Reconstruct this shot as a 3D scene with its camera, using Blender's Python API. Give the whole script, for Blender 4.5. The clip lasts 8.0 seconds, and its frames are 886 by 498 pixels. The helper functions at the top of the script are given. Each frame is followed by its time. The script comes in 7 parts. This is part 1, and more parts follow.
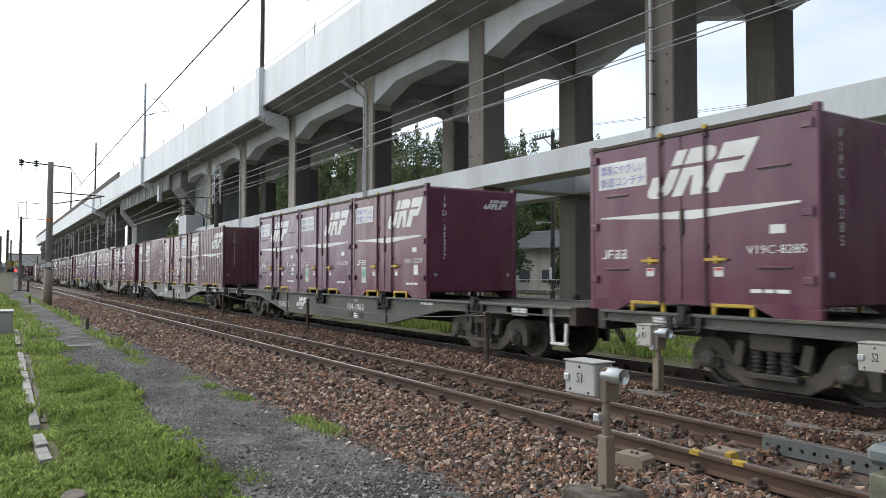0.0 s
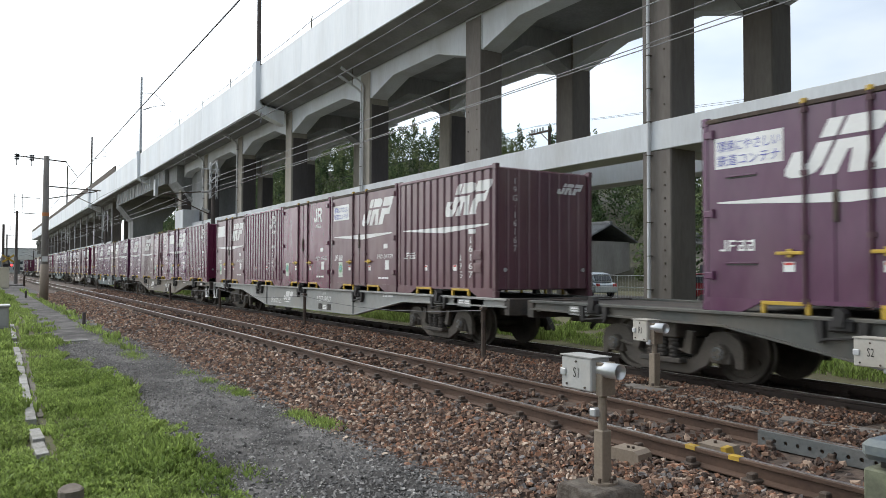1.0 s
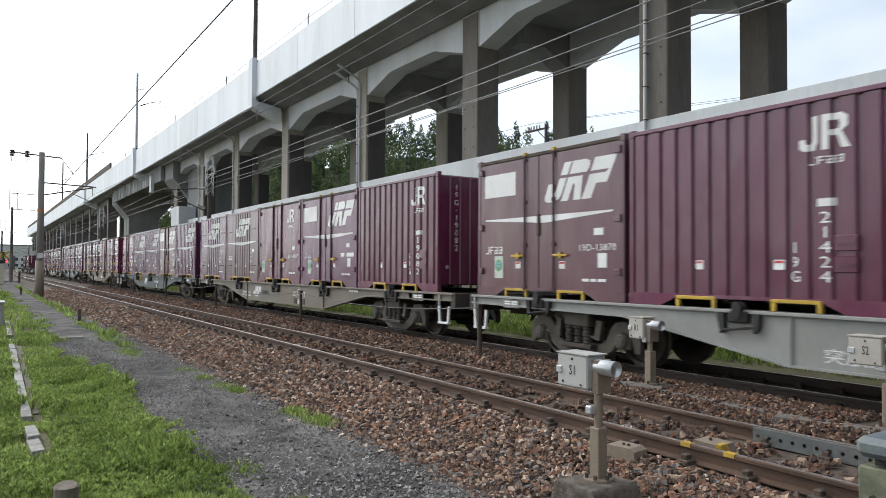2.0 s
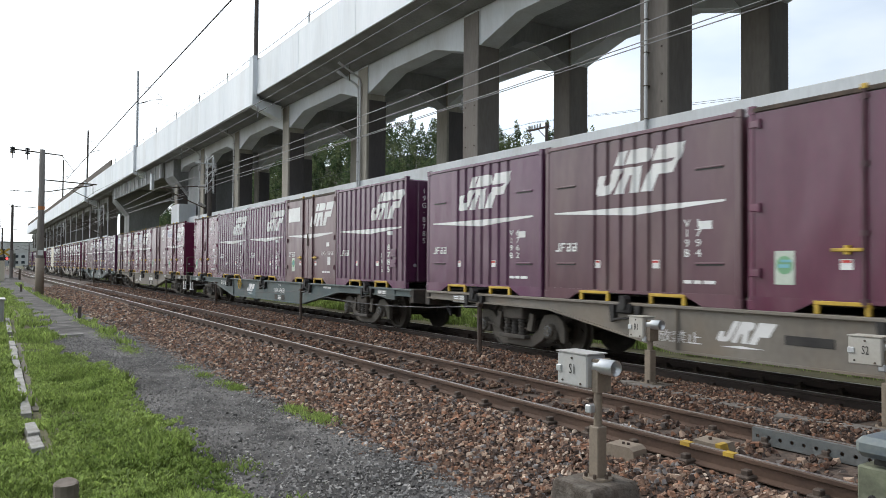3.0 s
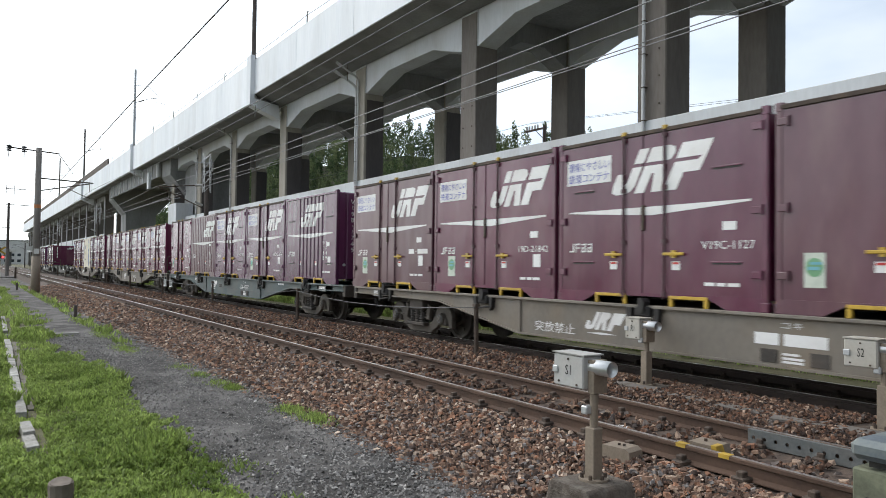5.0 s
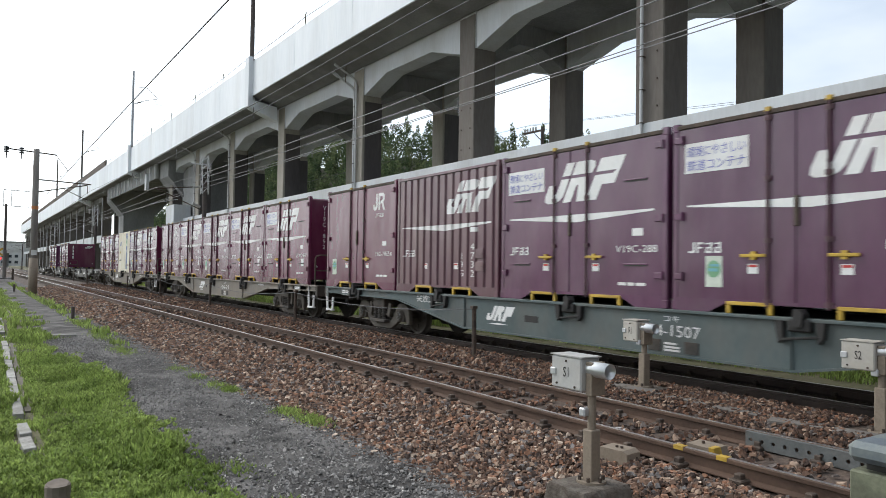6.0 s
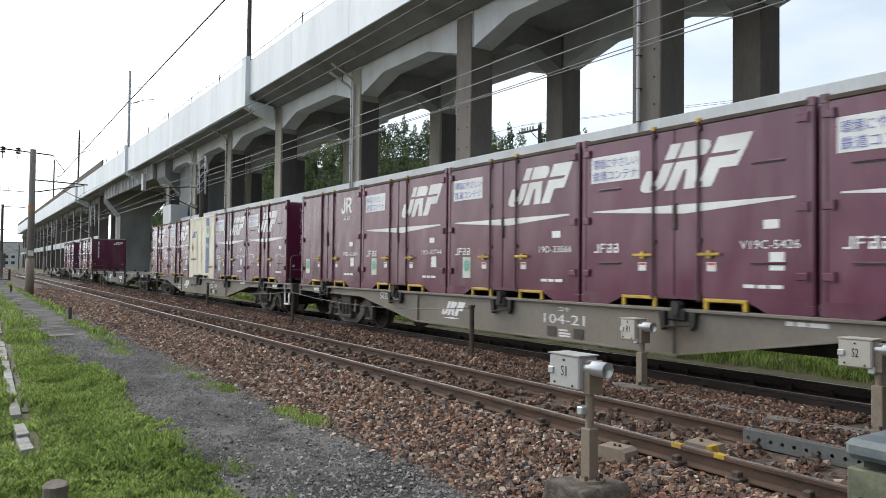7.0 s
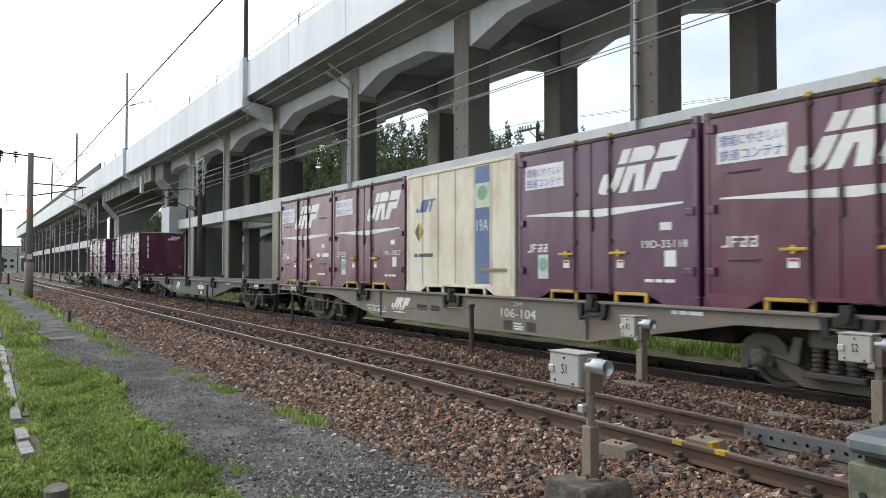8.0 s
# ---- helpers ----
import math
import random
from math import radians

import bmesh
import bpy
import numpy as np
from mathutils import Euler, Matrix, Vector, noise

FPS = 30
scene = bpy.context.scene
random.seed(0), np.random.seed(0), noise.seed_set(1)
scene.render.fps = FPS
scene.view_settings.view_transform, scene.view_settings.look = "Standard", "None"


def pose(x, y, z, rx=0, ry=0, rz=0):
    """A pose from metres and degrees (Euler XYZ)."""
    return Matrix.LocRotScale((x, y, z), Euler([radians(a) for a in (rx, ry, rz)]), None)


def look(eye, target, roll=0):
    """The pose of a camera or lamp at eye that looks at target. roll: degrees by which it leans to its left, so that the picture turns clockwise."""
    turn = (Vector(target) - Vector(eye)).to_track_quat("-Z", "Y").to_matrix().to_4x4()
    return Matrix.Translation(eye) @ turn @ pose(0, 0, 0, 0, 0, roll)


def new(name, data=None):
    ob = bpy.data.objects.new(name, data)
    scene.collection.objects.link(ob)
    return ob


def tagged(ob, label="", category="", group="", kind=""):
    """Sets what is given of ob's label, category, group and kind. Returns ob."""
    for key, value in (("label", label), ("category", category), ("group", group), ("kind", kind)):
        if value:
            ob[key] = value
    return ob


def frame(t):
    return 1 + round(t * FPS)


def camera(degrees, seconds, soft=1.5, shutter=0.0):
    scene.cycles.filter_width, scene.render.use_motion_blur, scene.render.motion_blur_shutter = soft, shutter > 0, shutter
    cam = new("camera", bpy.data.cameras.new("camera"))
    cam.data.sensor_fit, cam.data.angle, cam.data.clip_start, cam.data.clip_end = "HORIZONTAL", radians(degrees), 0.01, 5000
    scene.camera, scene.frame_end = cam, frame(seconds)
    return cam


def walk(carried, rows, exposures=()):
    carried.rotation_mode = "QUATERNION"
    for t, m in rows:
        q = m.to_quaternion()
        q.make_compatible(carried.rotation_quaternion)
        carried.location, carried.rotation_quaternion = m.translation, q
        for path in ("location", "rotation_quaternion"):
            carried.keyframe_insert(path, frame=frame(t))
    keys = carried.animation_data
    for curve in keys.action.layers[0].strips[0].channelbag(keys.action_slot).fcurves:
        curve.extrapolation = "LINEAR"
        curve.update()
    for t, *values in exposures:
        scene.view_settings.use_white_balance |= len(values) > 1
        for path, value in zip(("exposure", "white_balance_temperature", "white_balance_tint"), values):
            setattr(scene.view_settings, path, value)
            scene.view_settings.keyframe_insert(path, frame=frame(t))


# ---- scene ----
# World: x runs along the railway (the train moves towards +x), y across it, z = 0 at the rail heads of the train's track.
cam = camera(62.96, 8.0, soft=0.5, shutter=0.09)
EYE = Vector((0.0, -9.23, 1.50))


def gaze(heading, tilt, roll):
    h, e = radians(heading), radians(tilt)
    way = Vector((math.cos(e) * math.cos(h), math.cos(e) * math.sin(h), math.sin(e)))
    return look(EYE, EYE + way * 10, roll)


PATH = [
    (0.0, gaze(147.752, 2.120, 0.155)),
    (0.5, gaze(147.753, 1.918, 0.120)),
    (1.0, gaze(147.511, 1.716, 0.201)),
    (1.5, gaze(147.271, 1.577, 0.192)),
    (3.0, gaze(147.244, 1.388, 0.493)),
    (3.5, gaze(147.228, 1.362, 0.479)),
    (4.0, gaze(147.228, 1.351, 0.476)),
    (4.5, gaze(147.124, 1.360, 0.629)),
    (6.0, gaze(146.852, 1.584, 0.849)),
    (6.5, gaze(146.690, 1.577, 0.737)),
    (7.0, gaze(146.654, 1.525, 0.669)),
    (7.5, gaze(146.587, 1.507, 0.419)),
    (8.0, gaze(146.580, 1.476, 0.086)),
]
walk(cam, PATH, exposures=[(0.0, 0.0), (8.0, 0.0)])

# ---- sky and sun: a bright, thinly clouded sky, the sun veiled over the far end of the line ----
SUN_HEADING, SUN_HEIGHT = 207.0, 42.0
world = bpy.data.worlds.new("sky")
scene.world = world
world.use_nodes = True


def build_sky():
    nt = world.node_tree
    n, ln = nt.nodes, nt.links
    n.clear()
    out, bg = n.new("ShaderNodeOutputWorld"), n.new("ShaderNodeBackground")
    sky = n.new("ShaderNodeTexSky")
    sky.sky_type, sky.sun_disc = "NISHITA", False
    sky.sun_elevation, sky.sun_rotation = radians(SUN_HEIGHT), radians(90 - SUN_HEADING)
    sky.air_density, sky.dust_density = 1.0, 2.5
    coord, noi, ramp = n.new("ShaderNodeTexCoord"), n.new("ShaderNodeTexNoise"), n.new("ShaderNodeValToRGB")
    noi.inputs["Scale"].default_value, noi.inputs["Detail"].default_value = 2.2, 5.0
    squash = n.new("ShaderNodeMapping")
    squash.inputs["Scale"].default_value = (1.0, 1.0, 2.4)
    ln.new(coord.outputs["Generated"], squash.inputs[0])
    ln.new(squash.outputs[0], noi.inputs["Vector"])
    ramp.color_ramp.elements[0].position, ramp.color_ramp.elements[0].color = 0.36, (0.42, 0.42, 0.42, 1)
    ramp.color_ramp.elements[1].position, ramp.color_ramp.elements[1].color = 0.62, (0.95, 0.95, 0.95, 1)
    ln.new(noi.outputs["Fac"], ramp.inputs[0])
    dim, mix = n.new("ShaderNodeVectorMath"), n.new("ShaderNodeMixRGB")
    dim.operation = "SCALE"
    dim.inputs["Scale"].default_value = 0.20
    ln.new(sky.outputs[0], dim.inputs[0])
    ln.new(ramp.outputs[0], mix.inputs[0])
    ln.new(dim.outputs[0], mix.inputs[1])
    # thin cloud, brightest round the veiled sun and fading evenly away from it
    toward, level, tint = n.new("ShaderNodeVectorMath"), n.new("ShaderNodeMapRange"), n.new("ShaderNodeVectorMath")
    toward.operation, tint.operation = "DOT_PRODUCT", "SCALE"
    ln.new(coord.outputs["Generated"], toward.inputs[0])
    toward.inputs[1].default_value = (math.cos(radians(SUN_HEIGHT)) * math.cos(radians(SUN_HEADING)), math.cos(radians(SUN_HEIGHT)) * math.sin(radians(SUN_HEADING)), math.sin(radians(SUN_HEIGHT)))
    for q, v in ((1, -1.0), (2, 1.0), (3, 0.0), (4, 1.0)):
        level.inputs[q].default_value = v
    ln.new(toward.outputs["Value"], level.inputs[0])
    glow = n.new("ShaderNodeValToRGB")
    steps = ((0.0, 0.10), (0.26, 0.18), (0.44, 0.62), (0.57, 1.08), (0.74, 1.40), (0.86, 1.95), (1.0, 2.6))
    while len(glow.color_ramp.elements) < len(steps):
        glow.color_ramp.elements.new(0.5)
    for e, (p, v) in zip(glow.color_ramp.elements, steps):
        e.position, e.color = p, (v * (0.88 if p < 0.6 else 1.0), v, v * (1.05 if p < 0.6 else 1.0), 1)
    ln.new(level.outputs[0], glow.inputs[0])
    tint.inputs[0].default_value = (0.92, 0.99, 1.04)
    ln.new(glow.outputs[0], tint.inputs["Scale"])
    ln.new(tint.outputs[0], mix.inputs[2])
    ln.new(mix.outputs[0], bg.inputs["Color"])
    bg.inputs["Strength"].default_value = 1.0
    ln.new(bg.outputs[0], out.inputs[0])


build_sky()
sun = new("sun", bpy.data.lights.new("sun", "SUN"))
sun.data.energy, sun.data.angle, sun.data.color = 1.3, radians(20), (1.0, 0.95, 0.88)
sun.matrix_world = look((0, 0, 60), Vector((0, 0, 60)) - Vector((
    math.cos(radians(SUN_HEIGHT)) * math.cos(radians(SUN_HEADING)),
    math.cos(radians(SUN_HEIGHT)) * math.sin(radians(SUN_HEADING)),
    math.sin(radians(SUN_HEIGHT)))))


# ---- materials ----
def surface(name, a, b, rough=0.7, metal=0.0, scale=3.0, fine=40.0, bump=0.15, dirt=None, dirt_scale=1.2, dirt_amount=0.45,
            streak=1.0, vary=0.0, island=False, gloss=0.5, dents=0.0, dust=0.0):
    """Two tones mixed by coarse and fine noise, a layer of dirt with its own shape, and fine relief."""
    m = bpy.data.materials.new(name)
    m.use_nodes = True
    nt = m.node_tree
    n, ln = nt.nodes, nt.links
    bs = n["Principled BSDF"]
    bs.inputs["Roughness"].default_value, bs.inputs["Metallic"].default_value = rough, metal
    bs.inputs["Specular IOR Level"].default_value = gloss
    bs.inputs["Sheen Weight"].default_value, bs.inputs["Sheen Roughness"].default_value = dust, 0.35
    bs.inputs["Sheen Tint"].default_value = (1.0, 0.93, 0.90, 1)
    tc = n.new("ShaderNodeTexCoord")
    mp = n.new("ShaderNodeMapping")
    mp.inputs["Scale"].default_value = (1, 1, 1.0 / streak)
    ln.new(tc.outputs["Object"], mp.inputs[0])
    info = n.new("ShaderNodeObjectInfo")
    shift = n.new("ShaderNodeVectorMath")
    shift.operation = "MULTIPLY_ADD"
    ln.new(info.outputs["Random"], shift.inputs[0])
    shift.inputs[1].default_value = (37.0, 23.0, 11.0)
    ln.new(mp.outputs[0], shift.inputs[2])
    n1, n2 = n.new("ShaderNodeTexNoise"), n.new("ShaderNodeTexNoise")
    for q, s, d in ((n1, scale, 4.0), (n2, fine, 3.0)):
        q.inputs["Scale"].default_value, q.inputs["Detail"].default_value = s, d
        ln.new(shift.outputs[0], q.inputs["Vector"])
    addn = n.new("ShaderNodeMath")
    addn.operation = "MULTIPLY_ADD"
    ln.new(n2.outputs["Fac"], addn.inputs[0])
    addn.inputs[1].default_value = 0.5
    ln.new(n1.outputs["Fac"], addn.inputs[2])
    ramp = n.new("ShaderNodeValToRGB")
    ramp.color_ramp.elements[0].position, ramp.color_ramp.elements[0].color = 0.5, (*a, 1)
    ramp.color_ramp.elements[1].position, ramp.color_ramp.elements[1].color = 1.0, (*b, 1)
    ln.new(addn.outputs[0], ramp.inputs[0])
    last = ramp.outputs[0]
    if dirt:
        n3, r3, mx = n.new("ShaderNodeTexNoise"), n.new("ShaderNodeValToRGB"), n.new("ShaderNodeMixRGB")
        n3.inputs["Scale"].default_value, n3.inputs["Detail"].default_value = dirt_scale, 6.0
        ln.new(shift.outputs[0], n3.inputs["Vector"])
        r3.color_ramp.elements[0].position, r3.color_ramp.elements[0].color = 0.45, (0, 0, 0, 1)
        r3.color_ramp.elements[1].position, r3.color_ramp.elements[1].color = 0.75, (dirt_amount,) * 3 + (1,)
        ln.new(n3.outputs["Fac"], r3.inputs[0])
        ln.new(r3.outputs[0], mx.inputs[0])
        ln.new(last, mx.inputs[1])
        mx.inputs[2].default_value = (*dirt, 1)
        last = mx.outputs[0]
    if vary:
        hs, mr = n.new("ShaderNodeHueSaturation"), n.new("ShaderNodeMapRange")
        if island:
            geo = n.new("ShaderNodeNewGeometry")
            ln.new(geo.outputs["Random Per Island"], mr.inputs[0])
        else:
            ln.new(info.outputs["Random"], mr.inputs[0])
        mr.inputs[3].default_value, mr.inputs[4].default_value = 1 - vary, 1 + vary
        ln.new(mr.outputs[0], hs.inputs["Value"])
        ln.new(last, hs.inputs["Color"])
        last = hs.outputs[0]
    ln.new(last, bs.inputs["Base Color"])
    if bump:
        bp = n.new("ShaderNodeBump")
        bp.inputs["Strength"].default_value, bp.inputs["Distance"].default_value = bump, 0.02
        ln.new(addn.outputs[0], bp.inputs["Height"])
        ln.new(bp.outputs[0], bs.inputs["Normal"])
        if dents:
            wave, soft = n.new("ShaderNodeTexNoise"), n.new("ShaderNodeBump")
            wave.inputs["Scale"].default_value, wave.inputs["Detail"].default_value = 2.3, 1.0
            ln.new(shift.outputs[0], wave.inputs["Vector"])
            soft.inputs["Strength"].default_value, soft.inputs["Distance"].default_value = 1.0, dents
            ln.new(wave.outputs["Fac"], soft.inputs["Height"])
            ln.new(soft.outputs[0], bp.inputs["Normal"])
    return m


M = {}
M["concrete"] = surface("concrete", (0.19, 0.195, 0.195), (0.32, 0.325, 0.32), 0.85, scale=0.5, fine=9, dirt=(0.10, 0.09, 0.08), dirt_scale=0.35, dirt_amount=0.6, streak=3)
# dark tone for the shaded sides of the bare columns
M["jacket"] = surface("side_shade_paint", (0.050, 0.043, 0.041), (0.085, 0.074, 0.070), 0.75, scale=0.8, fine=9, dirt=(0.035, 0.03, 0.028), dirt_scale=0.5, streak=4)
M["box_cream"] = surface("box_cream", (0.38, 0.36, 0.32), (0.47, 0.445, 0.40), 0.5, scale=3, fine=30, bump=0.03, dirt=(0.30, 0.25, 0.18), dirt_scale=5, dirt_amount=0.4)
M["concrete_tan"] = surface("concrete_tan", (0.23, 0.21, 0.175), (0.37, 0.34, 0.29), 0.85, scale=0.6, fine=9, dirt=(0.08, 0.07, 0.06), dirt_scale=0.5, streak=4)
M["rod_dark"] = surface("rod_dark", (0.055, 0.022, 0.030), (0.095, 0.042, 0.052), 0.6, scale=3, fine=30, bump=0.1)
M["galv_dull"] = surface("galvanised_dull", (0.095, 0.105, 0.105), (0.17, 0.175, 0.17), 0.55, 0.3, scale=4, fine=40, bump=0.06, dirt=(0.13, 0.11, 0.09), dirt_scale=6)
M["plinth_stone"] = surface("plinth_stone", (0.045, 0.036, 0.028), (0.13, 0.105, 0.085), 0.95, scale=7, fine=45, bump=1.0, dirt=(0.22, 0.20, 0.17), dirt_scale=9, dirt_amount=0.5)
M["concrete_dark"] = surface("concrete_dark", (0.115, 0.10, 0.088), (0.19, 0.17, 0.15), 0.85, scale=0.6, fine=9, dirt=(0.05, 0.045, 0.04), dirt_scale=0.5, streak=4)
M["parapet_white"] = surface("parapet_white", (0.69, 0.73, 0.77), (0.82, 0.85, 0.88), 0.6, scale=0.3, fine=6, dirt=(0.45, 0.44, 0.42), dirt_scale=0.5, dirt_amount=0.3, streak=6, bump=0.05)
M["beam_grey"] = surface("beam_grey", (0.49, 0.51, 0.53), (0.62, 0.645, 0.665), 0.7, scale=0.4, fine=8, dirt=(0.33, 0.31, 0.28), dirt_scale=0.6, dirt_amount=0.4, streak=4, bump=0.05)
M["ballast_bed"] = surface("ballast_bed", (0.030, 0.021, 0.016), (0.115, 0.080, 0.060), 0.95, scale=9, fine=34, bump=1.0)


def stone_material(name, dim):
    """Ballast: each stone takes its own tone, from dark brown to pale tan and grey."""
    m = surface(name, (0.5, 0.5, 0.5), (1.0, 1.0, 1.0), 0.92, scale=9, fine=70, bump=0.4)
    n, ln = m.node_tree.nodes, m.node_tree.links
    bs = n["Principled BSDF"]
    geo, ramp, mul = n.new("ShaderNodeNewGeometry"), n.new("ShaderNodeValToRGB"), n.new("ShaderNodeMixRGB")
    tones = ((0.0, (0.055, 0.038, 0.030)), (0.18, (0.105, 0.064, 0.045)), (0.36, (0.19, 0.118, 0.08)), (0.50, (0.135, 0.085, 0.06)), (0.62, (0.29, 0.205, 0.145)), (0.74, (0.16, 0.145, 0.135)), (0.83, (0.24, 0.125, 0.075)), (0.94, (0.44, 0.35, 0.27)))
    cr = ramp.color_ramp
    cr.interpolation = "CONSTANT"
    while len(cr.elements) < len(tones):
        cr.elements.new(0.5)
    for e, (p, c) in zip(cr.elements, tones):
        e.position, e.color = p, (c[0] * dim[0], c[1] * dim[1], c[2] * dim[2], 1)
    ln.new(geo.outputs["Random Per Island"], ramp.inputs[0])
    mul.blend_type = "MULTIPLY"
    mul.inputs[0].default_value = 1.0
    ln.new(ramp.outputs[0], mul.inputs[1])
    ln.new(bs.inputs["Base Color"].links[0].from_socket, mul.inputs[2])
    ln.new(mul.outputs[0], bs.inputs["Base Color"])
    return m


M["stone"] = stone_material("stone", (1.64, 1.62, 1.64))
M["stone_rusty"] = stone_material("stone_rusty", (1.04, 0.93, 0.88))
M["path"] = surface("path", (0.034, 0.032, 0.031), (0.20, 0.187, 0.178), 0.95, scale=2.6, fine=110, bump=0.9, dirt=(0.036, 0.033, 0.031), dirt_scale=0.8, dirt_amount=0.9, gloss=0.2)
M["pebble"] = surface("pebble", (0.11, 0.102, 0.096), (0.36, 0.34, 0.32), 0.9, scale=9, fine=60, bump=0.3, vary=0.6, island=True)
M["soil"] = surface("soil", (0.05, 0.05, 0.022), (0.15, 0.14, 0.07), 0.95, scale=0.7, fine=18, bump=0.6, dirt=(0.15, 0.12, 0.08), dirt_scale=0.25, dirt_amount=0.5)
M["grass"] = surface("grass", (0.145, 0.21, 0.047), (0.37, 0.46, 0.145), 0.6, scale=1.5, fine=20, bump=0, vary=0.45, island=True)
M["rail_side"] = surface("rail_side", (0.050, 0.027, 0.017), (0.098, 0.056, 0.036), 0.8, scale=2, fine=30, bump=0.2)
M["rail_head"] = surface("rail_head", (0.60, 0.58, 0.56), (0.78, 0.76, 0.74), 0.34, 1.0, scale=2, fine=30, bump=0.02)
M["sleeper"] = surface("sleeper", (0.085, 0.068, 0.055), (0.18, 0.15, 0.125), 0.9, scale=4, fine=40, bump=0.4, vary=0.2)
# darker copy of rail_side: shade under the train put into the colour
M["rail_shaded"] = surface("rail_shaded", (0.026, 0.017, 0.013), (0.055, 0.034, 0.024), 0.7, scale=2, fine=30, bump=0.2)
M["iron"] = surface("iron", (0.035, 0.026, 0.022), (0.10, 0.07, 0.05), 0.75, 0.2, scale=5, fine=40, bump=0.3)
M["red"] = surface("red_paint", (0.083, 0.0105, 0.037), (0.117, 0.0175, 0.052), 0.25, scale=0.7, fine=14, bump=0.05, dirt=(0.17, 0.085, 0.105), dirt_scale=1.5, dirt_amount=0.5, streak=2.6, vary=0.14, gloss=0.7, dents=0.03, dust=0.05)
M["purple"] = surface("purple_paint", (0.072, 0.0165, 0.054), (0.104, 0.027, 0.076), 0.27, scale=0.7, fine=14, bump=0.05, dirt=(0.14, 0.08, 0.105), dirt_scale=1.5, dirt_amount=0.5, streak=2.6, vary=0.14, gloss=0.7, dents=0.03, dust=0.05)
M["brown"] = surface("brown_paint", (0.082, 0.027, 0.044), (0.118, 0.045, 0.063), 0.29, scale=0.8, fine=12, bump=0.06, dirt=(0.17, 0.11, 0.10), dirt_scale=1.5, dirt_amount=0.6, streak=2.8, vary=0.14, gloss=0.7, dents=0.03, dust=0.05)
M["cream"] = surface("cream_paint", (0.60, 0.56, 0.44), (0.74, 0.70, 0.58), 0.5, scale=0.8, fine=12, bump=0.06, dirt=(0.36, 0.21, 0.10), dirt_scale=2.6, dirt_amount=0.45, streak=1.8)
M["white"] = surface("white_decal", (0.66, 0.66, 0.65), (0.80, 0.80, 0.79), 0.5, scale=1.5, fine=25, bump=0, dirt=(0.50, 0.45, 0.43), dirt_scale=1.6, dirt_amount=0.5)
M["blue_print"] = surface("blue_print", (0.10, 0.11, 0.38), (0.15, 0.16, 0.46), 0.5, fine=20, bump=0)
M["blue_band"] = surface("blue_band", (0.06, 0.11, 0.24), (0.10, 0.17, 0.32), 0.5, scale=1, fine=20, bump=0.03, dirt=(0.25, 0.22, 0.2), dirt_amount=0.4)
M["eco"] = surface("eco_label", (0.42, 0.47, 0.40), (0.60, 0.64, 0.56), 0.5, fine=20, bump=0)
M["green_print"] = surface("green_print", (0.13, 0.30, 0.15), (0.19, 0.38, 0.22), 0.5, fine=20, bump=0)
M["sky_print"] = surface("sky_print", (0.12, 0.35, 0.42), (0.2, 0.45, 0.5), 0.5, fine=20, bump=0)
M["yellow"] = surface("yellow_paint", (0.40, 0.25, 0.025), (0.58, 0.38, 0.045), 0.5, scale=3, fine=25, bump=0.1, dirt=(0.12, 0.08, 0.04), dirt_scale=4, dirt_amount=0.6)
M["black"] = surface("black_steel", (0.012, 0.011, 0.011), (0.035, 0.032, 0.03), 0.7, 0.1, scale=4, fine=40, bump=0.2)
M["under"] = surface("under_steel", (0.028, 0.026, 0.024), (0.075, 0.066, 0.058), 0.8, 0.1, scale=3, fine=30, bump=0.2, dirt=(0.12, 0.085, 0.06), dirt_scale=2.5, dirt_amount=0.5)
M["bogie"] = surface("bogie_steel", (0.068, 0.058, 0.047), (0.145, 0.125, 0.104), 0.8, 0.1, scale=3, fine=30, bump=0.25, dirt=(0.035, 0.03, 0.028), dirt_scale=3, dirt_amount=0.7)
M["wheel"] = surface("wheel_steel", (0.065, 0.056, 0.048), (0.13, 0.115, 0.098), 0.6, 0.5, scale=3, fine=30, bump=0.15)
M["wagon_grey"] = surface("wagon_grey", (0.052, 0.055, 0.050), (0.094, 0.096, 0.088), 0.6, scale=0.9, fine=14, bump=0.08, dirt=(0.14, 0.11, 0.08), dirt_scale=1.4, dirt_amount=0.6, streak=1.6)
M["wagon_light"] = surface("wagon_light", (0.21, 0.215, 0.205), (0.30, 0.305, 0.29), 0.6, scale=0.9, fine=14, bump=0.06, dirt=(0.25, 0.22, 0.19), dirt_scale=1.4, dirt_amount=0.5, streak=1.6)
M["wagon_brown"] = surface("wagon_brown", (0.125, 0.11, 0.092), (0.205, 0.182, 0.152), 0.65, scale=0.9, fine=14, bump=0.08, dirt=(0.20, 0.15, 0.10), dirt_scale=1.4, dirt_amount=0.6, streak=1.6)
M["wagon_teal"] = surface("wagon_teal", (0.046, 0.068, 0.070), (0.084, 0.112, 0.112), 0.6, scale=0.9, fine=14, bump=0.08, dirt=(0.14, 0.12, 0.10), dirt_scale=1.4, dirt_amount=0.5, streak=1.6)
M["card_blue"] = surface("card_blue", (0.04, 0.085, 0.10), (0.07, 0.13, 0.15), 0.5, scale=2, fine=25, bump=0, dirt=(0.10, 0.11, 0.10), dirt_scale=2.5)
M["galv"] = surface("galvanised", (0.40, 0.41, 0.42), (0.54, 0.55, 0.56), 0.45, 0.5, scale=4, fine=40, bump=0.04)
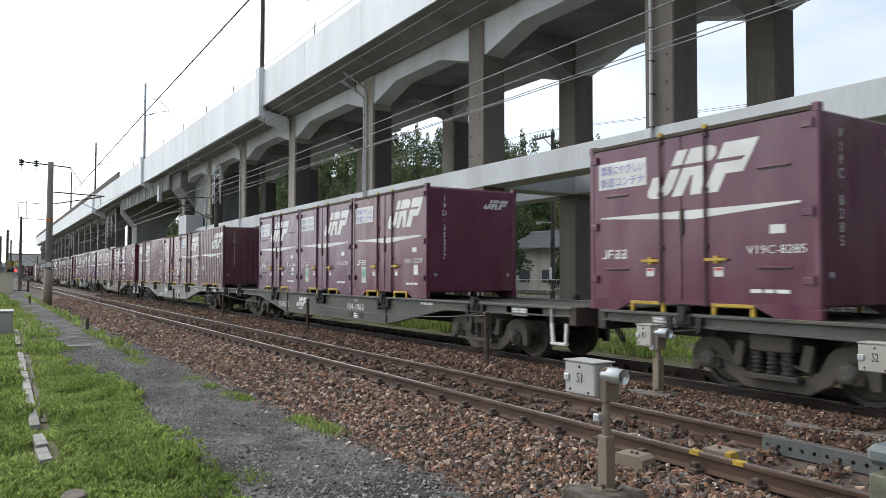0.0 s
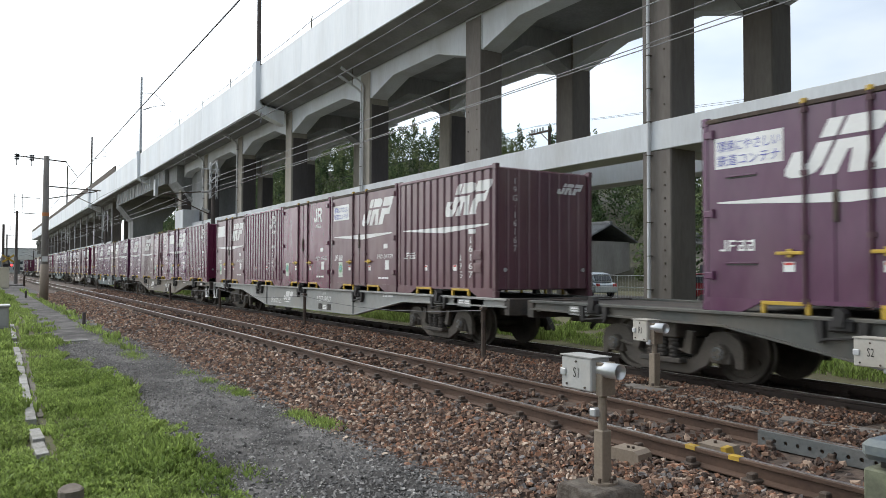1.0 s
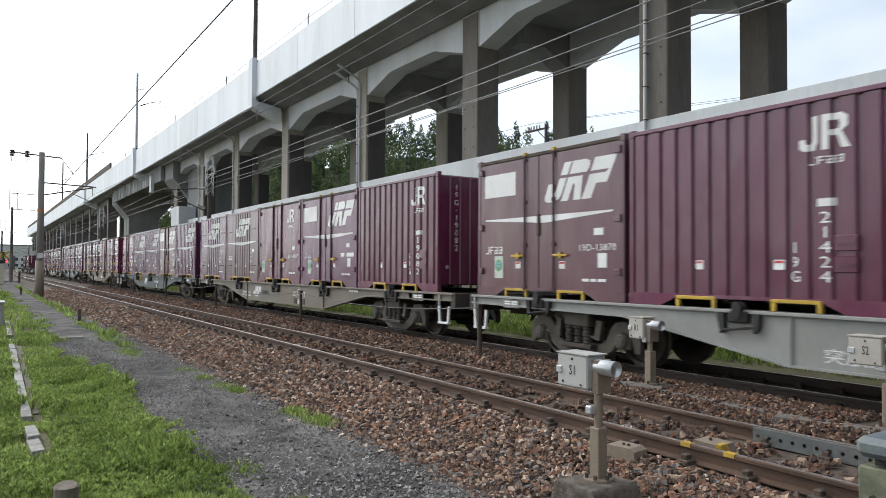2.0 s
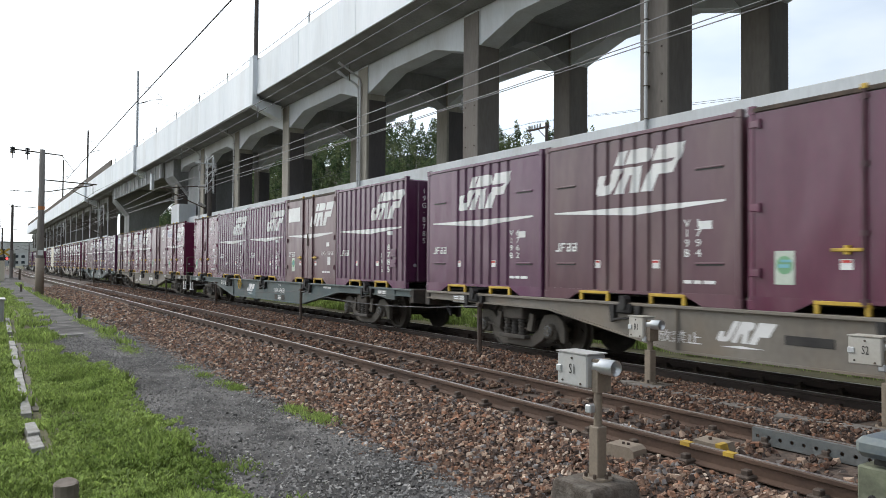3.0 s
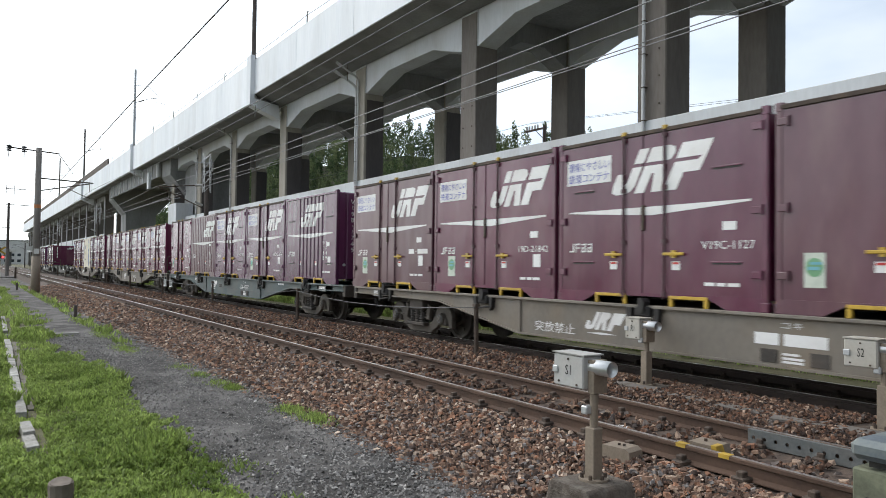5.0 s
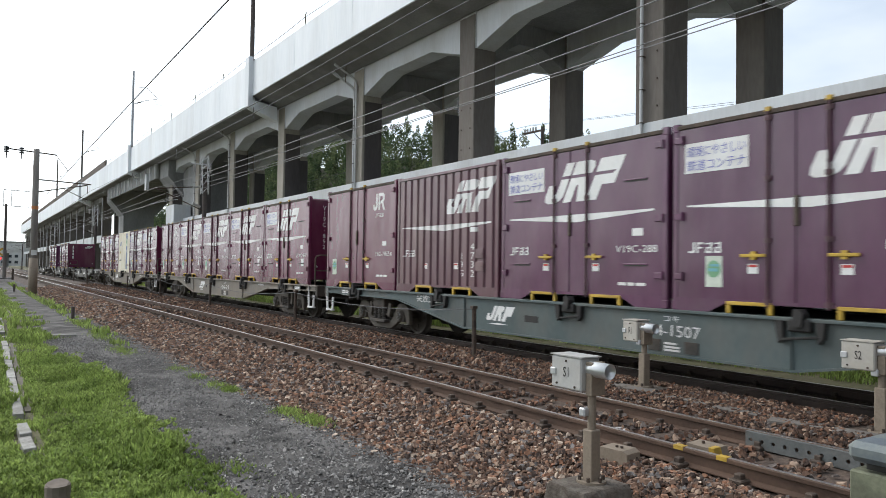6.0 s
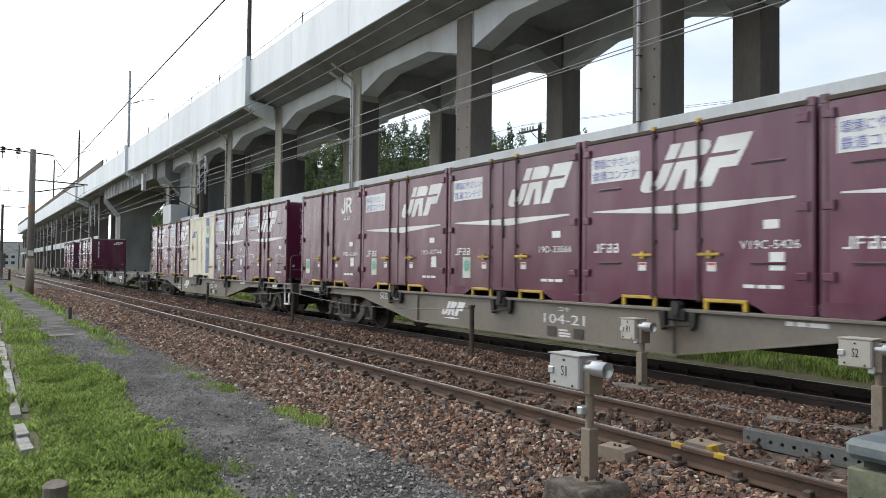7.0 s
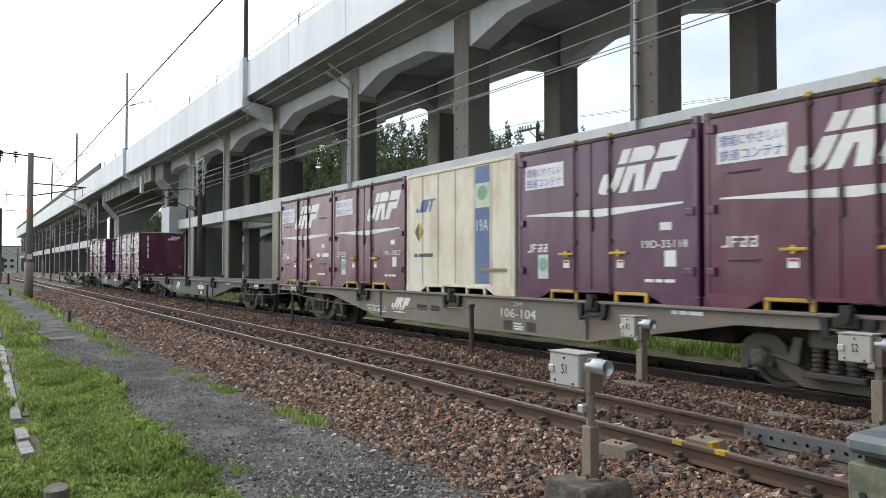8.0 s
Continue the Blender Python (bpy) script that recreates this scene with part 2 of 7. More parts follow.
M["box_paint"] = surface("box_paint", (0.32, 0.315, 0.305), (0.43, 0.425, 0.41), 0.5, scale=3, fine=30, bump=0.03, dirt=(0.42, 0.37, 0.32), dirt_scale=5, dirt_amount=0.4)
M["hood_metal"] = surface("hood_metal", (0.50, 0.50, 0.50), (0.62, 0.62, 0.62), 0.33, 0.75, scale=3, fine=40, bump=0.02)
M["lens"] = surface("lens_dark", (0.02, 0.022, 0.025), (0.04, 0.042, 0.045), 0.15, bump=0)
M["brown_post"] = surface("brown_post", (0.17, 0.135, 0.10), (0.28, 0.225, 0.17), 0.7, scale=6, fine=40, bump=0.15, dirt=(0.07, 0.05, 0.035), dirt_scale=6)
M["pole"] = surface("pole_concrete", (0.16, 0.145, 0.13), (0.27, 0.25, 0.23), 0.85, scale=1.5, fine=20, bump=0.1, streak=4, dirt=(0.08, 0.07, 0.06), dirt_scale=0.8)
M["pole_dark"] = surface("pole_dark", (0.06, 0.05, 0.045), (0.12, 0.10, 0.09), 0.85, scale=1.5, fine=20, bump=0.1)
M["wire"] = surface("wire", (0.035, 0.035, 0.038), (0.075, 0.075, 0.08), 0.5, 0.5, bump=0)
M["wire_bright"] = surface("wire_bright", (0.13, 0.13, 0.135), (0.21, 0.21, 0.215), 0.45, 0.5, bump=0)
M["kerb_stone"] = surface("kerb_stone", (0.17, 0.16, 0.145), (0.36, 0.35, 0.325), 0.9, scale=5, fine=40, bump=0.3, dirt=(0.14, 0.12, 0.09), dirt_scale=6, vary=0.15)
M["kerb_old"] = surface("kerb_old", (0.10, 0.088, 0.068), (0.19, 0.17, 0.14), 0.95, scale=6, fine=40, bump=0.4, dirt=(0.07, 0.075, 0.04), dirt_scale=5, dirt_amount=0.7)
M["leaf"] = surface("leaf", (0.028, 0.052, 0.020), (0.075, 0.112, 0.042), 0.7, scale=0.25, fine=3, bump=0, vary=0.5, island=True)
M["leaf_light"] = surface("leaf_light", (0.065, 0.090, 0.035), (0.13, 0.16, 0.07), 0.7, scale=0.25, fine=3, bump=0, vary=0.45, island=True)
M["undergrowth"] = surface("undergrowth", (0.018, 0.022, 0.010), (0.06, 0.058, 0.032), 0.95, scale=0.5, fine=4, bump=1.0, dirt=(0.08, 0.062, 0.045), dirt_scale=0.2, dirt_amount=0.6)
M["plaster_old"] = surface("plaster_old", (0.30, 0.285, 0.26), (0.42, 0.40, 0.37), 0.85, scale=0.6, fine=9, bump=0.05, streak=3, dirt=(0.16, 0.14, 0.12), dirt_scale=0.8)
M["pipe_white"] = surface("pipe_white", (0.46, 0.47, 0.48), (0.58, 0.59, 0.60), 0.5, scale=2, fine=20, bump=0.02, streak=5, dirt=(0.3, 0.27, 0.24), dirt_scale=1)
M["bark"] = surface("bark", (0.08, 0.065, 0.052), (0.20, 0.165, 0.135), 0.9, scale=3, fine=20, bump=0.4)
M["plaster"] = surface("plaster_cream", (0.55, 0.50, 0.38), (0.68, 0.63, 0.50), 0.8, scale=0.5, fine=10, bump=0.05, streak=3, dirt=(0.4, 0.36, 0.28), dirt_scale=0.7, dirt_amount=0.3)
M["plaster_grey"] = surface("plaster_grey", (0.20, 0.23, 0.26), (0.28, 0.31, 0.34), 0.8, scale=0.5, fine=10, bump=0.05, streak=3)
M["plaster_white"] = surface("plaster_white", (0.62, 0.62, 0.60), (0.76, 0.76, 0.74), 0.8, scale=0.5, fine=10, bump=0.05, streak=3)
M["roof_tile"] = surface("roof_tile", (0.09, 0.095, 0.10), (0.19, 0.195, 0.20), 0.7, scale=2, fine=12, bump=0.3)
M["window_glass"] = surface("window_glass", (0.04, 0.05, 0.06), (0.08, 0.09, 0.10), 0.12, bump=0)
M["car_red"] = surface("car_red", (0.22, 0.018, 0.022), (0.26, 0.022, 0.026), 0.25, bump=0)
M["car_silver"] = surface("car_silver", (0.40, 0.45, 0.48), (0.48, 0.53, 0.56), 0.25, 0.3, bump=0)
M["tyre"] = surface("tyre", (0.02, 0.02, 0.02), (0.035, 0.035, 0.035), 0.85, bump=0.1)
M["sign_red"] = surface("sign_red", (0.45, 0.03, 0.03), (0.55, 0.05, 0.04), 0.5, bump=0)



def let_light_through(m, amount):
    """Thin leaves glow when lit from behind."""
    n, ln = m.node_tree.nodes, m.node_tree.links
    bs, out = n["Principled BSDF"], n["Material Output"]
    tr, mx = n.new("ShaderNodeBsdfTranslucent"), n.new("ShaderNodeMixShader")
    ln.new(bs.inputs["Base Color"].links[0].from_socket, tr.inputs["Color"])
    mx.inputs[0].default_value = amount
    ln.new(bs.outputs[0], mx.inputs[1])
    ln.new(tr.outputs[0], mx.inputs[2])
    ln.new(mx.outputs[0], out.inputs[0])


for leafy in ("grass", "leaf", "leaf_light"):
    let_light_through(M[leafy], 0.45)

# ---- mesh helpers ----
def finish(bm, name, material, smooth=False):
    me = bpy.data.meshes.new(name)
    bmesh.ops.recalc_face_normals(bm, faces=bm.faces)
    bm.to_mesh(me)
    bm.free()
    me.materials.append(M[material])
    if smooth:
        me.polygons.foreach_set("use_smooth", [True] * len(me.polygons))
    return me


def box(bm, x0, x1, y0, y1, z0, z1, bevel=0.0):
    made = bmesh.ops.create_cube(bm, size=1.0, matrix=Matrix.Translation(((x0 + x1) / 2, (y0 + y1) / 2, (z0 + z1) / 2)) @ Matrix.Diagonal((x1 - x0, y1 - y0, z1 - z0, 1)))
    if bevel:
        edges = list({e for v in made["verts"] for e in v.link_edges})
        bmesh.ops.bevel(bm, geom=edges, offset=bevel, segments=1, affect="EDGES", profile=0.5)
    return bm


def tube(bm, a, b, r, r2=None, seg=8, caps=True):
    a, b = Vector(a), Vector(b)
    d = b - a
    m = Matrix.Translation((a + b) / 2) @ d.to_track_quat("Z", "Y").to_matrix().to_4x4()
    bmesh.ops.create_cone(bm, cap_ends=caps, segments=seg, radius1=r, radius2=r if r2 is None else r2, depth=d.length, matrix=m)
    return bm


def curved(bm, pts, r, seg=6):
    """One unbroken tube along a line of points."""
    pts = [Vector(p) for p in pts]
    rings = []
    for i, p in enumerate(pts):
        d = (pts[min(i + 1, len(pts) - 1)] - pts[max(i - 1, 0)]).normalized()
        q = d.to_track_quat("Z", "Y")
        rings.append([bm.verts.new(p + q @ Vector((r * math.cos(2 * math.pi * k / seg), r * math.sin(2 * math.pi * k / seg), 0))) for k in range(seg)])
    for a, b in zip(rings, rings[1:]):
        o = min(range(seg), key=lambda s: (a[0].co - b[s].co - (a[0].co - b[s].co).project(b[0].co - a[0].co)).length)
        for k in range(seg):
            bm.faces.new((a[k], a[(k + 1) % seg], b[(k + 1 + o) % seg], b[(k + o) % seg]))
    bm.faces.new(rings[0][::-1])
    bm.faces.new(rings[-1])
    return bm


def prism(bm, pts, axis, lo, hi):
    """A closed outline of 2D points pushed along an axis: for 'y' the points are (x, z), for 'x' (y, z), for 'z' (x, y)."""
    def at(p, h):
        return {"x": (h, p[0], p[1]), "y": (p[0], h, p[1]), "z": (p[0], p[1], h)}[axis]
    lower, upper = [bm.verts.new(at(p, lo)) for p in pts], [bm.verts.new(at(p, hi)) for p in pts]
    k = len(pts)
    bm.faces.new(lower[::-1])
    bm.faces.new(upper)
    for i in range(k):
        bm.faces.new((lower[i], lower[(i + 1) % k], upper[(i + 1) % k], upper[i]))
    return bm


def part(name, bm, material, parent, label="", smooth=False, at=None):
    """Links a bmesh, or a mesh made before, as one mesh object under a thing or a part."""
    me = bm if isinstance(bm, bpy.types.Mesh) else finish(bm, name, material, smooth)
    ob = new(name, me)
    ob.parent = parent
    if at is not None:
        ob.matrix_basis = at
    if label:
        ob["label"] = label
    return ob


def thing(name, label, category, m=None, group="", kind=""):
    ob = new(name)
    ob.empty_display_size = 0.2
    if m is not None:
        ob.matrix_basis = m
    return tagged(ob, label, category, group, kind)


def solid(name, bm, material, label, category="", group="", kind="", m=None, smooth=False):
    ob = new(name, finish(bm, name, material, smooth))
    if m is not None:
        ob.matrix_basis = m
    return tagged(ob, label, category, group, kind)


STORE = {}


def stored(key, make, material, smooth=False):
    """One mesh for all pieces that look alike."""
    if key not in STORE:
        STORE[key] = finish(make(), key.split(":")[0], material, smooth)
    return STORE[key]


# ---- lettering, made once for all ----
def outlines(words):
    """Flat unit meshes (1 wide, 1 high, lower left corner at 0, 0) of the words, keyed by the word; a leading '|' stacks the letters."""
    obs = {}
    for w in words:
        cu = bpy.data.curves.new("letters", "FONT")
        cu.body = "\n".join(w[1:]) if w.startswith("|") else w
        cu.resolution_u = 2
        if w.startswith("|"):
            cu.align_x, cu.space_line = "CENTER", 0.92
        obs[w] = bpy.data.objects.new("letters", cu)
        scene.collection.objects.link(obs[w])
    dg = bpy.context.evaluated_depsgraph_get()
    made = {}
    for w, ob in obs.items():
        me = bpy.data.meshes.new_from_object(ob.evaluated_get(dg))
        co = np.zeros(len(me.vertices) * 3)
        me.vertices.foreach_get("co", co)
        co = co.reshape(-1, 3)
        lo, hi = co.min(0), co.max(0)
        co[:, 0], co[:, 1], co[:, 2] = (co[:, 0] - lo[0]) / (hi[0] - lo[0]), (co[:, 1] - lo[1]) / (hi[1] - lo[1]), 0
        me.vertices.foreach_set("co", co.ravel())
        made[w] = me
    for ob in obs.values():
        cu = ob.data
        bpy.data.objects.remove(ob)
        bpy.data.curves.remove(cu)
    return made


# each wagon's load from the front slot to the rear one: kind, number, paint
TRAIN = {
    -1: ("wagon_grey", "", -0.2, [None, None, None, None, ("V", "V19C-8285", "red")]),
    0: ("wagon_grey", "104-1063", -0.21, [None, ("D", "19D-35237", "red"), ("D", "19D-32788", "purple"), ("V", "V19C-2897", "purple"), None]),
    1: ("wagon_light", "107-857", 0.21, [("G", "19G-16167", "brown"), ("D", "19D-31779", "brown"), ("J", "19D-49351", "red"), ("RJ", "19G-21424", "red"), ("W", "19D-13870", "brown")]),
    2: ("wagon_brown", "107-173", -0.03, [("RJ", "19G-19082", "red"), ("W", "", "purple"), ("J", "19D-43857", "red"), ("B", "V19B-1794", "brown"), ("B", "V19B-6762", "purple")]),
    3: ("wagon_teal", "104-668", 0.37, [("G", "19G-8785", "purple"), ("W", "19G-15856", "brown"), ("G", "19G-16654", "purple"), ("G", "19G-17022", "purple"), ("J", "19G-19146", "red")]),
    4: ("wagon_brown", "", -0.16, [("D", "19D-9806", "red"), ("J", "19D-44305", "brown"), ("V", "V19C-1127", "red"), ("D", "19D-21842", "red"), ("D", "", "brown")]),
    5: ("wagon_teal", "104-1507", 0.0, [("B", "V19B-1749", "purple"), ("D", "19D-32874", "purple"), ("V", "V19C-288", "purple"), ("G", "19G-4732", "brown"), ("J", "19G-18654", "red")]),
    6: ("wagon_brown", "104-21", -0.03, [("V", "V19C-892", "red"), ("V", "V19C-5426", "red"), ("D", "19D-33566", "red"), ("D", "19D-80744", "red"), ("J", "19D-42431", "red")]),
    7: ("wagon_brown", "106-104", 0.03, [("V", "V19C-3970", "red"), ("D", "19D-35118", "purple"), ("O", "", "cream"), ("D", "19D-33827", "red"), ("V", "", "red")]),
    8: ("wagon_grey", "", 0.0, [None] * 5),
    9: ("wagon_grey", "", -0.2, [("V", "", "red"), ("D", "", "purple"), None, ("D", "", "purple"), ("V", "", "red")]),
    10: ("wagon_grey", "", 0.0, [None] * 5),
}
WORDS = {"S1", "S2", "R1", "環境にやさしい", "鉄道コンテナ", "鉄道貨物輸送", "突放禁止", "コキ", "19A", "入居者募集"}
for _, plate, _, load in TRAIN.values():
    if plate:
        WORDS.add(plate)
    for c in load:
        if c and c[1]:
            WORDS |= {c[1], "|" + c[1].replace("-", "·"), "|" + c[1].split("-")[1], "|" + c[1].split("-")[0]}
LETTERS = outlines(sorted(WORDS))

# ---- freight containers ----
LONG, WIDE, TALL = 3.715, 2.45, 2.50
HALF = LONG / 2
RIB = 0.262


def rib_profile(lo, hi):
    """(x, depth) of a corrugated wall: broad crests and narrow grooves."""
    n = round((hi - lo) / RIB)
    w, pts = (hi - lo) / n, [(lo, 0.0)]
    for i in range(n):
        a = lo + i * w
        pts += [(a + w * 0.60, 0.0), (a + w * 0.70, 0.036), (a + w * 0.88, 0.036), (a + w * 0.98, 0.0)]
    return pts + [(hi, 0.0)]


def wall_profile(kind):
    if kind in ("G", "RJ"):
        return rib_profile(-1.74, 1.76)
    if kind == "B":
        return [(-1.78, 0.0), (-0.92, 0.0)] + rib_profile(-0.90, 0.98) + [(1.0, 0.0), (1.78, 0.0)]
    if kind == "O":
        return [(x + d, e) for x in (-1.78, -1.18, -0.56, 0.06, 0.62, 1.20) for d, e in ((0.0, 0.0), (0.54, 0.0), (0.555, 0.02), (0.575, 0.02))] + [(1.79, 0.0)]
    door = []
    for a, b in ((-1.78, -0.47), (-0.42, -0.10), (-0.07, 0.27), (0.33, 1.78)):
        door += [(a, 0.016), (a + 0.012, 0.0), (b - 0.012, 0.0), (b, 0.016)]
    return door


PROFILES = {k: wall_profile(k) for k in ("G", "RJ", "B", "O", "D", "V", "J", "W")}
FACE = -1.212


def depth_at(kind, x):
    xs, ds = zip(*PROFILES[kind])
    return float(np.interp(x, xs, ds))


def on_side(bm, kind, proud=0.004):
    """Lays a flat drawing (x, z in the xy plane) on a container's side wall, over ribs and grooves."""
    if kind in ("G", "RJ", "B", "O"):
        lo, hi = min(v.co.x for v in bm.verts), max(v.co.x for v in bm.verts)
        for x, _ in PROFILES[kind]:
            if lo < x < hi:
                bmesh.ops.bisect_plane(bm, geom=bm.verts[:] + bm.edges[:] + bm.faces[:], plane_co=(x, 0, 0), plane_no=(1, 0, 0))
        for v in bm.verts:
            v.co = (v.co.x, FACE + depth_at(kind, v.co.x) - proud, v.co.y)
    else:
        for v in bm.verts:
            v.co = (v.co.x, FACE - proud, v.co.y)
    return bm


def on_front(bm, proud=0.004):
    for v in bm.verts:
        v.co = (1.835 + proud, v.co.x, v.co.y)
    return bm


def drawing(polys, x, z, w, h, slant=0.0, slit=None):
    bm = bmesh.new()
    for p in polys:
        bm.faces.new([bm.verts.new((u, v, 0)) for u, v in p])
    bmesh.ops.triangulate(bm, faces=bm.faces)
    if slit:
        for s in slit:
            bmesh.ops.bisect_plane(bm, geom=bm.verts[:] + bm.edges[:] + bm.faces[:], plane_co=(0, s, 0), plane_no=(0, 1, 0))
        gone = [f for f in bm.faces if slit[0] < f.calc_center_median().y < slit[1] and 0.16 < f.calc_center_median().x < 0.93]
        bmesh.ops.delete(bm, geom=gone, context="FACES")
    for v in bm.verts:
        v.co = (x + (v.co.x + slant * v.co.y) * w, z + v.co.y * h, 0)
    return bm


def lettered(word, x, z, w, h):
    bm = bmesh.new()
    bm.from_mesh(LETTERS[word])
    for v in bm.verts:
        v.co = (x + v.co.x * w, z + v.co.y * h, 0)
    return bm


def bars(spans, x, z, w, h):
    return drawing([[(a, c), (b, c), (b, d), (a, d)] for a, b, c, d in spans], x, z, w, h)


# a slanted mark of three blocks: a hooked one, a notched one and a flagged one
MARK = [
    [(0.17, 1), (0.29, 1), (0.29, 0.18), (0.26, 0.06), (0.19, 0), (0.08, 0), (0.02, 0.06), (0, 0.18), (0, 0.48), (0.10, 0.48), (0.11, 0.28), (0.14, 0.22), (0.17, 0.26)],
    [(0.32, 1), (0.52, 1), (0.60, 0.95), (0.63, 0.82), (0.61, 0.67), (0.56, 0.58), (0.65, 0.0), (0.53, 0.0), (0.47, 0.42), (0.44, 0.42), (0.44, 0.0), (0.32, 0.0)],
    [(0.67, 1), (1.0, 1), (1.0, 0.79), (0.99, 0.36), (0.82, 0.36), (0.82, 0), (0.67, 0)],
]
# an upright mark of two blocks
MARK_2 = [
    [(0.25, 1), (0.39, 1), (0.39, 0.22), (0.31, 0.02), (0.1, 0.0), (0, 0.1), (0, 0.35), (0.13, 0.35), (0.15, 0.2), (0.22, 0.2), (0.25, 0.3)],
    [(0.47, 1), (0.86, 1), (1, 0.88), (1, 0.6), (0.88, 0.47), (1.05, 0), (0.88, 0), (0.75, 0.38), (0.63, 0.38), (0.63, 0.54), (0.8, 0.57), (0.85, 0.69), (0.8, 0.81), (0.61, 0.81), (0.61, 0), (0.47, 0)],
]
NAME_BARS = []
for cell in range(4):      # four blocky signs of a few strokes each
    a = cell * 0.265
    NAME_BARS += [(a, a + 0.205, 0.82, 1.0), (a, a + 0.05, 0.0, 0.82)] if cell == 1 else [(a, a + 0.205, 0.0, 0.17), (a + 0.15, a + 0.205, 0.17, 1.0)]
    if cell:
        NAME_BARS += [(a + 0.02, a + 0.19, 0.42, 0.56)]
    if cell > 1:
        NAME_BARS += [(a, a + 0.15, 0.80, 0.93), (a + 0.02, a + 0.07, 0.17, 0.42)]


def container_core():
    bm = bmesh.new()
    box(bm, -1.80, 1.80, -1.165, 1.165, 0.14, 2.44, 0.01)
    return bm


def container_roof():
    pts = [(-1.79, 2.43)]
    for i in range(7):
        x = -1.6 + i * 0.53
        pts += [(x - 0.18, 2.448), (x - 0.16, 2.464), (x + 0.16, 2.464), (x + 0.18, 2.448)]
    return prism(bmesh.new(), pts + [(1.79, 2.43)], "y", -1.14, 1.14)


def container_wall(kind):
    prof = PROFILES[kind]
    return prism(bmesh.new(), [(x, FACE + d) for x, d in prof] + [(1.79, -1.15), (-1.79, -1.15)], "z", 0.15, 2.42)


def container_end():
    pts = [(1.795, -1.16)]
    for i in range(9):
        a = -1.14 + i * 0.253
        pts += [(1.835, a), (1.835, a + 0.17), (1.812, a + 0.19), (1.812, a + 0.235)]
    return prism(bmesh.new(), pts[:-2] + [(1.795, 1.16)], "z", 0.16, 2.42)


def container_end_plain():
    return box(bmesh.new(), 1.795, 1.835, -1.15, 1.15, 0.16, 2.42, 0.006)


def corner_post():
    bm = bmesh.new()
    box(bm, -0.045, 0.045, -0.045, 0.045, 0.0, 2.5, 0.012)
    box(bm, -0.052, 0.052, -0.05, 0.05, 2.40, 2.512, 0.008)
    box(bm, -0.052, 0.052, -0.05, 0.05, -0.002, 0.12, 0.008)
    return bm


def bottom_rail():
    pts = [(-1.80, 0.0), (-1.28, 0.0), (-1.02, 0.125), (1.02, 0.125), (1.28, 0.0), (1.80, 0.0), (1.80, 0.17), (-1.80, 0.17)]
    return prism(bmesh.new(), pts, "y", -1.226, -1.17)


def fork_pocket():
    bm = bmesh.new()
    box(bm, -0.31, 0.31, -1.238, -1.19, 0.105, 0.15, 0.004)
    box(bm, -0.31, -0.255, -1.236, -1.19, 0.0, 0.105, 0.004)
    box(bm, 0.255, 0.31, -1.236, -1.19, 0.0, 0.105, 0.004)
    return bm


def lock_rod():
    bm = tube(bmesh.new(), (0, -1.236, 0.10), (0, -1.236, 2.46), 0.019, seg=6)
    for z in (0.16, 0.9, 1.65, 2.38):
        box(bm, -0.04, 0.04, -1.245, -1.205, z - 0.03, z + 0.03)
    return bm


def rod_handle():
    bm = box(bmesh.new(), -0.17, 0.17, -1.262, -1.24, -0.02, 0.02, 0.006)
    box(bm, -0.03, 0.03, -1.256, -1.22, -0.05, 0.05)
    return bm


def hinge():
    bm = box(bmesh.new(), -0.06, 0.07, -1.236, -1.205, -0.045, 0.045, 0.008)
    tube(bm, (0.08, -1.235, -0.06), (0.08, -1.235, 0.06), 0.02, seg=6)
    return bm


def slot_cover():
    bm = box(bmesh.new(), -0.22, 0.22, -1.226, -1.205, 0.0, 0.022, 0.004)
    return bm


def vent_box():
    bm = box(bmesh.new(), -0.13, 0.13, -1.232, -1.19, -0.09, 0.09, 0.008)
    box(bm, -0.10, 0.10, -1.245, -1.22, -0.012, 0.012)
    return bm


LOOKS = {"red": "maroon-red", "purple": "purple", "brown": "dusty brown-red", "cream": "cream"}
KINDS = {"G": "ribbed", "RJ": "ribbed", "B": "part-ribbed", "D": "smooth-sided", "V": "smooth-sided vented", "J": "smooth-sided", "W": "smooth-sided", "O": "panelled"}
ECO_X = {"J": -1.50, "W": -1.33, "D": -1.33}


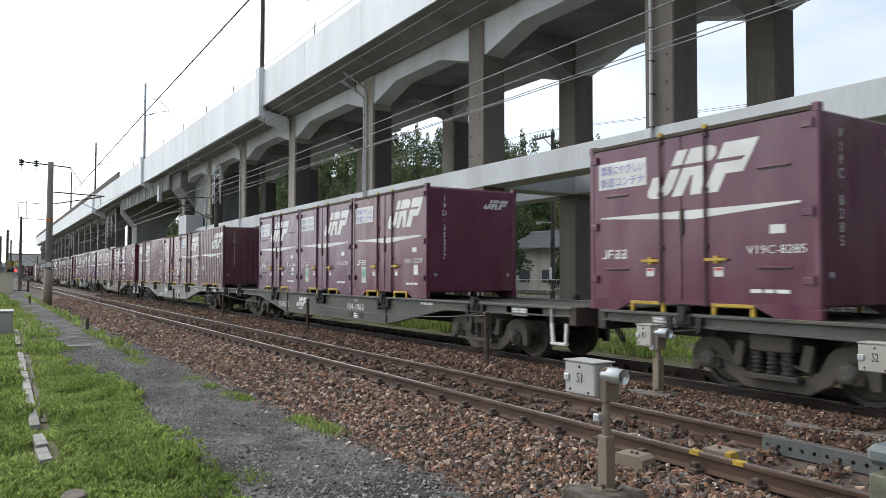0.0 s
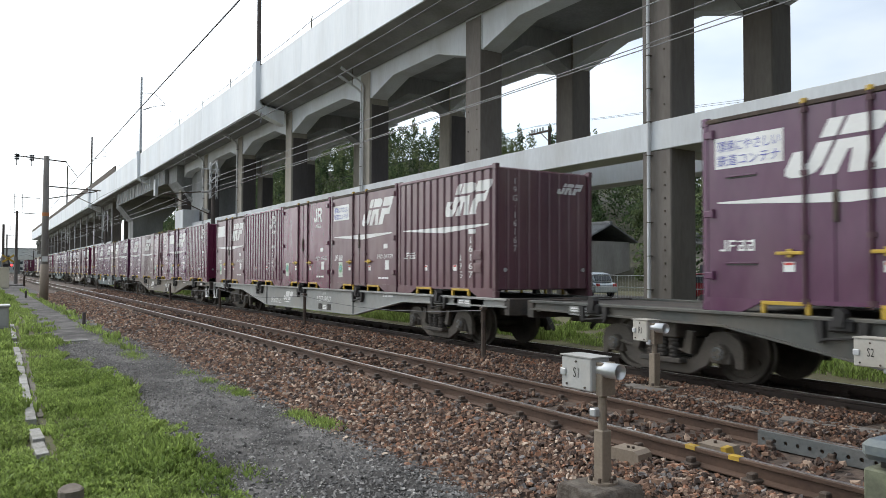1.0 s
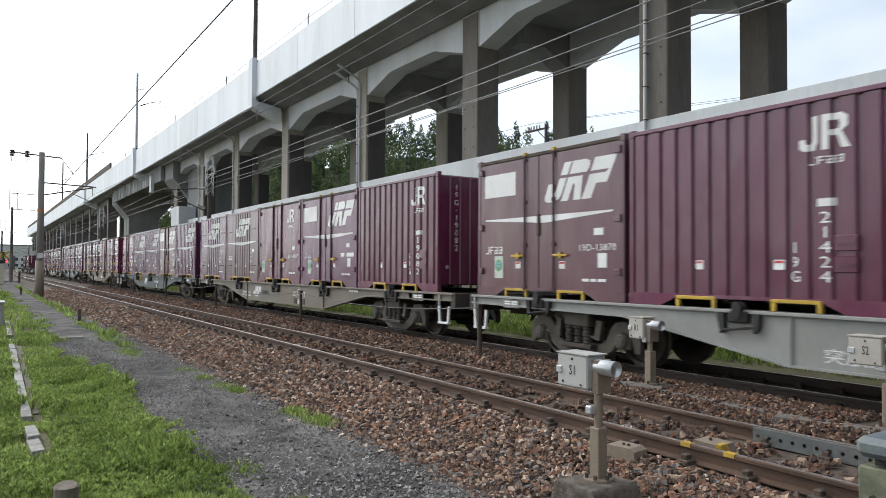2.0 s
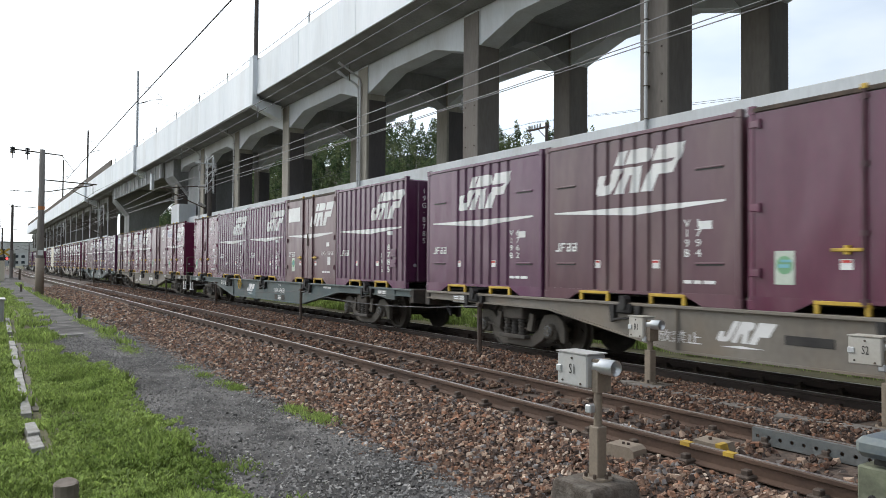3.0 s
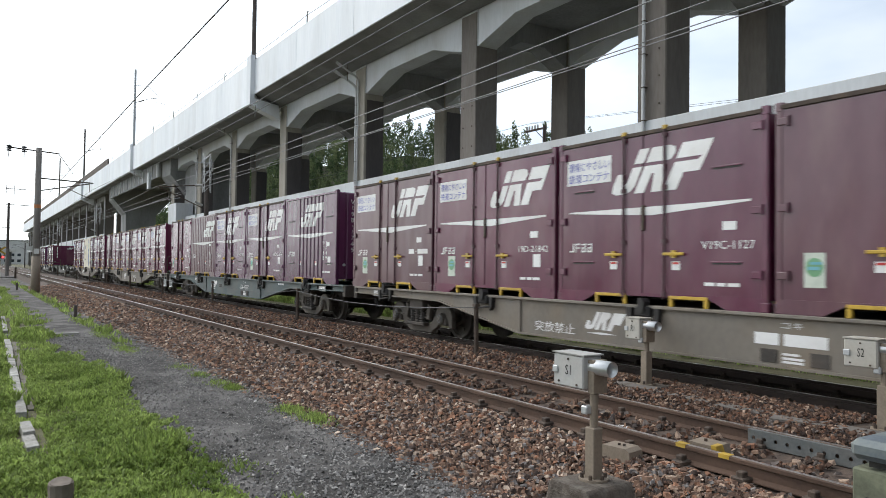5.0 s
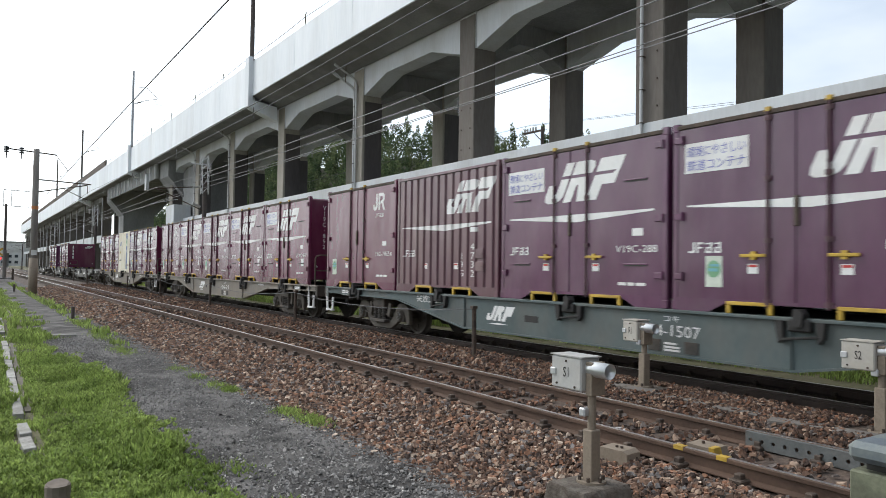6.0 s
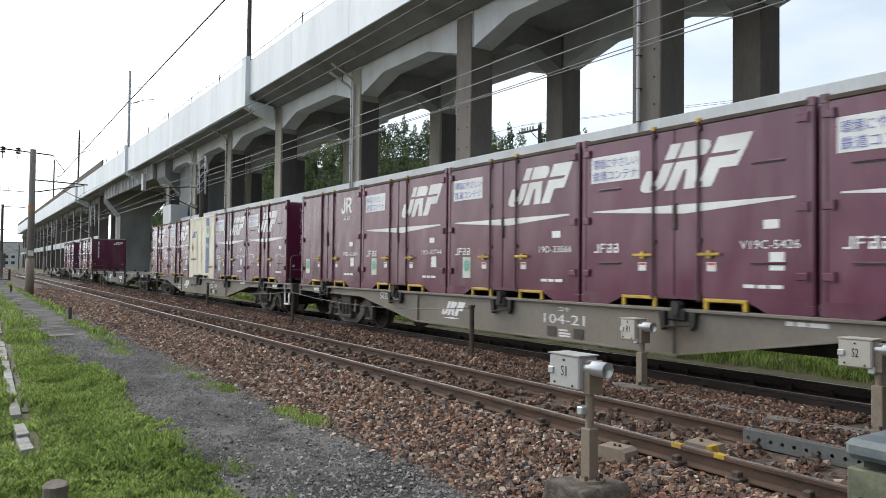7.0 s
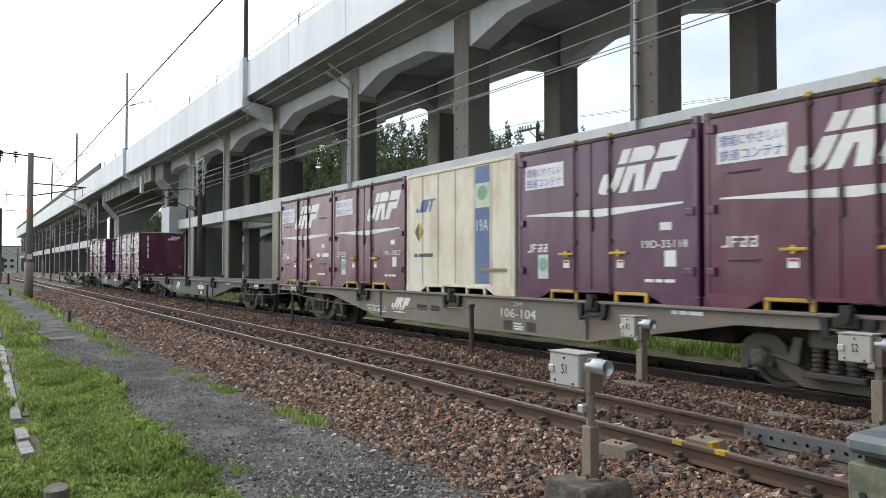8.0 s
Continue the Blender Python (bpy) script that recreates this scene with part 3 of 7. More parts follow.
def freight_container(kind, number, paint, seed):
    rnd = random.Random(seed)
    what = f"{LOOKS[paint]} {KINDS[kind]} steel freight container on a container wagon"
    if kind == "O":
        what = "cream panelled freight container with a blue band on a wagon"
    c = thing("freight_container", what, "container", group="containers on the train")

    def put(name, key, make, material, label="", at=None):
        return part(name, stored(f"{name}:{key}:{material}", make, material), material, c, label, at=at)

    put("body", "core", container_core, paint)
    put("roof", "core", container_roof, paint)
    put("side_wall", kind, lambda: container_wall(kind), paint)
    put("side_wall", kind, lambda: container_wall(kind), paint, at=pose(0, 0, 0, 0, 0, 180))
    ribbed = kind in ("G", "RJ", "B")
    put("end_wall", "ribbed" if ribbed else "plain", container_end if ribbed else container_end_plain, paint)
    put("end_wall", "ribbed" if ribbed else "plain", container_end if ribbed else container_end_plain, paint, at=pose(0, 0, 0, 0, 0, 180))
    for x in (-1.81, 1.81):
        for y in (-1.178, 1.178):
            put("corner_post", "c", corner_post, paint, at=pose(x, y, 0))
    top = "iron" if kind in ("D", "V", "J", "W") else paint
    for a in (0, 180):
        put("bottom_rail", "c", bottom_rail, paint, at=pose(0, 0, 0, 0, 0, a))
        put("top_rail", "c", lambda: box(bmesh.new(), -1.80, 1.80, -1.228, -1.16, 2.425, 2.485, 0.008), top, at=pose(0, 0, 0, 0, 0, a))
        for x in (-0.70, 0.70):
            put("fork_pocket", "c", fork_pocket, "yellow" if kind != "O" else "cream", "yellow steel pocket rim", at=pose(x, 0, 0, 0, 0, 0) if a == 0 else pose(-x, 0, 0, 0, 0, 180))
    if kind in ("D", "V", "J", "W"):
        for x, h in ((-0.445, -0.63), (0.30, 0.47)):
            rod = put("lock_rod", "c", lock_rod, "rod_dark", at=pose(x, 0, 0))
            part("rod_tip", stored("rod_tip:c:yellow", lambda: box(bmesh.new(), -0.035, 0.035, -1.25, -1.19, 2.455, 2.515, 0.006), "yellow"), "yellow", rod, "yellow cap")
            part("handle", stored("handle:c:yellow", rod_handle, "yellow"), "yellow", rod, "yellow locking handle", at=pose(h - x, 0, 0.72))
        put("door_pull", "c", lambda: box(bmesh.new(), -0.115, -0.055, -1.24, -1.20, 1.06, 1.42, 0.006), "iron")
        for x in (-1.77, 1.70):
            for z in (0.45, 1.25, 2.28):
                put("hinge", "c", hinge, paint, at=pose(x, 0, z))
    # white mark, wedge-shaped line and lettering of the side wall
    def paint_on(name, bm, material="white", label="", proud=0.004, front=False):
        return part(name, on_front(bm, proud) if front else on_side(bm, kind, proud), material, c, label)

    def shared(name, key, make, material="white", label="", proud=0.004, front=False):
        return put(name, f"{key}:{kind}", lambda: on_front(make(), proud) if front else on_side(make(), kind, proud), material, label)

    if kind in ("G", "B", "D", "V", "W"):
        x0, w = {"G": (0.10, 1.38), "B": (-0.72, 1.45), "D": (0.06, 1.38), "V": (-0.70, 1.50), "W": (0.06, 1.38)}[kind]
        shared("emblem", "mark", lambda: drawing(MARK, x0 - 0.04, 1.60, w, 0.63, 0.22, (0.60, 0.675)), label="white slanted three-block emblem")
        shared("stripe", "line", lambda: drawing([[(0, 0.84), (0.52, 0.0), (1, 0.78), (1, 1), (0, 1)]], -1.62, 1.27, 3.24, 0.125), label="white wedge-shaped stripe")
    if kind in ("J", "RJ"):
        shared("emblem", "mark2", lambda: drawing(MARK_2, 0.75, 1.86, 0.56, 0.40), label="white two-block emblem")
        shared("name_lettering", "small", lambda: bars(NAME_BARS, 0.86, 1.70, 0.40, 0.09))
    else:
        if kind != "O":
            shared("name_lettering", "big", lambda: bars(NAME_BARS, -1.60, 0.76, 0.50, 0.14))
    if kind in ("D", "V"):
        sign = shared("notice", "panel", lambda: bars([(0, 1, 0, 1)], -1.66, 1.82, 0.95, 0.40), label="white notice panel with blue lettering")
        for word, z in (("環境にやさしい", 2.03), ("鉄道コンテナ" if number != "19D-9806" else "鉄道貨物輸送", 1.85)):
            part("lettering", stored(f"lettering:{word}:{kind}", lambda: on_side(lettered(word, -1.62, z, 0.87, 0.145), kind, 0.008), "blue_print"), "blue_print", sign)
    if kind == "W":
        shared("notice", "blank", lambda: bars([(0, 1, 0, 1)], -1.64, 1.80, 0.92, 0.42), label="blank white notice panel")
    if kind == "V":
        for x, z in ((-1.28, 1.70), (-1.28, 0.60), (1.28, 1.83), (1.28, 0.60)):
            put("slot_cover", "c", slot_cover, paint, at=pose(x, 0, z))
            put("slot", "c", lambda: box(bmesh.new(), -0.21, 0.21, -1.222, -1.20, -0.018, 0.0), "black", at=pose(x, 0, z))
    if kind == "B":
        for x, z in ((-1.35, 1.80), (-1.35, 0.56), (1.38, 1.82), (1.38, 0.56)):
            put("slot_cover", "c", slot_cover, paint, at=pose(x, 0, z))
            put("slot", "c", lambda: box(bmesh.new(), -0.21, 0.21, -1.222, -1.20, -0.018, 0.0), "black", at=pose(x, 0, z))
    if kind in ("G", "RJ"):
        for z in (0.56, 0.80):
            put("vent_box", "c", vent_box, paint, at=pose(1.28, 0, z))
    if kind in ("J", "D", "W"):
        e = ECO_X[kind]
        label = shared("eco_label", "card", lambda: bars([(0, 1, 0, 1)], e, 0.32, 0.25, 0.40), "eco", "pale green environmental sticker")
        ring = [(0.5 + 0.42 * math.cos(i * 0.5236), 0.58 + 0.28 * math.sin(i * 0.5236)) for i in range(12)]
        part("leaf_print", stored(f"leaf_print:c:{kind}", lambda: on_side(drawing([ring], e, 0.32, 0.25, 0.40), kind, 0.007), "green_print"), "green_print", label)
        part("wave_print", stored(f"wave_print:c:{kind}", lambda: on_side(bars([(0.2, 0.75, 0.50, 0.60), (0.3, 0.85, 0.66, 0.74)], e, 0.32, 0.25, 0.40), kind, 0.010), "sky_print"), "sky_print", label)
    if kind != "O":
        for x, z in ((-0.72, 0.50), (0.42, 0.50)):
            tag = shared("label_card", f"a{x}", lambda: bars([(0, 1, 0, 1)], x, z, 0.14, 0.12))
            part("card_print", stored(f"card_print:{x}:{kind}", lambda: on_side(bars([(0.1, 0.9, 0.66, 0.9)], x, z, 0.14, 0.12), kind, 0.007), "sign_red"), "sign_red", tag)
        upright = kind in ("G", "RJ")
        shared("label_card", "b", lambda: bars([(0, 1, 0, 1)], 0.96 if upright else 1.22, 1.22 if upright else 1.02, 0.20, 0.09 if upright else 0.11))
        if not upright:
            shared("small_lettering", "c", lambda: bars([(0, 0.3, 0, 1), (0.36, 0.6, 0, 1), (0.66, 1, 0, 1)], 0.95, 0.30, 0.52, 0.045))
        if rnd.random() < 0.6 and not upright:
            shared("label_card", "d", lambda: bars([(0, 1, 0, 1)], 1.30, 0.52, 0.19, 0.22))
    if number:
        series, serial = number.split("-")
        if kind == "B":
            paint_on("number", lettered("|" + serial, 1.16, 0.66, 0.10, 0.125 * len(serial)))
            paint_on("number", lettered("|" + series, 0.98, 0.66, 0.10, 0.125 * len(series)))
        elif kind in ("G", "RJ"):
            if serial != "15856":
                paint_on("number", lettered("|" + serial, 0.98, 0.36, 0.13, 0.16 * len(serial)))
                paint_on("number", lettered("|" + series, 0.62, 0.36, 0.13, 0.46))
        else:
            paint_on("number", lettered(number, 0.90, 0.78, 0.78, 0.105))
        tall = 0.155 * (len(number))
        paint_on("end_number", lettered("|" + number.replace("-", "·"), -0.80, 2.26 - tall, 0.105, tall), front=True)
    elif kind != "O":
        shared("number_lettering", "n", lambda: bars([(0, 0.28, 0, 1), (0.34, 0.4, 0.4, 0.6), (0.46, 1, 0, 1)], 0.90, 0.78, 0.78, 0.10))
        shared("end_lettering", "e", lambda: bars([(0, 1, 0, 0.2), (0, 1, 0.25, 0.45), (0, 1, 0.5, 0.7), (0, 1, 0.78, 1)], -0.80, 1.0, 0.10, 1.25), front=True)
    if kind != "O":
        shared("end_emblem", "mark", lambda: drawing(MARK, 0.28, 2.02, 0.60, 0.22, 0.2, (0.60, 0.675)), label="white slanted three-block emblem", front=True)
        for y in (-0.98, 0.98):
            put("end_fitting", "c", lambda: tube(bmesh.new(), (1.83, 0, 0), (1.852, 0, 0), 0.04, seg=8), "galv", at=pose(0, y, 0.52))
    else:
        band = shared("blue_band", "b", lambda: bars([(0, 1, 0, 1)], 0.66, 0.20, 0.46, 2.2), "blue_band", "dark blue vertical band")
        part("eco_label", stored("eco_label:O:o", lambda: on_side(bars([(0, 1, 0, 1)], 0.68, 1.62, 0.44, 0.46), "O", 0.007), "eco"), "eco", band, "pale green environmental sticker")
        ring = [(0.5 + 0.36 * math.cos(i * 0.5236), 0.6 + 0.3 * math.sin(i * 0.5236)) for i in range(12)]
        part("leaf_print", stored("leaf_print:O:o", lambda: on_side(drawing([ring], 0.68, 1.62, 0.44, 0.46), "O", 0.010), "green_print"), "green_print", band)
        part("lettering", stored("lettering:O:o", lambda: on_side(lettered("19A", 0.72, 1.18, 0.36, 0.22), "O", 0.007), "white"), "white", band)
        shared("emblem", "o", lambda: drawing([MARK_2[0], [(0.36, 0), (0.66, 0), (0.70, 0.5), (0.66, 1), (0.36, 1), (0.32, 0.5)], [(0.68, 1), (1.05, 1), (1.05, 0.85), (0.92, 0.85), (0.92, 0), (0.80, 0), (0.80, 0.85), (0.68, 0.85)]], -1.50, 1.66, 0.66, 0.26, 0.16), "blue_band", "blue three-block emblem")
        shared("diamond", "o", lambda: drawing([[(0.5, 0), (1, 0.5), (0.5, 1), (0, 0.5)]], -1.52, 1.04, 0.34, 0.42), "yellow", "two-coloured diamond sign")
        part("diamond_half", stored("diamond_half:O:o", lambda: on_side(drawing([[(0.5, 0), (0.5, 1), (0, 0.5)]], -1.52, 1.04, 0.34, 0.42), "O", 0.007), "wagon_grey"), "wagon_grey", c)
        shared("number_lettering", "o", lambda: bars([(0, 0.2, 0, 1), (0.25, 0.45, 0, 1), (0.5, 1, 0, 1)], -1.55, 0.72, 0.75, 0.075), "wagon_grey")
        shared("label_card", "o", lambda: bars([(0, 1, 0, 1)], -1.42, 0.40, 0.22, 0.20))
        put("vent_box", "o", lambda: box(bmesh.new(), 0.80, 1.62, -1.226, -1.19, 0.42, 0.49, 0.006), "brown_post")
    return c


# ---- container wagons ----
def side_sill():
    bm = bmesh.new()
    pts = [(-9.72, 0.84), (-5.9, 0.80), (-3.35, 0.37), (3.35, 0.37), (5.9, 0.80), (9.72, 0.84), (9.72, 1.0), (-9.72, 1.0)]
    prism(bm, pts, "y", -1.25, -1.225)
    return bm


def top_flange():
    return box(bmesh.new(), -9.72, 9.72, -1.30, -1.10, 0.957, 1.0, 0.006)


def bottom_flange():
    low = [(-9.72, 0.838), (-5.9, 0.798), (-3.35, 0.368), (3.35, 0.368), (5.9, 0.798), (9.72, 0.838)]
    return prism(bmesh.new(), low + [(x, z + 0.028) for x, z in reversed(low)], "y", -1.292, -1.14)


def underframe():
    bm = bmesh.new()
    for y in (-0.32, 0.32):
        box(bm, -9.7, 9.7, y - 0.06, y + 0.06, 0.62, 0.95)
    box(bm, -5.2, 5.2, -0.30, 0.30, 0.45, 0.62)
    for i in range(25):
        x = -9.6 + i * 0.8
        box(bm, x - 0.06, x + 0.06, -1.2, 1.2, 0.80, 0.95)
    box(bm, -9.7, 9.7, -0.9, 0.9, 0.95, 0.975)
    for x in (-9.72, 9.72):
        box(bm, x - 0.08, x + 0.08, -1.28, 1.28, 0.70, 1.0, 0.01)
    tube(bm, (-2.8, -0.75, 0.55), (-1.6, -0.75, 0.55), 0.2, seg=10)
    tube(bm, (1.0, 0.75, 0.55), (2.4, 0.75, 0.55), 0.22, seg=10)
    return bm


def bogie_frame():
    bm = bmesh.new()
    half = [(0.40, 0.30), (0.55, 0.40), (0.64, 0.58), (0.74, 0.68), (0.90, 0.71), (1.06, 0.69), (1.19, 0.60), (1.24, 0.48), (1.24, 0.24), (1.13, 0.24), (1.08, 0.40), (0.78, 0.40), (0.70, 0.25), (0.42, 0.10)]
    pts = half + [(-x, z) for x, z in reversed(half)]
    for y in (-1.03, 0.93):
        prism(bm, pts, "y", y, y + 0.10)
    box(bm, -0.28, 0.28, -1.15, 1.15, 0.58, 0.80, 0.02)
    box(bm, -0.12, 0.12, -0.9, 0.9, 0.30, 0.55)
    bmesh.ops.bevel(bm, geom=bm.edges[:], offset=0.012, segments=1, affect="EDGES", profile=0.5)
    return bm


def axle_box():
    bm = tube(bmesh.new(), (0, -1.00, 0), (0, -1.12, 0), 0.125, 0.115, seg=14)
    tube(bm, (0, -1.12, 0), (0, -1.15, 0), 0.07, seg=10)
    box(bm, -0.15, 0.15, -1.08, -0.94, -0.14, 0.02, 0.02)
    for a in range(6):
        tube(bm, (0.093 * math.cos(a * 1.047), -1.11, 0.093 * math.sin(a * 1.047)), (0.093 * math.cos(a * 1.047), -1.135, 0.093 * math.sin(a * 1.047)), 0.015, seg=6)
    return bm


def spring_nest():
    return box(bmesh.new(), -0.36, 0.36, -1.17, -0.99, 0.24, 0.31, 0.01)


def coil_spring():
    prof = []
    for k in range(5):
        z = 0.315 + k * 0.056
        prof += [(z, 0.055), (z + 0.008, 0.070), (z + 0.034, 0.070), (z + 0.042, 0.055)]
    bm = lathe(bmesh.new(), prof, 10)
    bmesh.ops.transform(bm, matrix=Matrix.Translation((0, -1.08, 0)) @ Matrix.Rotation(math.pi / 2, 4, "X"), verts=bm.verts)
    return bm


def lathe(bm, prof, seg=28):
    """Turns a profile of (y, radius) round the y axis."""
    rings = []
    for y, r in prof:
        rings.append([bm.verts.new((r * math.sin(2 * math.pi * i / seg), y, r * math.cos(2 * math.pi * i / seg))) for i in range(seg)])
    for a, b in zip(rings, rings[1:]):
        for i in range(seg):
            bm.faces.new((a[i], a[(i + 1) % seg], b[(i + 1) % seg], b[i]))
    bm.faces.new(rings[0])
    bm.faces.new(rings[-1][::-1])
    return bm


def wheelset():
    bm = bmesh.new()
    for s in (-1, 1):
        lathe(bm, [(s * 0.47, 0.10), (s * 0.50, 0.30), (s * 0.495, 0.455), (s * 0.525, 0.457), (s * 0.535, 0.432), (s * 0.625, 0.425), (s * 0.625, 0.365), (s * 0.585, 0.345), (s * 0.575, 0.16), (s * 0.63, 0.13), (s * 0.63, 0.07)])
        for k in range(4):
            a = k * math.pi / 2
            tube(bm, (0.25 * math.sin(a), s * 0.56, 0.25 * math.cos(a)), (0.25 * math.sin(a), s * 0.605, 0.25 * math.cos(a)), 0.045, seg=8)
    tube(bm, (0, -0.98, 0), (0, 0.98, 0), 0.075, seg=12)
    return bm


def brake_gear():
    bm = bmesh.new()
    for x in (-0.42, 0.42):
        box(bm, x - 0.05, x + 0.05, -0.70, 0.70, 0.28, 0.44, 0.01)
        box(bm, x - 0.03, x + 0.03, -0.95, -0.85, 0.22, 0.58)
    tube(bm, (-0.5, -0.90, 0.30), (0.5, -0.90, 0.34), 0.022, seg=6)
    return bm


def brake_hanger():
    bm = prism(bmesh.new(), [(-0.09, 0.40), (0.03, 0.38), (0.09, 0.68), (-0.02, 0.70)], "y", -1.10, -1.03)
    tube(bm, (-0.10, -1.07, 0.42), (-0.34, -1.07, 0.46), 0.02, seg=6)
    return bm


def axle_cap():
    bm = tube(bmesh.new(), (0, -1.115, 0), (0, -1.14, 0), 0.095, 0.085, seg=14)
    for a in range(3):
        tube(bm, (0.05 * math.cos(a * 2.09), -1.13, 0.05 * math.sin(a * 2.09)), (0.05 * math.cos(a * 2.09), -1.16, 0.05 * math.sin(a * 2.09)), 0.018, seg=6)
    return bm


def end_block():
    """The deepened end of the sill that carries the data plate."""
    return prism(bmesh.new(), [(7.98, 0.955), (8.95, 0.955), (8.95, 0.74), (8.62, 0.74), (7.98, 0.83)], "y", -1.275, -1.20)


def coupler():
    bm = box(bmesh.new(), 9.7, 10.02, -0.11, 0.11, 0.74, 0.96, 0.02)
    box(bm, 9.95, 10.06, -0.20, 0.14, 0.68, 1.00, 0.03)
    return bm


def step_frame():
    bm = bmesh.new()
    for sgn in (-1, 1):
        prism(bm, [(sgn * 0.13, 0.40), (sgn * 0.18, 0.40), (sgn * 0.205, 0.73), (sgn * 0.155, 0.73)], "y", -1.31, -1.27)
    box(bm, -0.18, 0.18, -1.33, -1.24, 0.375, 0.415, 0.004)
    return bm


def step_bracket():
    return box(bmesh.new(), -0.225, -0.165, -1.30, -1.255, 0.71, 0.97, 0.006)


def hose():
    pts = [(9.75 + 0.30 * math.sin(i / 10 * 3.14), -0.45, 0.80 - 0.42 * math.sin(i / 10 * 3.14) * (0.5 + i / 14)) for i in range(11)]
    return curved(bmesh.new(), pts, 0.022, 6)


def handrail():
    bm = curved(bmesh.new(), [(9.50, -1.22, 0.98), (9.50, -1.22, 1.72), (9.52, -1.20, 1.80), (9.58, -1.12, 1.83), (9.60, -0.55, 1.83), (9.60, -0.47, 1.80), (9.60, -0.44, 1.72), (9.60, -0.44, 0.98)], 0.024, 6)
    return tube(bm, (9.50, -1.22, 1.40), (9.60, -0.44, 1.40), 0.016, seg=6)


def tie_down():
    """The black locking gear between two slots' feet on the sill."""
    bm = box(bmesh.new(), -0.14, 0.14, -1.34, -1.24, 0.84, 0.985, 0.02)
    prism(bm, [(-0.06, 0.90), (0.05, 0.90), (0.075, 1.05), (0.03, 1.10), (-0.04, 1.10)], "y", -1.375, -1.25)
    prism(bm, [(-0.30, 0.96), (-0.20, 0.96), (-0.19, 0.74), (-0.25, 0.70)], "y", -1.33, -1.25)
    prism(bm, [(0.20, 0.96), (0.30, 0.96), (0.28, 0.78), (0.22, 0.72)], "y", -1.33, -1.25)
    tube(bm, (-0.24, -1.32, 0.74), (0.25, -1.32, 0.80), 0.016, seg=6)
    return bm


def hand_wheel():
    bm = bmesh.new()
    r = 0.165
    ring = [Vector((r * math.cos(i * math.pi / 10), 0, r * math.sin(i * math.pi / 10))) for i in range(21)]
    curved(bm, ring, 0.020, 6)
    for k in range(3):
        a = k * math.pi / 3
        tube(bm, (-r * math.cos(a), 0, -r * math.sin(a)), (r * math.cos(a), 0, r * math.sin(a)), 0.012, seg=6)
    tube(bm, (0, 0.0, 0), (0, 0.08, 0), 0.03, seg=8)
    return bm


PITCH, SLOT, TRAIN_X, SPEED = 20.10, 3.80, -9.307, 18.47
CLOSE = {3: 3.75, 6: 3.77}      # wagons whose containers stand closer together
AHEAD = 0.37      # the wagon frame's middle lies this far before the middle slot
# lettering on the side sill: x and height of the warning, x of the emblem, x of the number, openings
SILL_SIGNS = {
    0: (-3.70, 0.52, -2.18, 1.52, ()),
    1: (-2.54, 0.46, -1.38, 1.35, ()),
    2: (-3.50, 0.50, -2.33, 1.40, ((-1.38, -0.79),)),
    3: (-4.62, 0.74, -1.40, 1.36, ()),
    4: (-2.54, 0.46, -1.38, 1.54, ()),
    5: (-4.72, 0.80, -2.26, 1.48, ((-1.14, -0.79),)),
    6: (-4.62, 0.78, -2.05, 1.05, ((-1.06, -0.92),)),
    7: (-3.60, 0.48, -2.46, 1.54, ((-1.34, -0.94), (-0.78, -0.46))),
}
WAGON_LOOK = {"wagon_grey": "weathered grey", "wagon_light": "light grey", "wagon_brown": "brownish grey", "wagon_teal": "dark teal-grey"}
MOVERS, AXLES = [], []


def on_plate(bm):
    for v in bm.verts:
        v.co = (v.co.x, -1.288, v.co.y)
    return bm


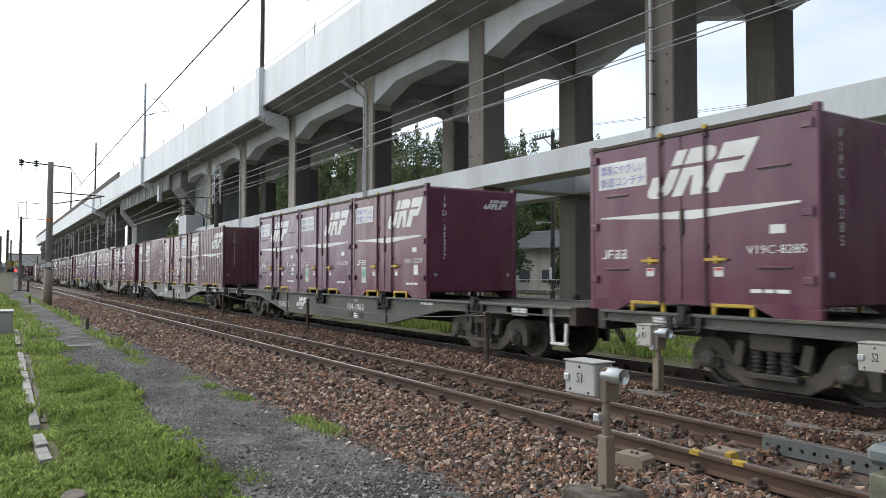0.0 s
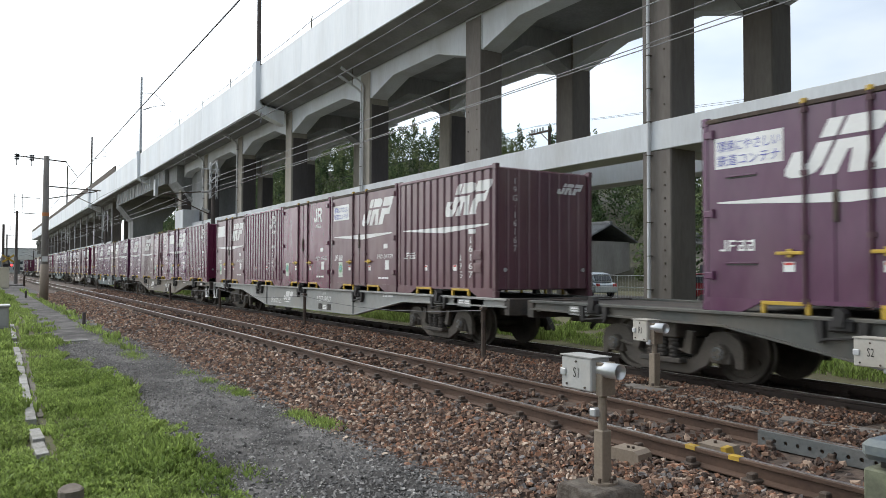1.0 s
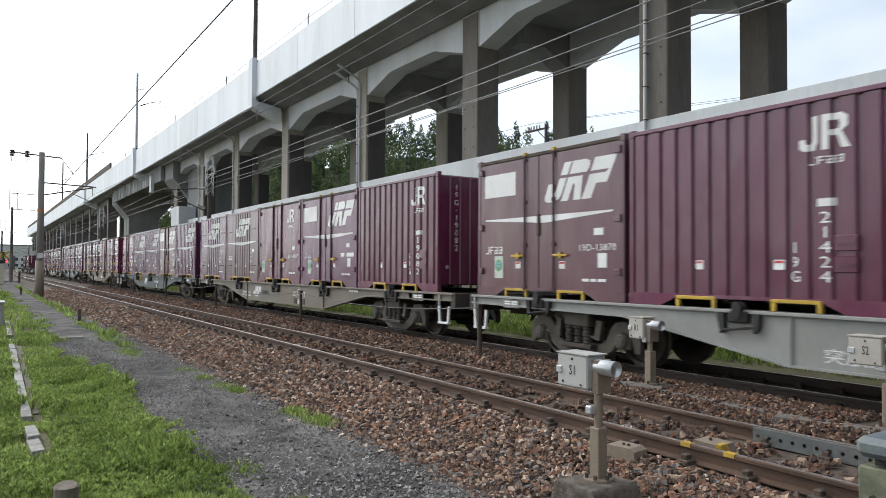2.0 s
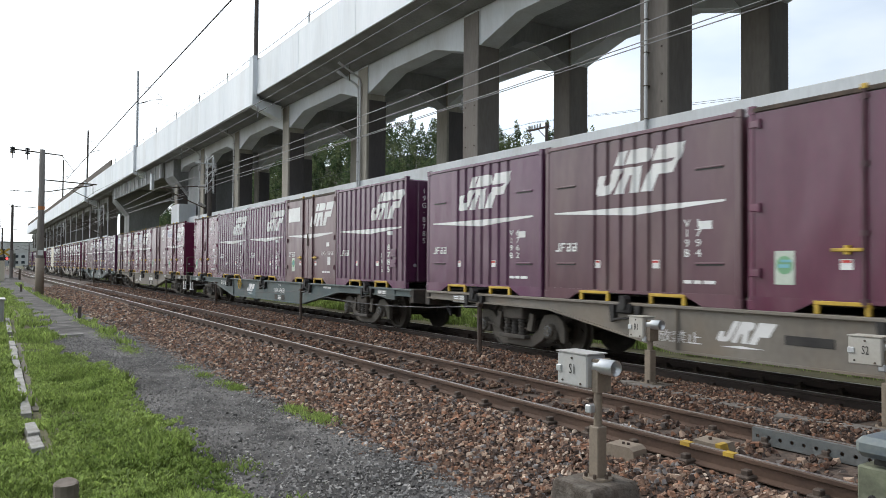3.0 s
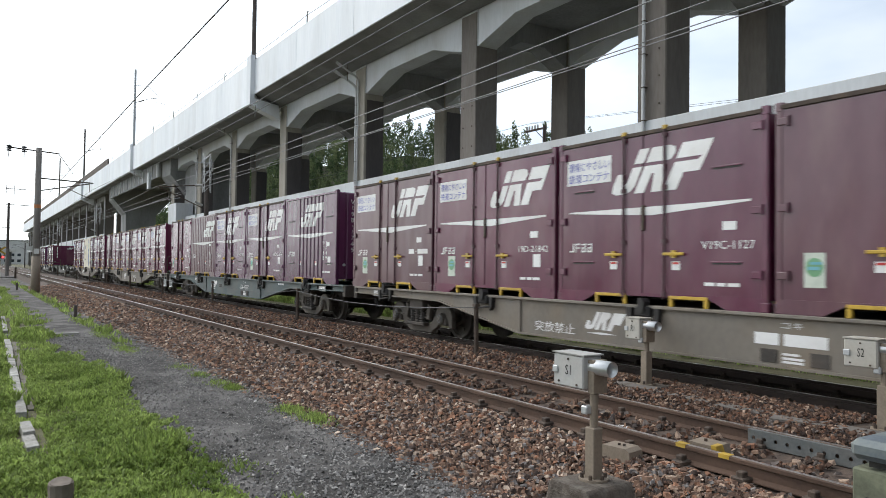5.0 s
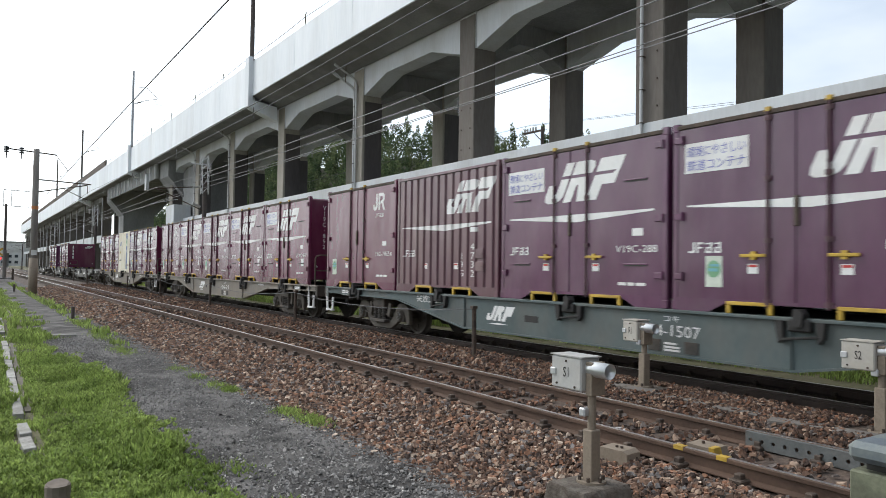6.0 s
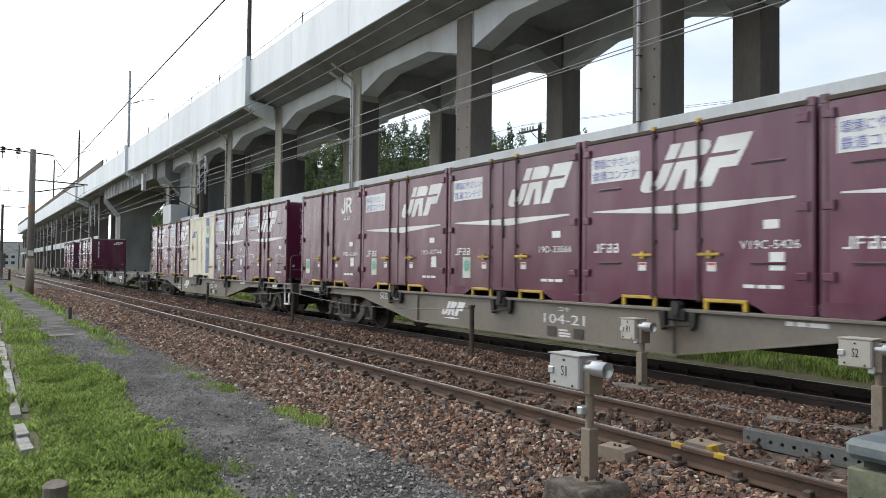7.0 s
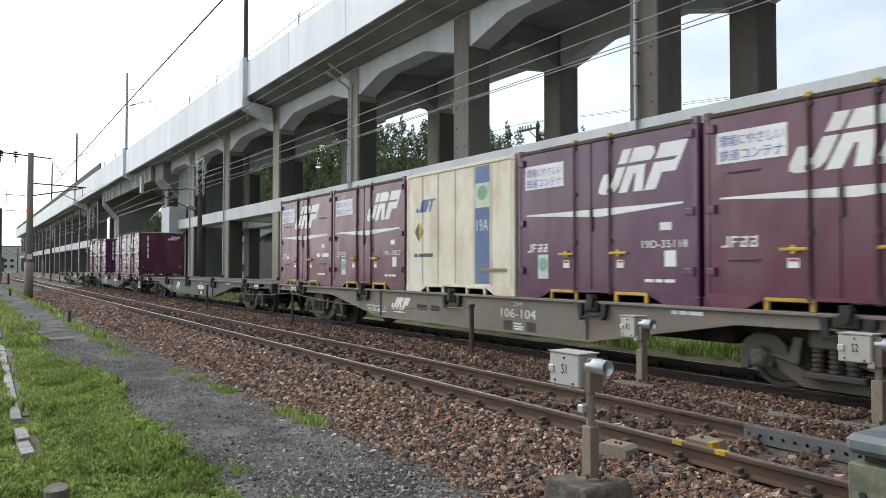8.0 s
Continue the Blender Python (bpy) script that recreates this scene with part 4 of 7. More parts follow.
def container_wagon(n, paint, plate, shift):
    w = thing("container_wagon", f"{WAGON_LOOK[paint]} steel container wagon rolling on two bogies", "wagon", group="wagons of the train")

    def put(name, make, material, label="", at=None, parent=w, smooth=False):
        return part(name, stored(f"{name}:{material}", make, material, smooth), material, parent, label, at=at)

    put("underframe", underframe, "under")
    for a in (0, 180):
        sill = put("side_sill", side_sill, paint, "fish-bellied painted side sill", pose(0, 0, 0, 0, 0, a))
        put("top_flange", top_flange, paint, "", None, sill)
        put("bottom_flange", bottom_flange, paint, "", None, sill)
        for x in (-3.3, 3.3):
            put("sill_rib", lambda: box(bmesh.new(), -0.014, 0.014, -1.284, -1.24, 0.39, 0.955), paint, "", pose(x, 0, 0), sill)
        put("end_block", end_block, paint, "", None, sill)
        put("end_block", lambda: prism(bmesh.new(), [(-7.98, 0.955), (-7.98, 0.83), (-8.62, 0.74), (-8.95, 0.74), (-8.95, 0.955)], "y", -1.275, -1.20), paint, "", None, sill) if n not in (3,) else None
        put("coupler", coupler, "iron", "", pose(0, 0, 0, 0, 0, a))
        put("air_hose", hose, "black", "black rubber brake hose", pose(0, 0, 0, 0, 0, a))
        if n in (-1, 0, 2, 4, 6, 7, 9):
            at = pose(9.42, 0, 0) if a == 0 else pose(9.42, 0, 0, 0, 0, 180)
            put("step_frame", step_frame, "white", "white-painted hanging step", at)
            put("step_bracket", step_bracket, "wagon_light", "pale grey step bracket", at)
        if n in (1, 3, 5):
            at = pose(-9.42, 0, 0) if a == 0 else pose(-9.42, 0, 0, 0, 0, 180)
            put("step_frame", step_frame, "white", "white-painted hanging step", at)
            put("step_bracket", step_bracket, "wagon_light", "pale grey step bracket", at)
        for k in range(5):
            put("tie_down", tie_down, "black", "", pose((k - 2) * SLOT + shift - AHEAD, 0, 0) if a == 0 else pose((k - 2) * SLOT + shift - AHEAD, 0, 0, 0, 0, 180))
    if n in (4, 6, 7, 9):
        put("handrail", handrail, "iron", "bent steel end rail")
    if n in (3,):
        put("handrail", handrail, "yellow", "yellow end rail", pose(0, 0, 0, 0, 0, 180))
        put("hand_wheel", hand_wheel, "yellow", "yellow brake hand wheel", pose(-1.90 - AHEAD, -1.36, 0.82))
    for x in (-7.02, 7.02):
        bog = put("bogie", bogie_frame, "bogie", "cast-steel bogie", pose(x, 0, 0))
        for ax in (-0.925, 0.925):
            for a in (0, 180):
                put("axle_box", axle_box, "bogie", "", pose(ax, 0, 0.43, 0, 0, a), bog)
            put("axle_cap", axle_cap, "galv_dull", "grey bolted axle cap", pose(ax, 0, 0.43), bog)
            ws = put("wheelset", wheelset, "wheel", "pair of steel wheels on their axle", pose(ax, 0, 0.43), bog)
            if n <= 8:
                AXLES.append((ws, ax))
        for a in (0, 180):
            put("spring_seat", spring_nest, "under", "", pose(0, 0, 0, 0, 0, a), bog)
            for sx in (-0.2, 0.0, 0.2):
                put("coil_spring", coil_spring, "under", "", pose(sx, 0, 0) if a == 0 else pose(sx, 0, 0, 0, 0, 180), bog)
        put("brake_gear", brake_gear, "under", "", None, bog)
        for bx in (-0.47, 0.44):
            put("brake_hanger", brake_hanger, "bogie", "", pose(bx, 0, 0), bog)

    def sign(name, bm, material="white", proud=0.004):
        for v in bm.verts:
            v.co = (v.co.x, -1.25 - proud, v.co.y)
        return part(name, bm, material, w)

    text_x, text_z, mark_x, num_x, opening = SILL_SIGNS.get(n, (-3.70, 0.52, -2.25, 1.50, ()))
    text_x, mark_x, num_x = text_x - AHEAD, mark_x - AHEAD, num_x - AHEAD
    if n == 3:
        sign("emblem_card", bars([(0, 1, 0, 1)], mark_x + 0.10, 0.45, 0.82, 0.34), "card_blue", 0.002)
    sign("emblem", drawing(MARK, mark_x, 0.58, 0.70, 0.27, 0.22))
    sign("stripe", drawing([[(0, 0.3), (0.5, 0), (1, 0.5), (0.5, 1)]], mark_x + 0.06, 0.51, 0.62, 0.035))
    sign("lettering", lettered("突放禁止", text_x, text_z, 0.95, 0.17))
    sign("lettering", lettered("コキ", num_x + 0.35, 0.83, 0.26, 0.08))
    if plate:
        sign("number", lettered(plate, num_x, 0.63, 0.94, 0.155))
    else:
        sign("number_lettering", bars([(0, 0.35, 0, 1), (0.42, 1, 0, 1)], num_x, 0.63, 0.90, 0.14))
    sign("data_lettering", bars([(0, 1, 0, 0.2), (0, 1, 0.3, 0.5), (0, 0.8, 0.65, 0.85)], num_x + 0.36, 0.43, 0.26, 0.14))
    for x in (0.08, 0.70):
        part("card_frame", stored("card_frame", lambda: box(bmesh.new(), 0.0, 0.22, -1.262, -1.25, 0.42, 0.58, 0.004), "under"), "under", w, at=pose(num_x + x, 0, 0))
    for a, b in opening:
        part("sill_opening", box(bmesh.new(), a - AHEAD, b - AHEAD, -1.256, -1.25, 0.62, 0.73, 0.002), "black", w, "dark oval opening")
    sign("small_lettering", bars([(0, 0.2, 0, 1), (0.25, 0.5, 0, 1), (0.55, 1, 0, 1)], 4.9, 0.88, 0.5, 0.05))
    for px in (8.16, -8.72):
        part("label_card", stored("label_card:wagon", lambda: box(bmesh.new(), -0.02, 0.42, -1.284, -1.275, 0.80, 0.945, 0.003), "wagon_light"), "", w, "pale worn data plate", at=pose(px, 0, 0))
        part("card_print", stored("card_print:wagon", lambda: on_plate(bars([(0, 0.45, 0, 0.22), (0, 0.45, 0.36, 0.58), (0, 0.45, 0.72, 0.94), (0.55, 1, 0, 0.22), (0.55, 1, 0.36, 0.58), (0.55, 1, 0.72, 0.94)], 0.02, 0.82, 0.36, 0.11)), "white"), "", w, at=pose(px, 0, 0))
    return w


def build_train():
    for n, (paint, plate, shift, load) in TRAIN.items():
        cx = TRAIN_X - n * PITCH - 2.5 * SLOT
        MOVERS.append((container_wagon(n, paint, plate, shift), cx + AHEAD, 0.0))
        for k, c in enumerate(load):
            if c:
                MOVERS.append((freight_container(*c, seed=n * 10 + k), cx + shift + (2 - k) * CLOSE.get(n, SLOT), 1.0))


build_train()


def motions():
    """The train rolls through at a steady speed; its wheels turn with it."""
    for ob, x, z in MOVERS:
        walk(ob, [(t, pose(x + SPEED * t, 0, z)) for t in (0.0, 4.0, 8.0)])
    spin = math.degrees(SPEED / 0.43)
    for ob, ax in AXLES:
        walk(ob, [(k / FPS, pose(ax, 0, 0.43, 0, (spin * k / FPS) % 360, 0)) for k in range(241)])


# ---- ground, path and track beds ----
NEAR_Y = -3.46
FAR_X, END_X = -420.0, 60.0


def strip(name, prof, x0, x1, step, material, label, rough=0.0, seed=1):
    """A sheet with a (y, z) profile pulled along the line, slightly uneven."""
    xs = np.arange(x0, x1 + step / 2, step)
    verts, faces, k = [], [], len(prof)
    for x in xs:
        for y, z in prof:
            verts.append((x, y, z + rough * noise.noise(Vector((x * 0.9, y * 1.3, seed)))))
    for i in range(len(xs) - 1):
        for j in range(k - 1):
            a = i * k + j
            faces.append((a, a + k, a + k + 1, a + 1))
    me = bpy.data.meshes.new(name)
    me.from_pydata(verts, [], faces)
    me.materials.append(M[material])
    me.polygons.foreach_set("use_smooth", [True] * len(me.polygons))
    return tagged(new(name, me), label, "", "", "structure")


ground_prof = [(-1500, -0.3), (-200, -0.3), (-40, -0.3), (-12, -0.3), (-9.5, -0.31), (-7.0, -0.33), (-5.5, -0.42), (-3.0, -0.45), (2.0, -0.45), (3.5, -0.30), (8, -0.15), (30, -0.1), (60, 0.0), (200, 0.0), (1500, 0.0)]
strip("ground", ground_prof, -1500, 1500, 50, "soil", "grassy soil reaching out on both sides of the railway", 0.0)
strip("path", [(-7.9, -0.325), (-7.3, -0.296), (-6.8, -0.290), (-6.2, -0.292), (-5.7, -0.30), (-5.3, -0.33)], -140, 12, 0.5, "path", "worn grey gravel path beside the railway", 0.012, 3)
strip("ballast_bed", [(-6.25, -0.36), (-5.7, -0.325), (-5.2, -0.33), (-4.85, -0.30), (-4.45, -0.18), (-3.46, -0.165), (-2.6, -0.14), (-2.2, -0.06), (-1.75, -0.03), (-1.2, -0.05), (-0.8, -0.15), (0, -0.17), (0.9, -0.16), (1.6, -0.15), (3.0, -0.5)], -300, 20, 0.4, "ballast_bed", "brown crushed-stone ballast under both tracks", 0.03, 5)


def rock_mesh(name, spots, material, label, flat=0.7):
    """Many small angular stones joined into one mesh. spots: rows of x, y, z, size."""
    rng = np.random.default_rng(7)
    base = np.array([(-1, -1, -1), (1, -1, -1), (1, 1, -1), (-1, 1, -1), (-.7, -.7, 1), (.7, -.7, 1), (.7, .7, 1), (-.7, .7, 1)], float)
    quads = np.array([(0, 3, 2, 1), (4, 5, 6, 7), (0, 1, 5, 4), (1, 2, 6, 5), (2, 3, 7, 6), (3, 0, 4, 7)])
    k = len(spots)
    v = np.repeat(base[None], k, 0) + rng.normal(0, 0.28, (k, 8, 3))
    v *= rng.uniform(0.55, 1.1, (k, 1, 3)) * np.array([1, 1, flat])
    ang = rng.uniform(0, 2 * np.pi, (k, 3)) * np.array([1, 0.12, 0.12])
    ca, sa = np.cos(ang[:, 0])[:, None], np.sin(ang[:, 0])[:, None]
    x, y = v[..., 0] * ca - v[..., 1] * sa, v[..., 0] * sa + v[..., 1] * ca
    cb, sb = np.cos(ang[:, 1])[:, None], np.sin(ang[:, 1])[:, None]
    z = v[..., 2] * cb + x * sb
    x = x * cb - v[..., 2] * sb
    v = np.stack([x, y, z], -1) * (spots[:, 3] / 2)[:, None, None] + spots[:, None, :3]
    f = (quads[None] + (np.arange(k) * 8)[:, None, None]).reshape(-1, 4)
    me = bpy.data.meshes.new(name)
    me.vertices.add(k * 8)
    me.vertices.foreach_set("co", v.ravel())
    me.loops.add(f.size)
    me.loops.foreach_set("vertex_index", f.ravel())
    me.polygons.add(len(f))
    me.polygons.foreach_set("loop_start", np.arange(0, f.size, 4))
    me.update(calc_edges=True)
    me.polygons.foreach_set("use_smooth", [False] * len(f))
    me.materials.append(M[material])
    return tagged(new(name, me), label, "stones", "", "stuff")


def bed_height(y):
    return np.interp(y, [-6.25, -5.7, -5.2, -4.85, -4.45, -3.46, -2.6, -2.2, -1.75, -1.2, -0.8, 0, 0.9, 1.6], [-0.36, -0.325, -0.33, -0.30, -0.18, -0.165, -0.14, -0.06, -0.03, -0.05, -0.15, -0.17, -0.16, -0.15])


def scatter_ballast():
    rng = np.random.default_rng(3)
    rows = []
    for x0, x1, y0, y1, per, s0, s1 in ((1, 7, -6.3, -4.2, 300, 0.04, 0.08), (1, 7, -4.2, -0.75, 220, 0.04, 0.08), (-60, -24, -4.2, -2.7, 130, 0.06, 0.10), (-9, 1, -6.3, -4.2, 1600, 0.022, 0.058), (-22, -9, -6.35, -4.2, 760, 0.03, 0.07), (-60, -22, -6.1, -4.2, 150, 0.06, 0.11),
                                        (-9, 1, -4.2, -2.7, 420, 0.03, 0.07), (-24, -9, -4.2, -2.7, 300, 0.035, 0.075), (-9, 1, -2.7, -0.75, 1500, 0.022, 0.050),
                                        (-26, -9, -2.7, -0.75, 450, 0.035, 0.075), (-60, -26, -2.7, -0.75, 110, 0.06, 0.10)):
        n = int((x1 - x0) * (y1 - y0) * per)
        y = rng.uniform(y0, y1, n)
        edge = np.clip((y + 6.35) / 0.5, 0, 1)
        keep = rng.uniform(0, 1, n) < 0.12 + 0.88 * edge
        x = rng.uniform(x0, x1, n)
        keep &= (y < -4.15) | (y > -2.72) | (np.abs((x / 0.58) % 1 - 0.5) > 0.20) | (rng.uniform(0, 1, n) < 0.08)
        for ry in (NEAR_Y - 0.567, NEAR_Y + 0.567, -0.567):
            keep &= np.abs(y - ry) > 0.10
        for px, py in ((-4.13, -5.12), (-6.6, -1.70), (-3.57, -1.70)):
            keep &= (np.abs(x - px) > 0.34) | (np.abs(y - py) > 0.32)
        size = rng.uniform(s0, s1, n)
        rows.append(np.stack([x, y, bed_height(y) + rng.uniform(-0.015, 0.035, n) + size * 0.15, size], 1)[keep])
    rows = np.concatenate(rows)
    rows = rows[(rows[:, 0] < -4.3) | (np.abs(rows[:, 1] + 3.0) > 0.10)]
    outer = rows[:, 1] < -3.9
    rock_mesh("ballast_stones", rows[outer], "stone", "tan and brown crushed ballast stones of the shoulder")
    rock_mesh("ballast_stones", rows[~outer], "stone_rusty", "rust-brown crushed ballast stones between the tracks")
    n = 42000
    x, y = 4.0 - 24 * rng.uniform(0, 1, n) ** 1.5, rng.uniform(-7.7, -5.8, n)
    size = rng.uniform(0.006, 0.020, n) + 0.014 * (rng.uniform(0, 1, n) > 0.96)
    rock_mesh("path_gravel", np.stack([x, y, -0.290 + size * 0.2, size], 1), "pebble", "loose grey pebbles on the path")
    n = 2600
    x, y = rng.uniform(-7.5, -1.5, n), rng.uniform(-7.3, -5.9, n)
    keep = rng.uniform(0, 1, n) < np.clip((x + 7.5) / 3.0, 0, 1)
    size = rng.uniform(0.016, 0.042, n)
    rock_mesh("path_gravel", np.stack([x, y, -0.290 + size * 0.2, size], 1)[keep], "pebble", "pale grey stones strewn on the path")


scatter_ballast()


def rail_profile():
    return [(-0.0625, -0.153), (0.0625, -0.153), (0.0625, -0.143), (0.010, -0.122), (0.008, -0.045), (0.033, -0.035), (0.033, -0.008), (0.026, 0.0), (-0.026, 0.0), (-0.033, -0.008), (-0.033, -0.035), (-0.008, -0.045), (-0.010, -0.122), (-0.0625, -0.143)]


def sleeper_mesh():
    bm = bmesh.new()
    prism(bm, [(-0.12, -0.30), (0.12, -0.30), (0.10, -0.165), (-0.10, -0.165)], "y", -1.0, 1.0)
    for s in (-1, 1):
        box(bm, -0.085, 0.085, s * 0.567 - 0.16, s * 0.567 + 0.16, -0.166, -0.152)
    return bm


def fastener_mesh():
    bm = box(bmesh.new(), -0.06, 0.06, -0.065, 0.065, -0.155, -0.112, 0.01)
    box(bm, -0.032, 0.032, -0.035, 0.035, -0.12, -0.070, 0.008)
    return bm


def railway_track(y, head, side, label, singles):
    t = thing("railway_track", label, "railway track", pose(0, y, 0), kind="structure")
    for s in (-0.567, 0.567):
        r = part("rail", prism(bmesh.new(), rail_profile(), "x", FAR_X, 40.0), side, t, "rust-brown steel rail", at=pose(0, s, 0))
        part("running_band", box(bmesh.new(), FAR_X, 40.0, -0.018, 0.018, -0.004, 0.003), head, r, "polished running surface")
    mesh, clip = stored("sleeper", sleeper_mesh, "sleeper"), stored("fastener", fastener_mesh, "iron")
    far = bmesh.new()
    for i in range(230):
        x = 2.0 - i * 0.58 + 0.29
        if i < singles:
            sl = part("sleeper", mesh, "sleeper", t, at=pose(x, 0, 0))
            if i < 58:
                for s in (-0.567, 0.567):
                    for d in (-0.095, 0.095):
                        part("fastener", clip, "iron", sl, at=pose(0, s + d, 0))
        else:
            prism(far, [(x - 0.12, -0.30), (x + 0.12, -0.30), (x + 0.10, -0.163), (x - 0.10, -0.163)], "y", -1.0, 1.0)
            for s in (-0.567, 0.567):
                box(far, x - 0.06, x + 0.06, s - 0.13, s + 0.13, -0.165, -0.10)
    if len(far.verts):
        ob = part("far_sleepers", far, "sleeper", t)
        ob["kind"] = "stuff"
    else:
        far.free()
    return t


railway_track(NEAR_Y, "rail_head", "rail_side", "empty railway track with rusty rails on concrete sleepers", 110)
# these rails get the darkened copy, for the shade below the wagons
railway_track(0.0, "rail_head", "rail_shaded", "railway track that carries the freight train", 80)


# ---- elevated railway ----
VY, VW = 9.27, 1.2          # near face and width of the near row of columns
ROWS_Y = (VY, VY + 5.45)
UNSEEN_COLS = [36.4, 25.9, 15.4, 4.9]      # unseen columns past the view, added to block light under the deck
COLS = [-5.6, -16.1, -26.6, -37.5, -49.9, -61.6, -72.9, -84.0]
DECK0, DECK1, SOFFIT = 7.10, 18.40, 13.0


def viaduct():
    v = thing("elevated_railway", "grey concrete elevated railway on tall square columns", "viaduct", kind="structure")
    def column():
        return box(bmesh.new(), -VW / 2, VW / 2, 0, VW, -0.6, 12.9, 0.04)

    for i, x in enumerate(COLS):
        for y in ROWS_Y:
            if i < 3:
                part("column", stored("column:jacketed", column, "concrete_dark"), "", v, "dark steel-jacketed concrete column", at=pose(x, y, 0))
            else:
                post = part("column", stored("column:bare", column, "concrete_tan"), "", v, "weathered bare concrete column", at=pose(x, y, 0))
                # added shell: the shade on the sides is put into its dark colour
                part("jacket", stored("jacket", lambda: box(bmesh.new(), -VW / 2 - 0.025, VW / 2 + 0.025, 0.14, VW + 0.02, -0.55, 11.0, 0.012), "jacket"), "", post, "dark shell that paints shade on the column's sides")
    # added out of view, with their beams, to keep light off the seen columns
    for x in UNSEEN_COLS:
        for y in ROWS_Y:
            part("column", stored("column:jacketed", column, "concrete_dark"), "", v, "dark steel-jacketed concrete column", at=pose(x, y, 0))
    for i in (1, 2):
        for k in range(14):
            for dx in (-0.34, 0.34):
                part("jacket_bolt", stored("jacket_bolt", lambda: tube(bmesh.new(), (0, 0, 0), (0, -0.03, 0), 0.035, seg=6), "iron"), "iron", v, at=pose(COLS[i] + dx, VY, 0.5 + k * 0.42 if k < 11 else 6.9 + (k - 11) * 0.9))
    # beams between the columns, haunched at their ends
    line = UNSEEN_COLS + COLS
    for i in range(len(line) - 1):
        a, b = line[i + 1] + VW / 2, line[i] - VW / 2
        h = min(2.6, (b - a) * 0.28)
        pts = [(a, 11.35), (a + h, 12.1), (b - h, 12.1), (b, 11.35), (b, SOFFIT), (a, SOFFIT)]
        for y in ROWS_Y:
            part("beam", prism(bmesh.new(), pts, "y", y + 0.10, y + VW - 0.10), "beam_grey", v, "light grey haunched beam")
            part("tie_beam", box(bmesh.new(), a - 0.002, b + 0.002, y - 0.03, y + VW + 0.03, 5.45, 6.4, 0.02), "beam_grey", v, "light grey tie beam")
    for x in line:
        for y in ROWS_Y:
            part("beam_head", box(bmesh.new(), x - VW / 2 - 0.03, x + VW / 2 + 0.03, y - 0.035, y + VW + 0.035, 5.45, 6.4, 0.01), "beam_grey", v)
            part("column_head", box(bmesh.new(), x - VW / 2 - 0.01, x + VW / 2 + 0.01, y + 0.04, y + VW - 0.04, 11.35, SOFFIT, 0.01), "beam_grey", v)
        y0, y1 = ROWS_Y[0] + VW, ROWS_Y[1]
        part("cross_tie", box(bmesh.new(), x - VW / 2, x + VW / 2, y0, y1, 5.45, 6.4, 0.02), "beam_grey", v)
        h = 1.4
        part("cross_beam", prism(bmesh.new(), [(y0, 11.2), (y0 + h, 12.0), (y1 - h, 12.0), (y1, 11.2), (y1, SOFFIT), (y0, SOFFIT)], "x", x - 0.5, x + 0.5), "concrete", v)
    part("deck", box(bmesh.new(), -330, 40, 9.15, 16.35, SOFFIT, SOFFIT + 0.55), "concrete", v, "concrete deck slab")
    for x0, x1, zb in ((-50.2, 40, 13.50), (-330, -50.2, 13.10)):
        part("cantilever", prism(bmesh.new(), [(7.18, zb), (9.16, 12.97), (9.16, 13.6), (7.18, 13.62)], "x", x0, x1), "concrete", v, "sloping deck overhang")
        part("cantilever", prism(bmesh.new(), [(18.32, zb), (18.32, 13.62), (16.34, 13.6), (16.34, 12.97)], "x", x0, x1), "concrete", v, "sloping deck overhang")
    for i in range(46):
        x = 34 - i * 8.0
        for y, s in ((DECK0, 1), (DECK1 - 0.25, -1)):
            part("parapet_panel", box(bmesh.new(), x - 3.985, x + 3.985, y, y + 0.25, SOFFIT - (0.0 if x < -52 else -0.5) , 15.97, 0.012), "parapet_white", v, "white parapet panel")
    return v


viaduct()


# ---- fittings of the elevated railway ----
def drain_pipe(x, dx, up=True, top=12.6, twin=False):
    """A galvanised down pipe on a column's near face, with its clamps and the slanting run from the deck."""
    p = thing("drain_pipe", "galvanised rain pipe clamped to a concrete column", "pipe", group="rain pipes of the viaduct")
    runs = [(x + dx, 0.062, top)] + ([(x + dx + 0.24, 0.05, top + 0.42)] if twin else [])
    for px, r, z in runs:
        bm = tube(bmesh.new(), (px, VY - 0.12, -0.3), (px, VY - 0.12, z - 0.45), r, seg=10)
        if up:
            curved(bm, [(px, VY - 0.12, z - 0.45), (px, VY - 0.16, z - 0.22), (px, VY - 0.32, z - 0.05), (px - 0.1, VY - 1.15, z + 0.42)], r * 1.15, 8)
            tube(bm, (px - 0.1, VY - 1.13, z + 0.40), (px - 0.13, VY - 1.45, z + 0.60), r * 1.7, seg=8)
            tube(bm, (px, VY - 0.12, z - 0.62), (px, VY - 0.12, z - 0.42), r * 1.5, seg=8)
        else:
            tube(bm, (px, VY - 0.12, z - 0.45), (px, VY - 0.12, z), r, seg=10)
        part("pipe", bm, "pipe_white", p)
    if up:
        part("hanger", curved(bmesh.new(), [(x + dx, VY - 0.7, top + 0.1), (x + dx + 0.1, VY - 0.72, SOFFIT + 0.3)], 0.025), "iron", p, "thin iron pipe hanger")
    for k in range(11):
        z = 0.9 + k * 1.1
        if z < top - 0.4:
            part("clamp", stored("clamp", lambda: box(bmesh.new(), -0.075, 0.075, -0.07, 0.125, -0.014, 0.014), "iron"), "iron", p, at=pose(x + dx, VY - 0.12, z))
    return p


drain_pipe(COLS[1], -0.22, False, 12.95)
drain_pipe(COLS[3], -0.28, True, 12.05, True)
drain_pipe(COLS[5], -0.42)
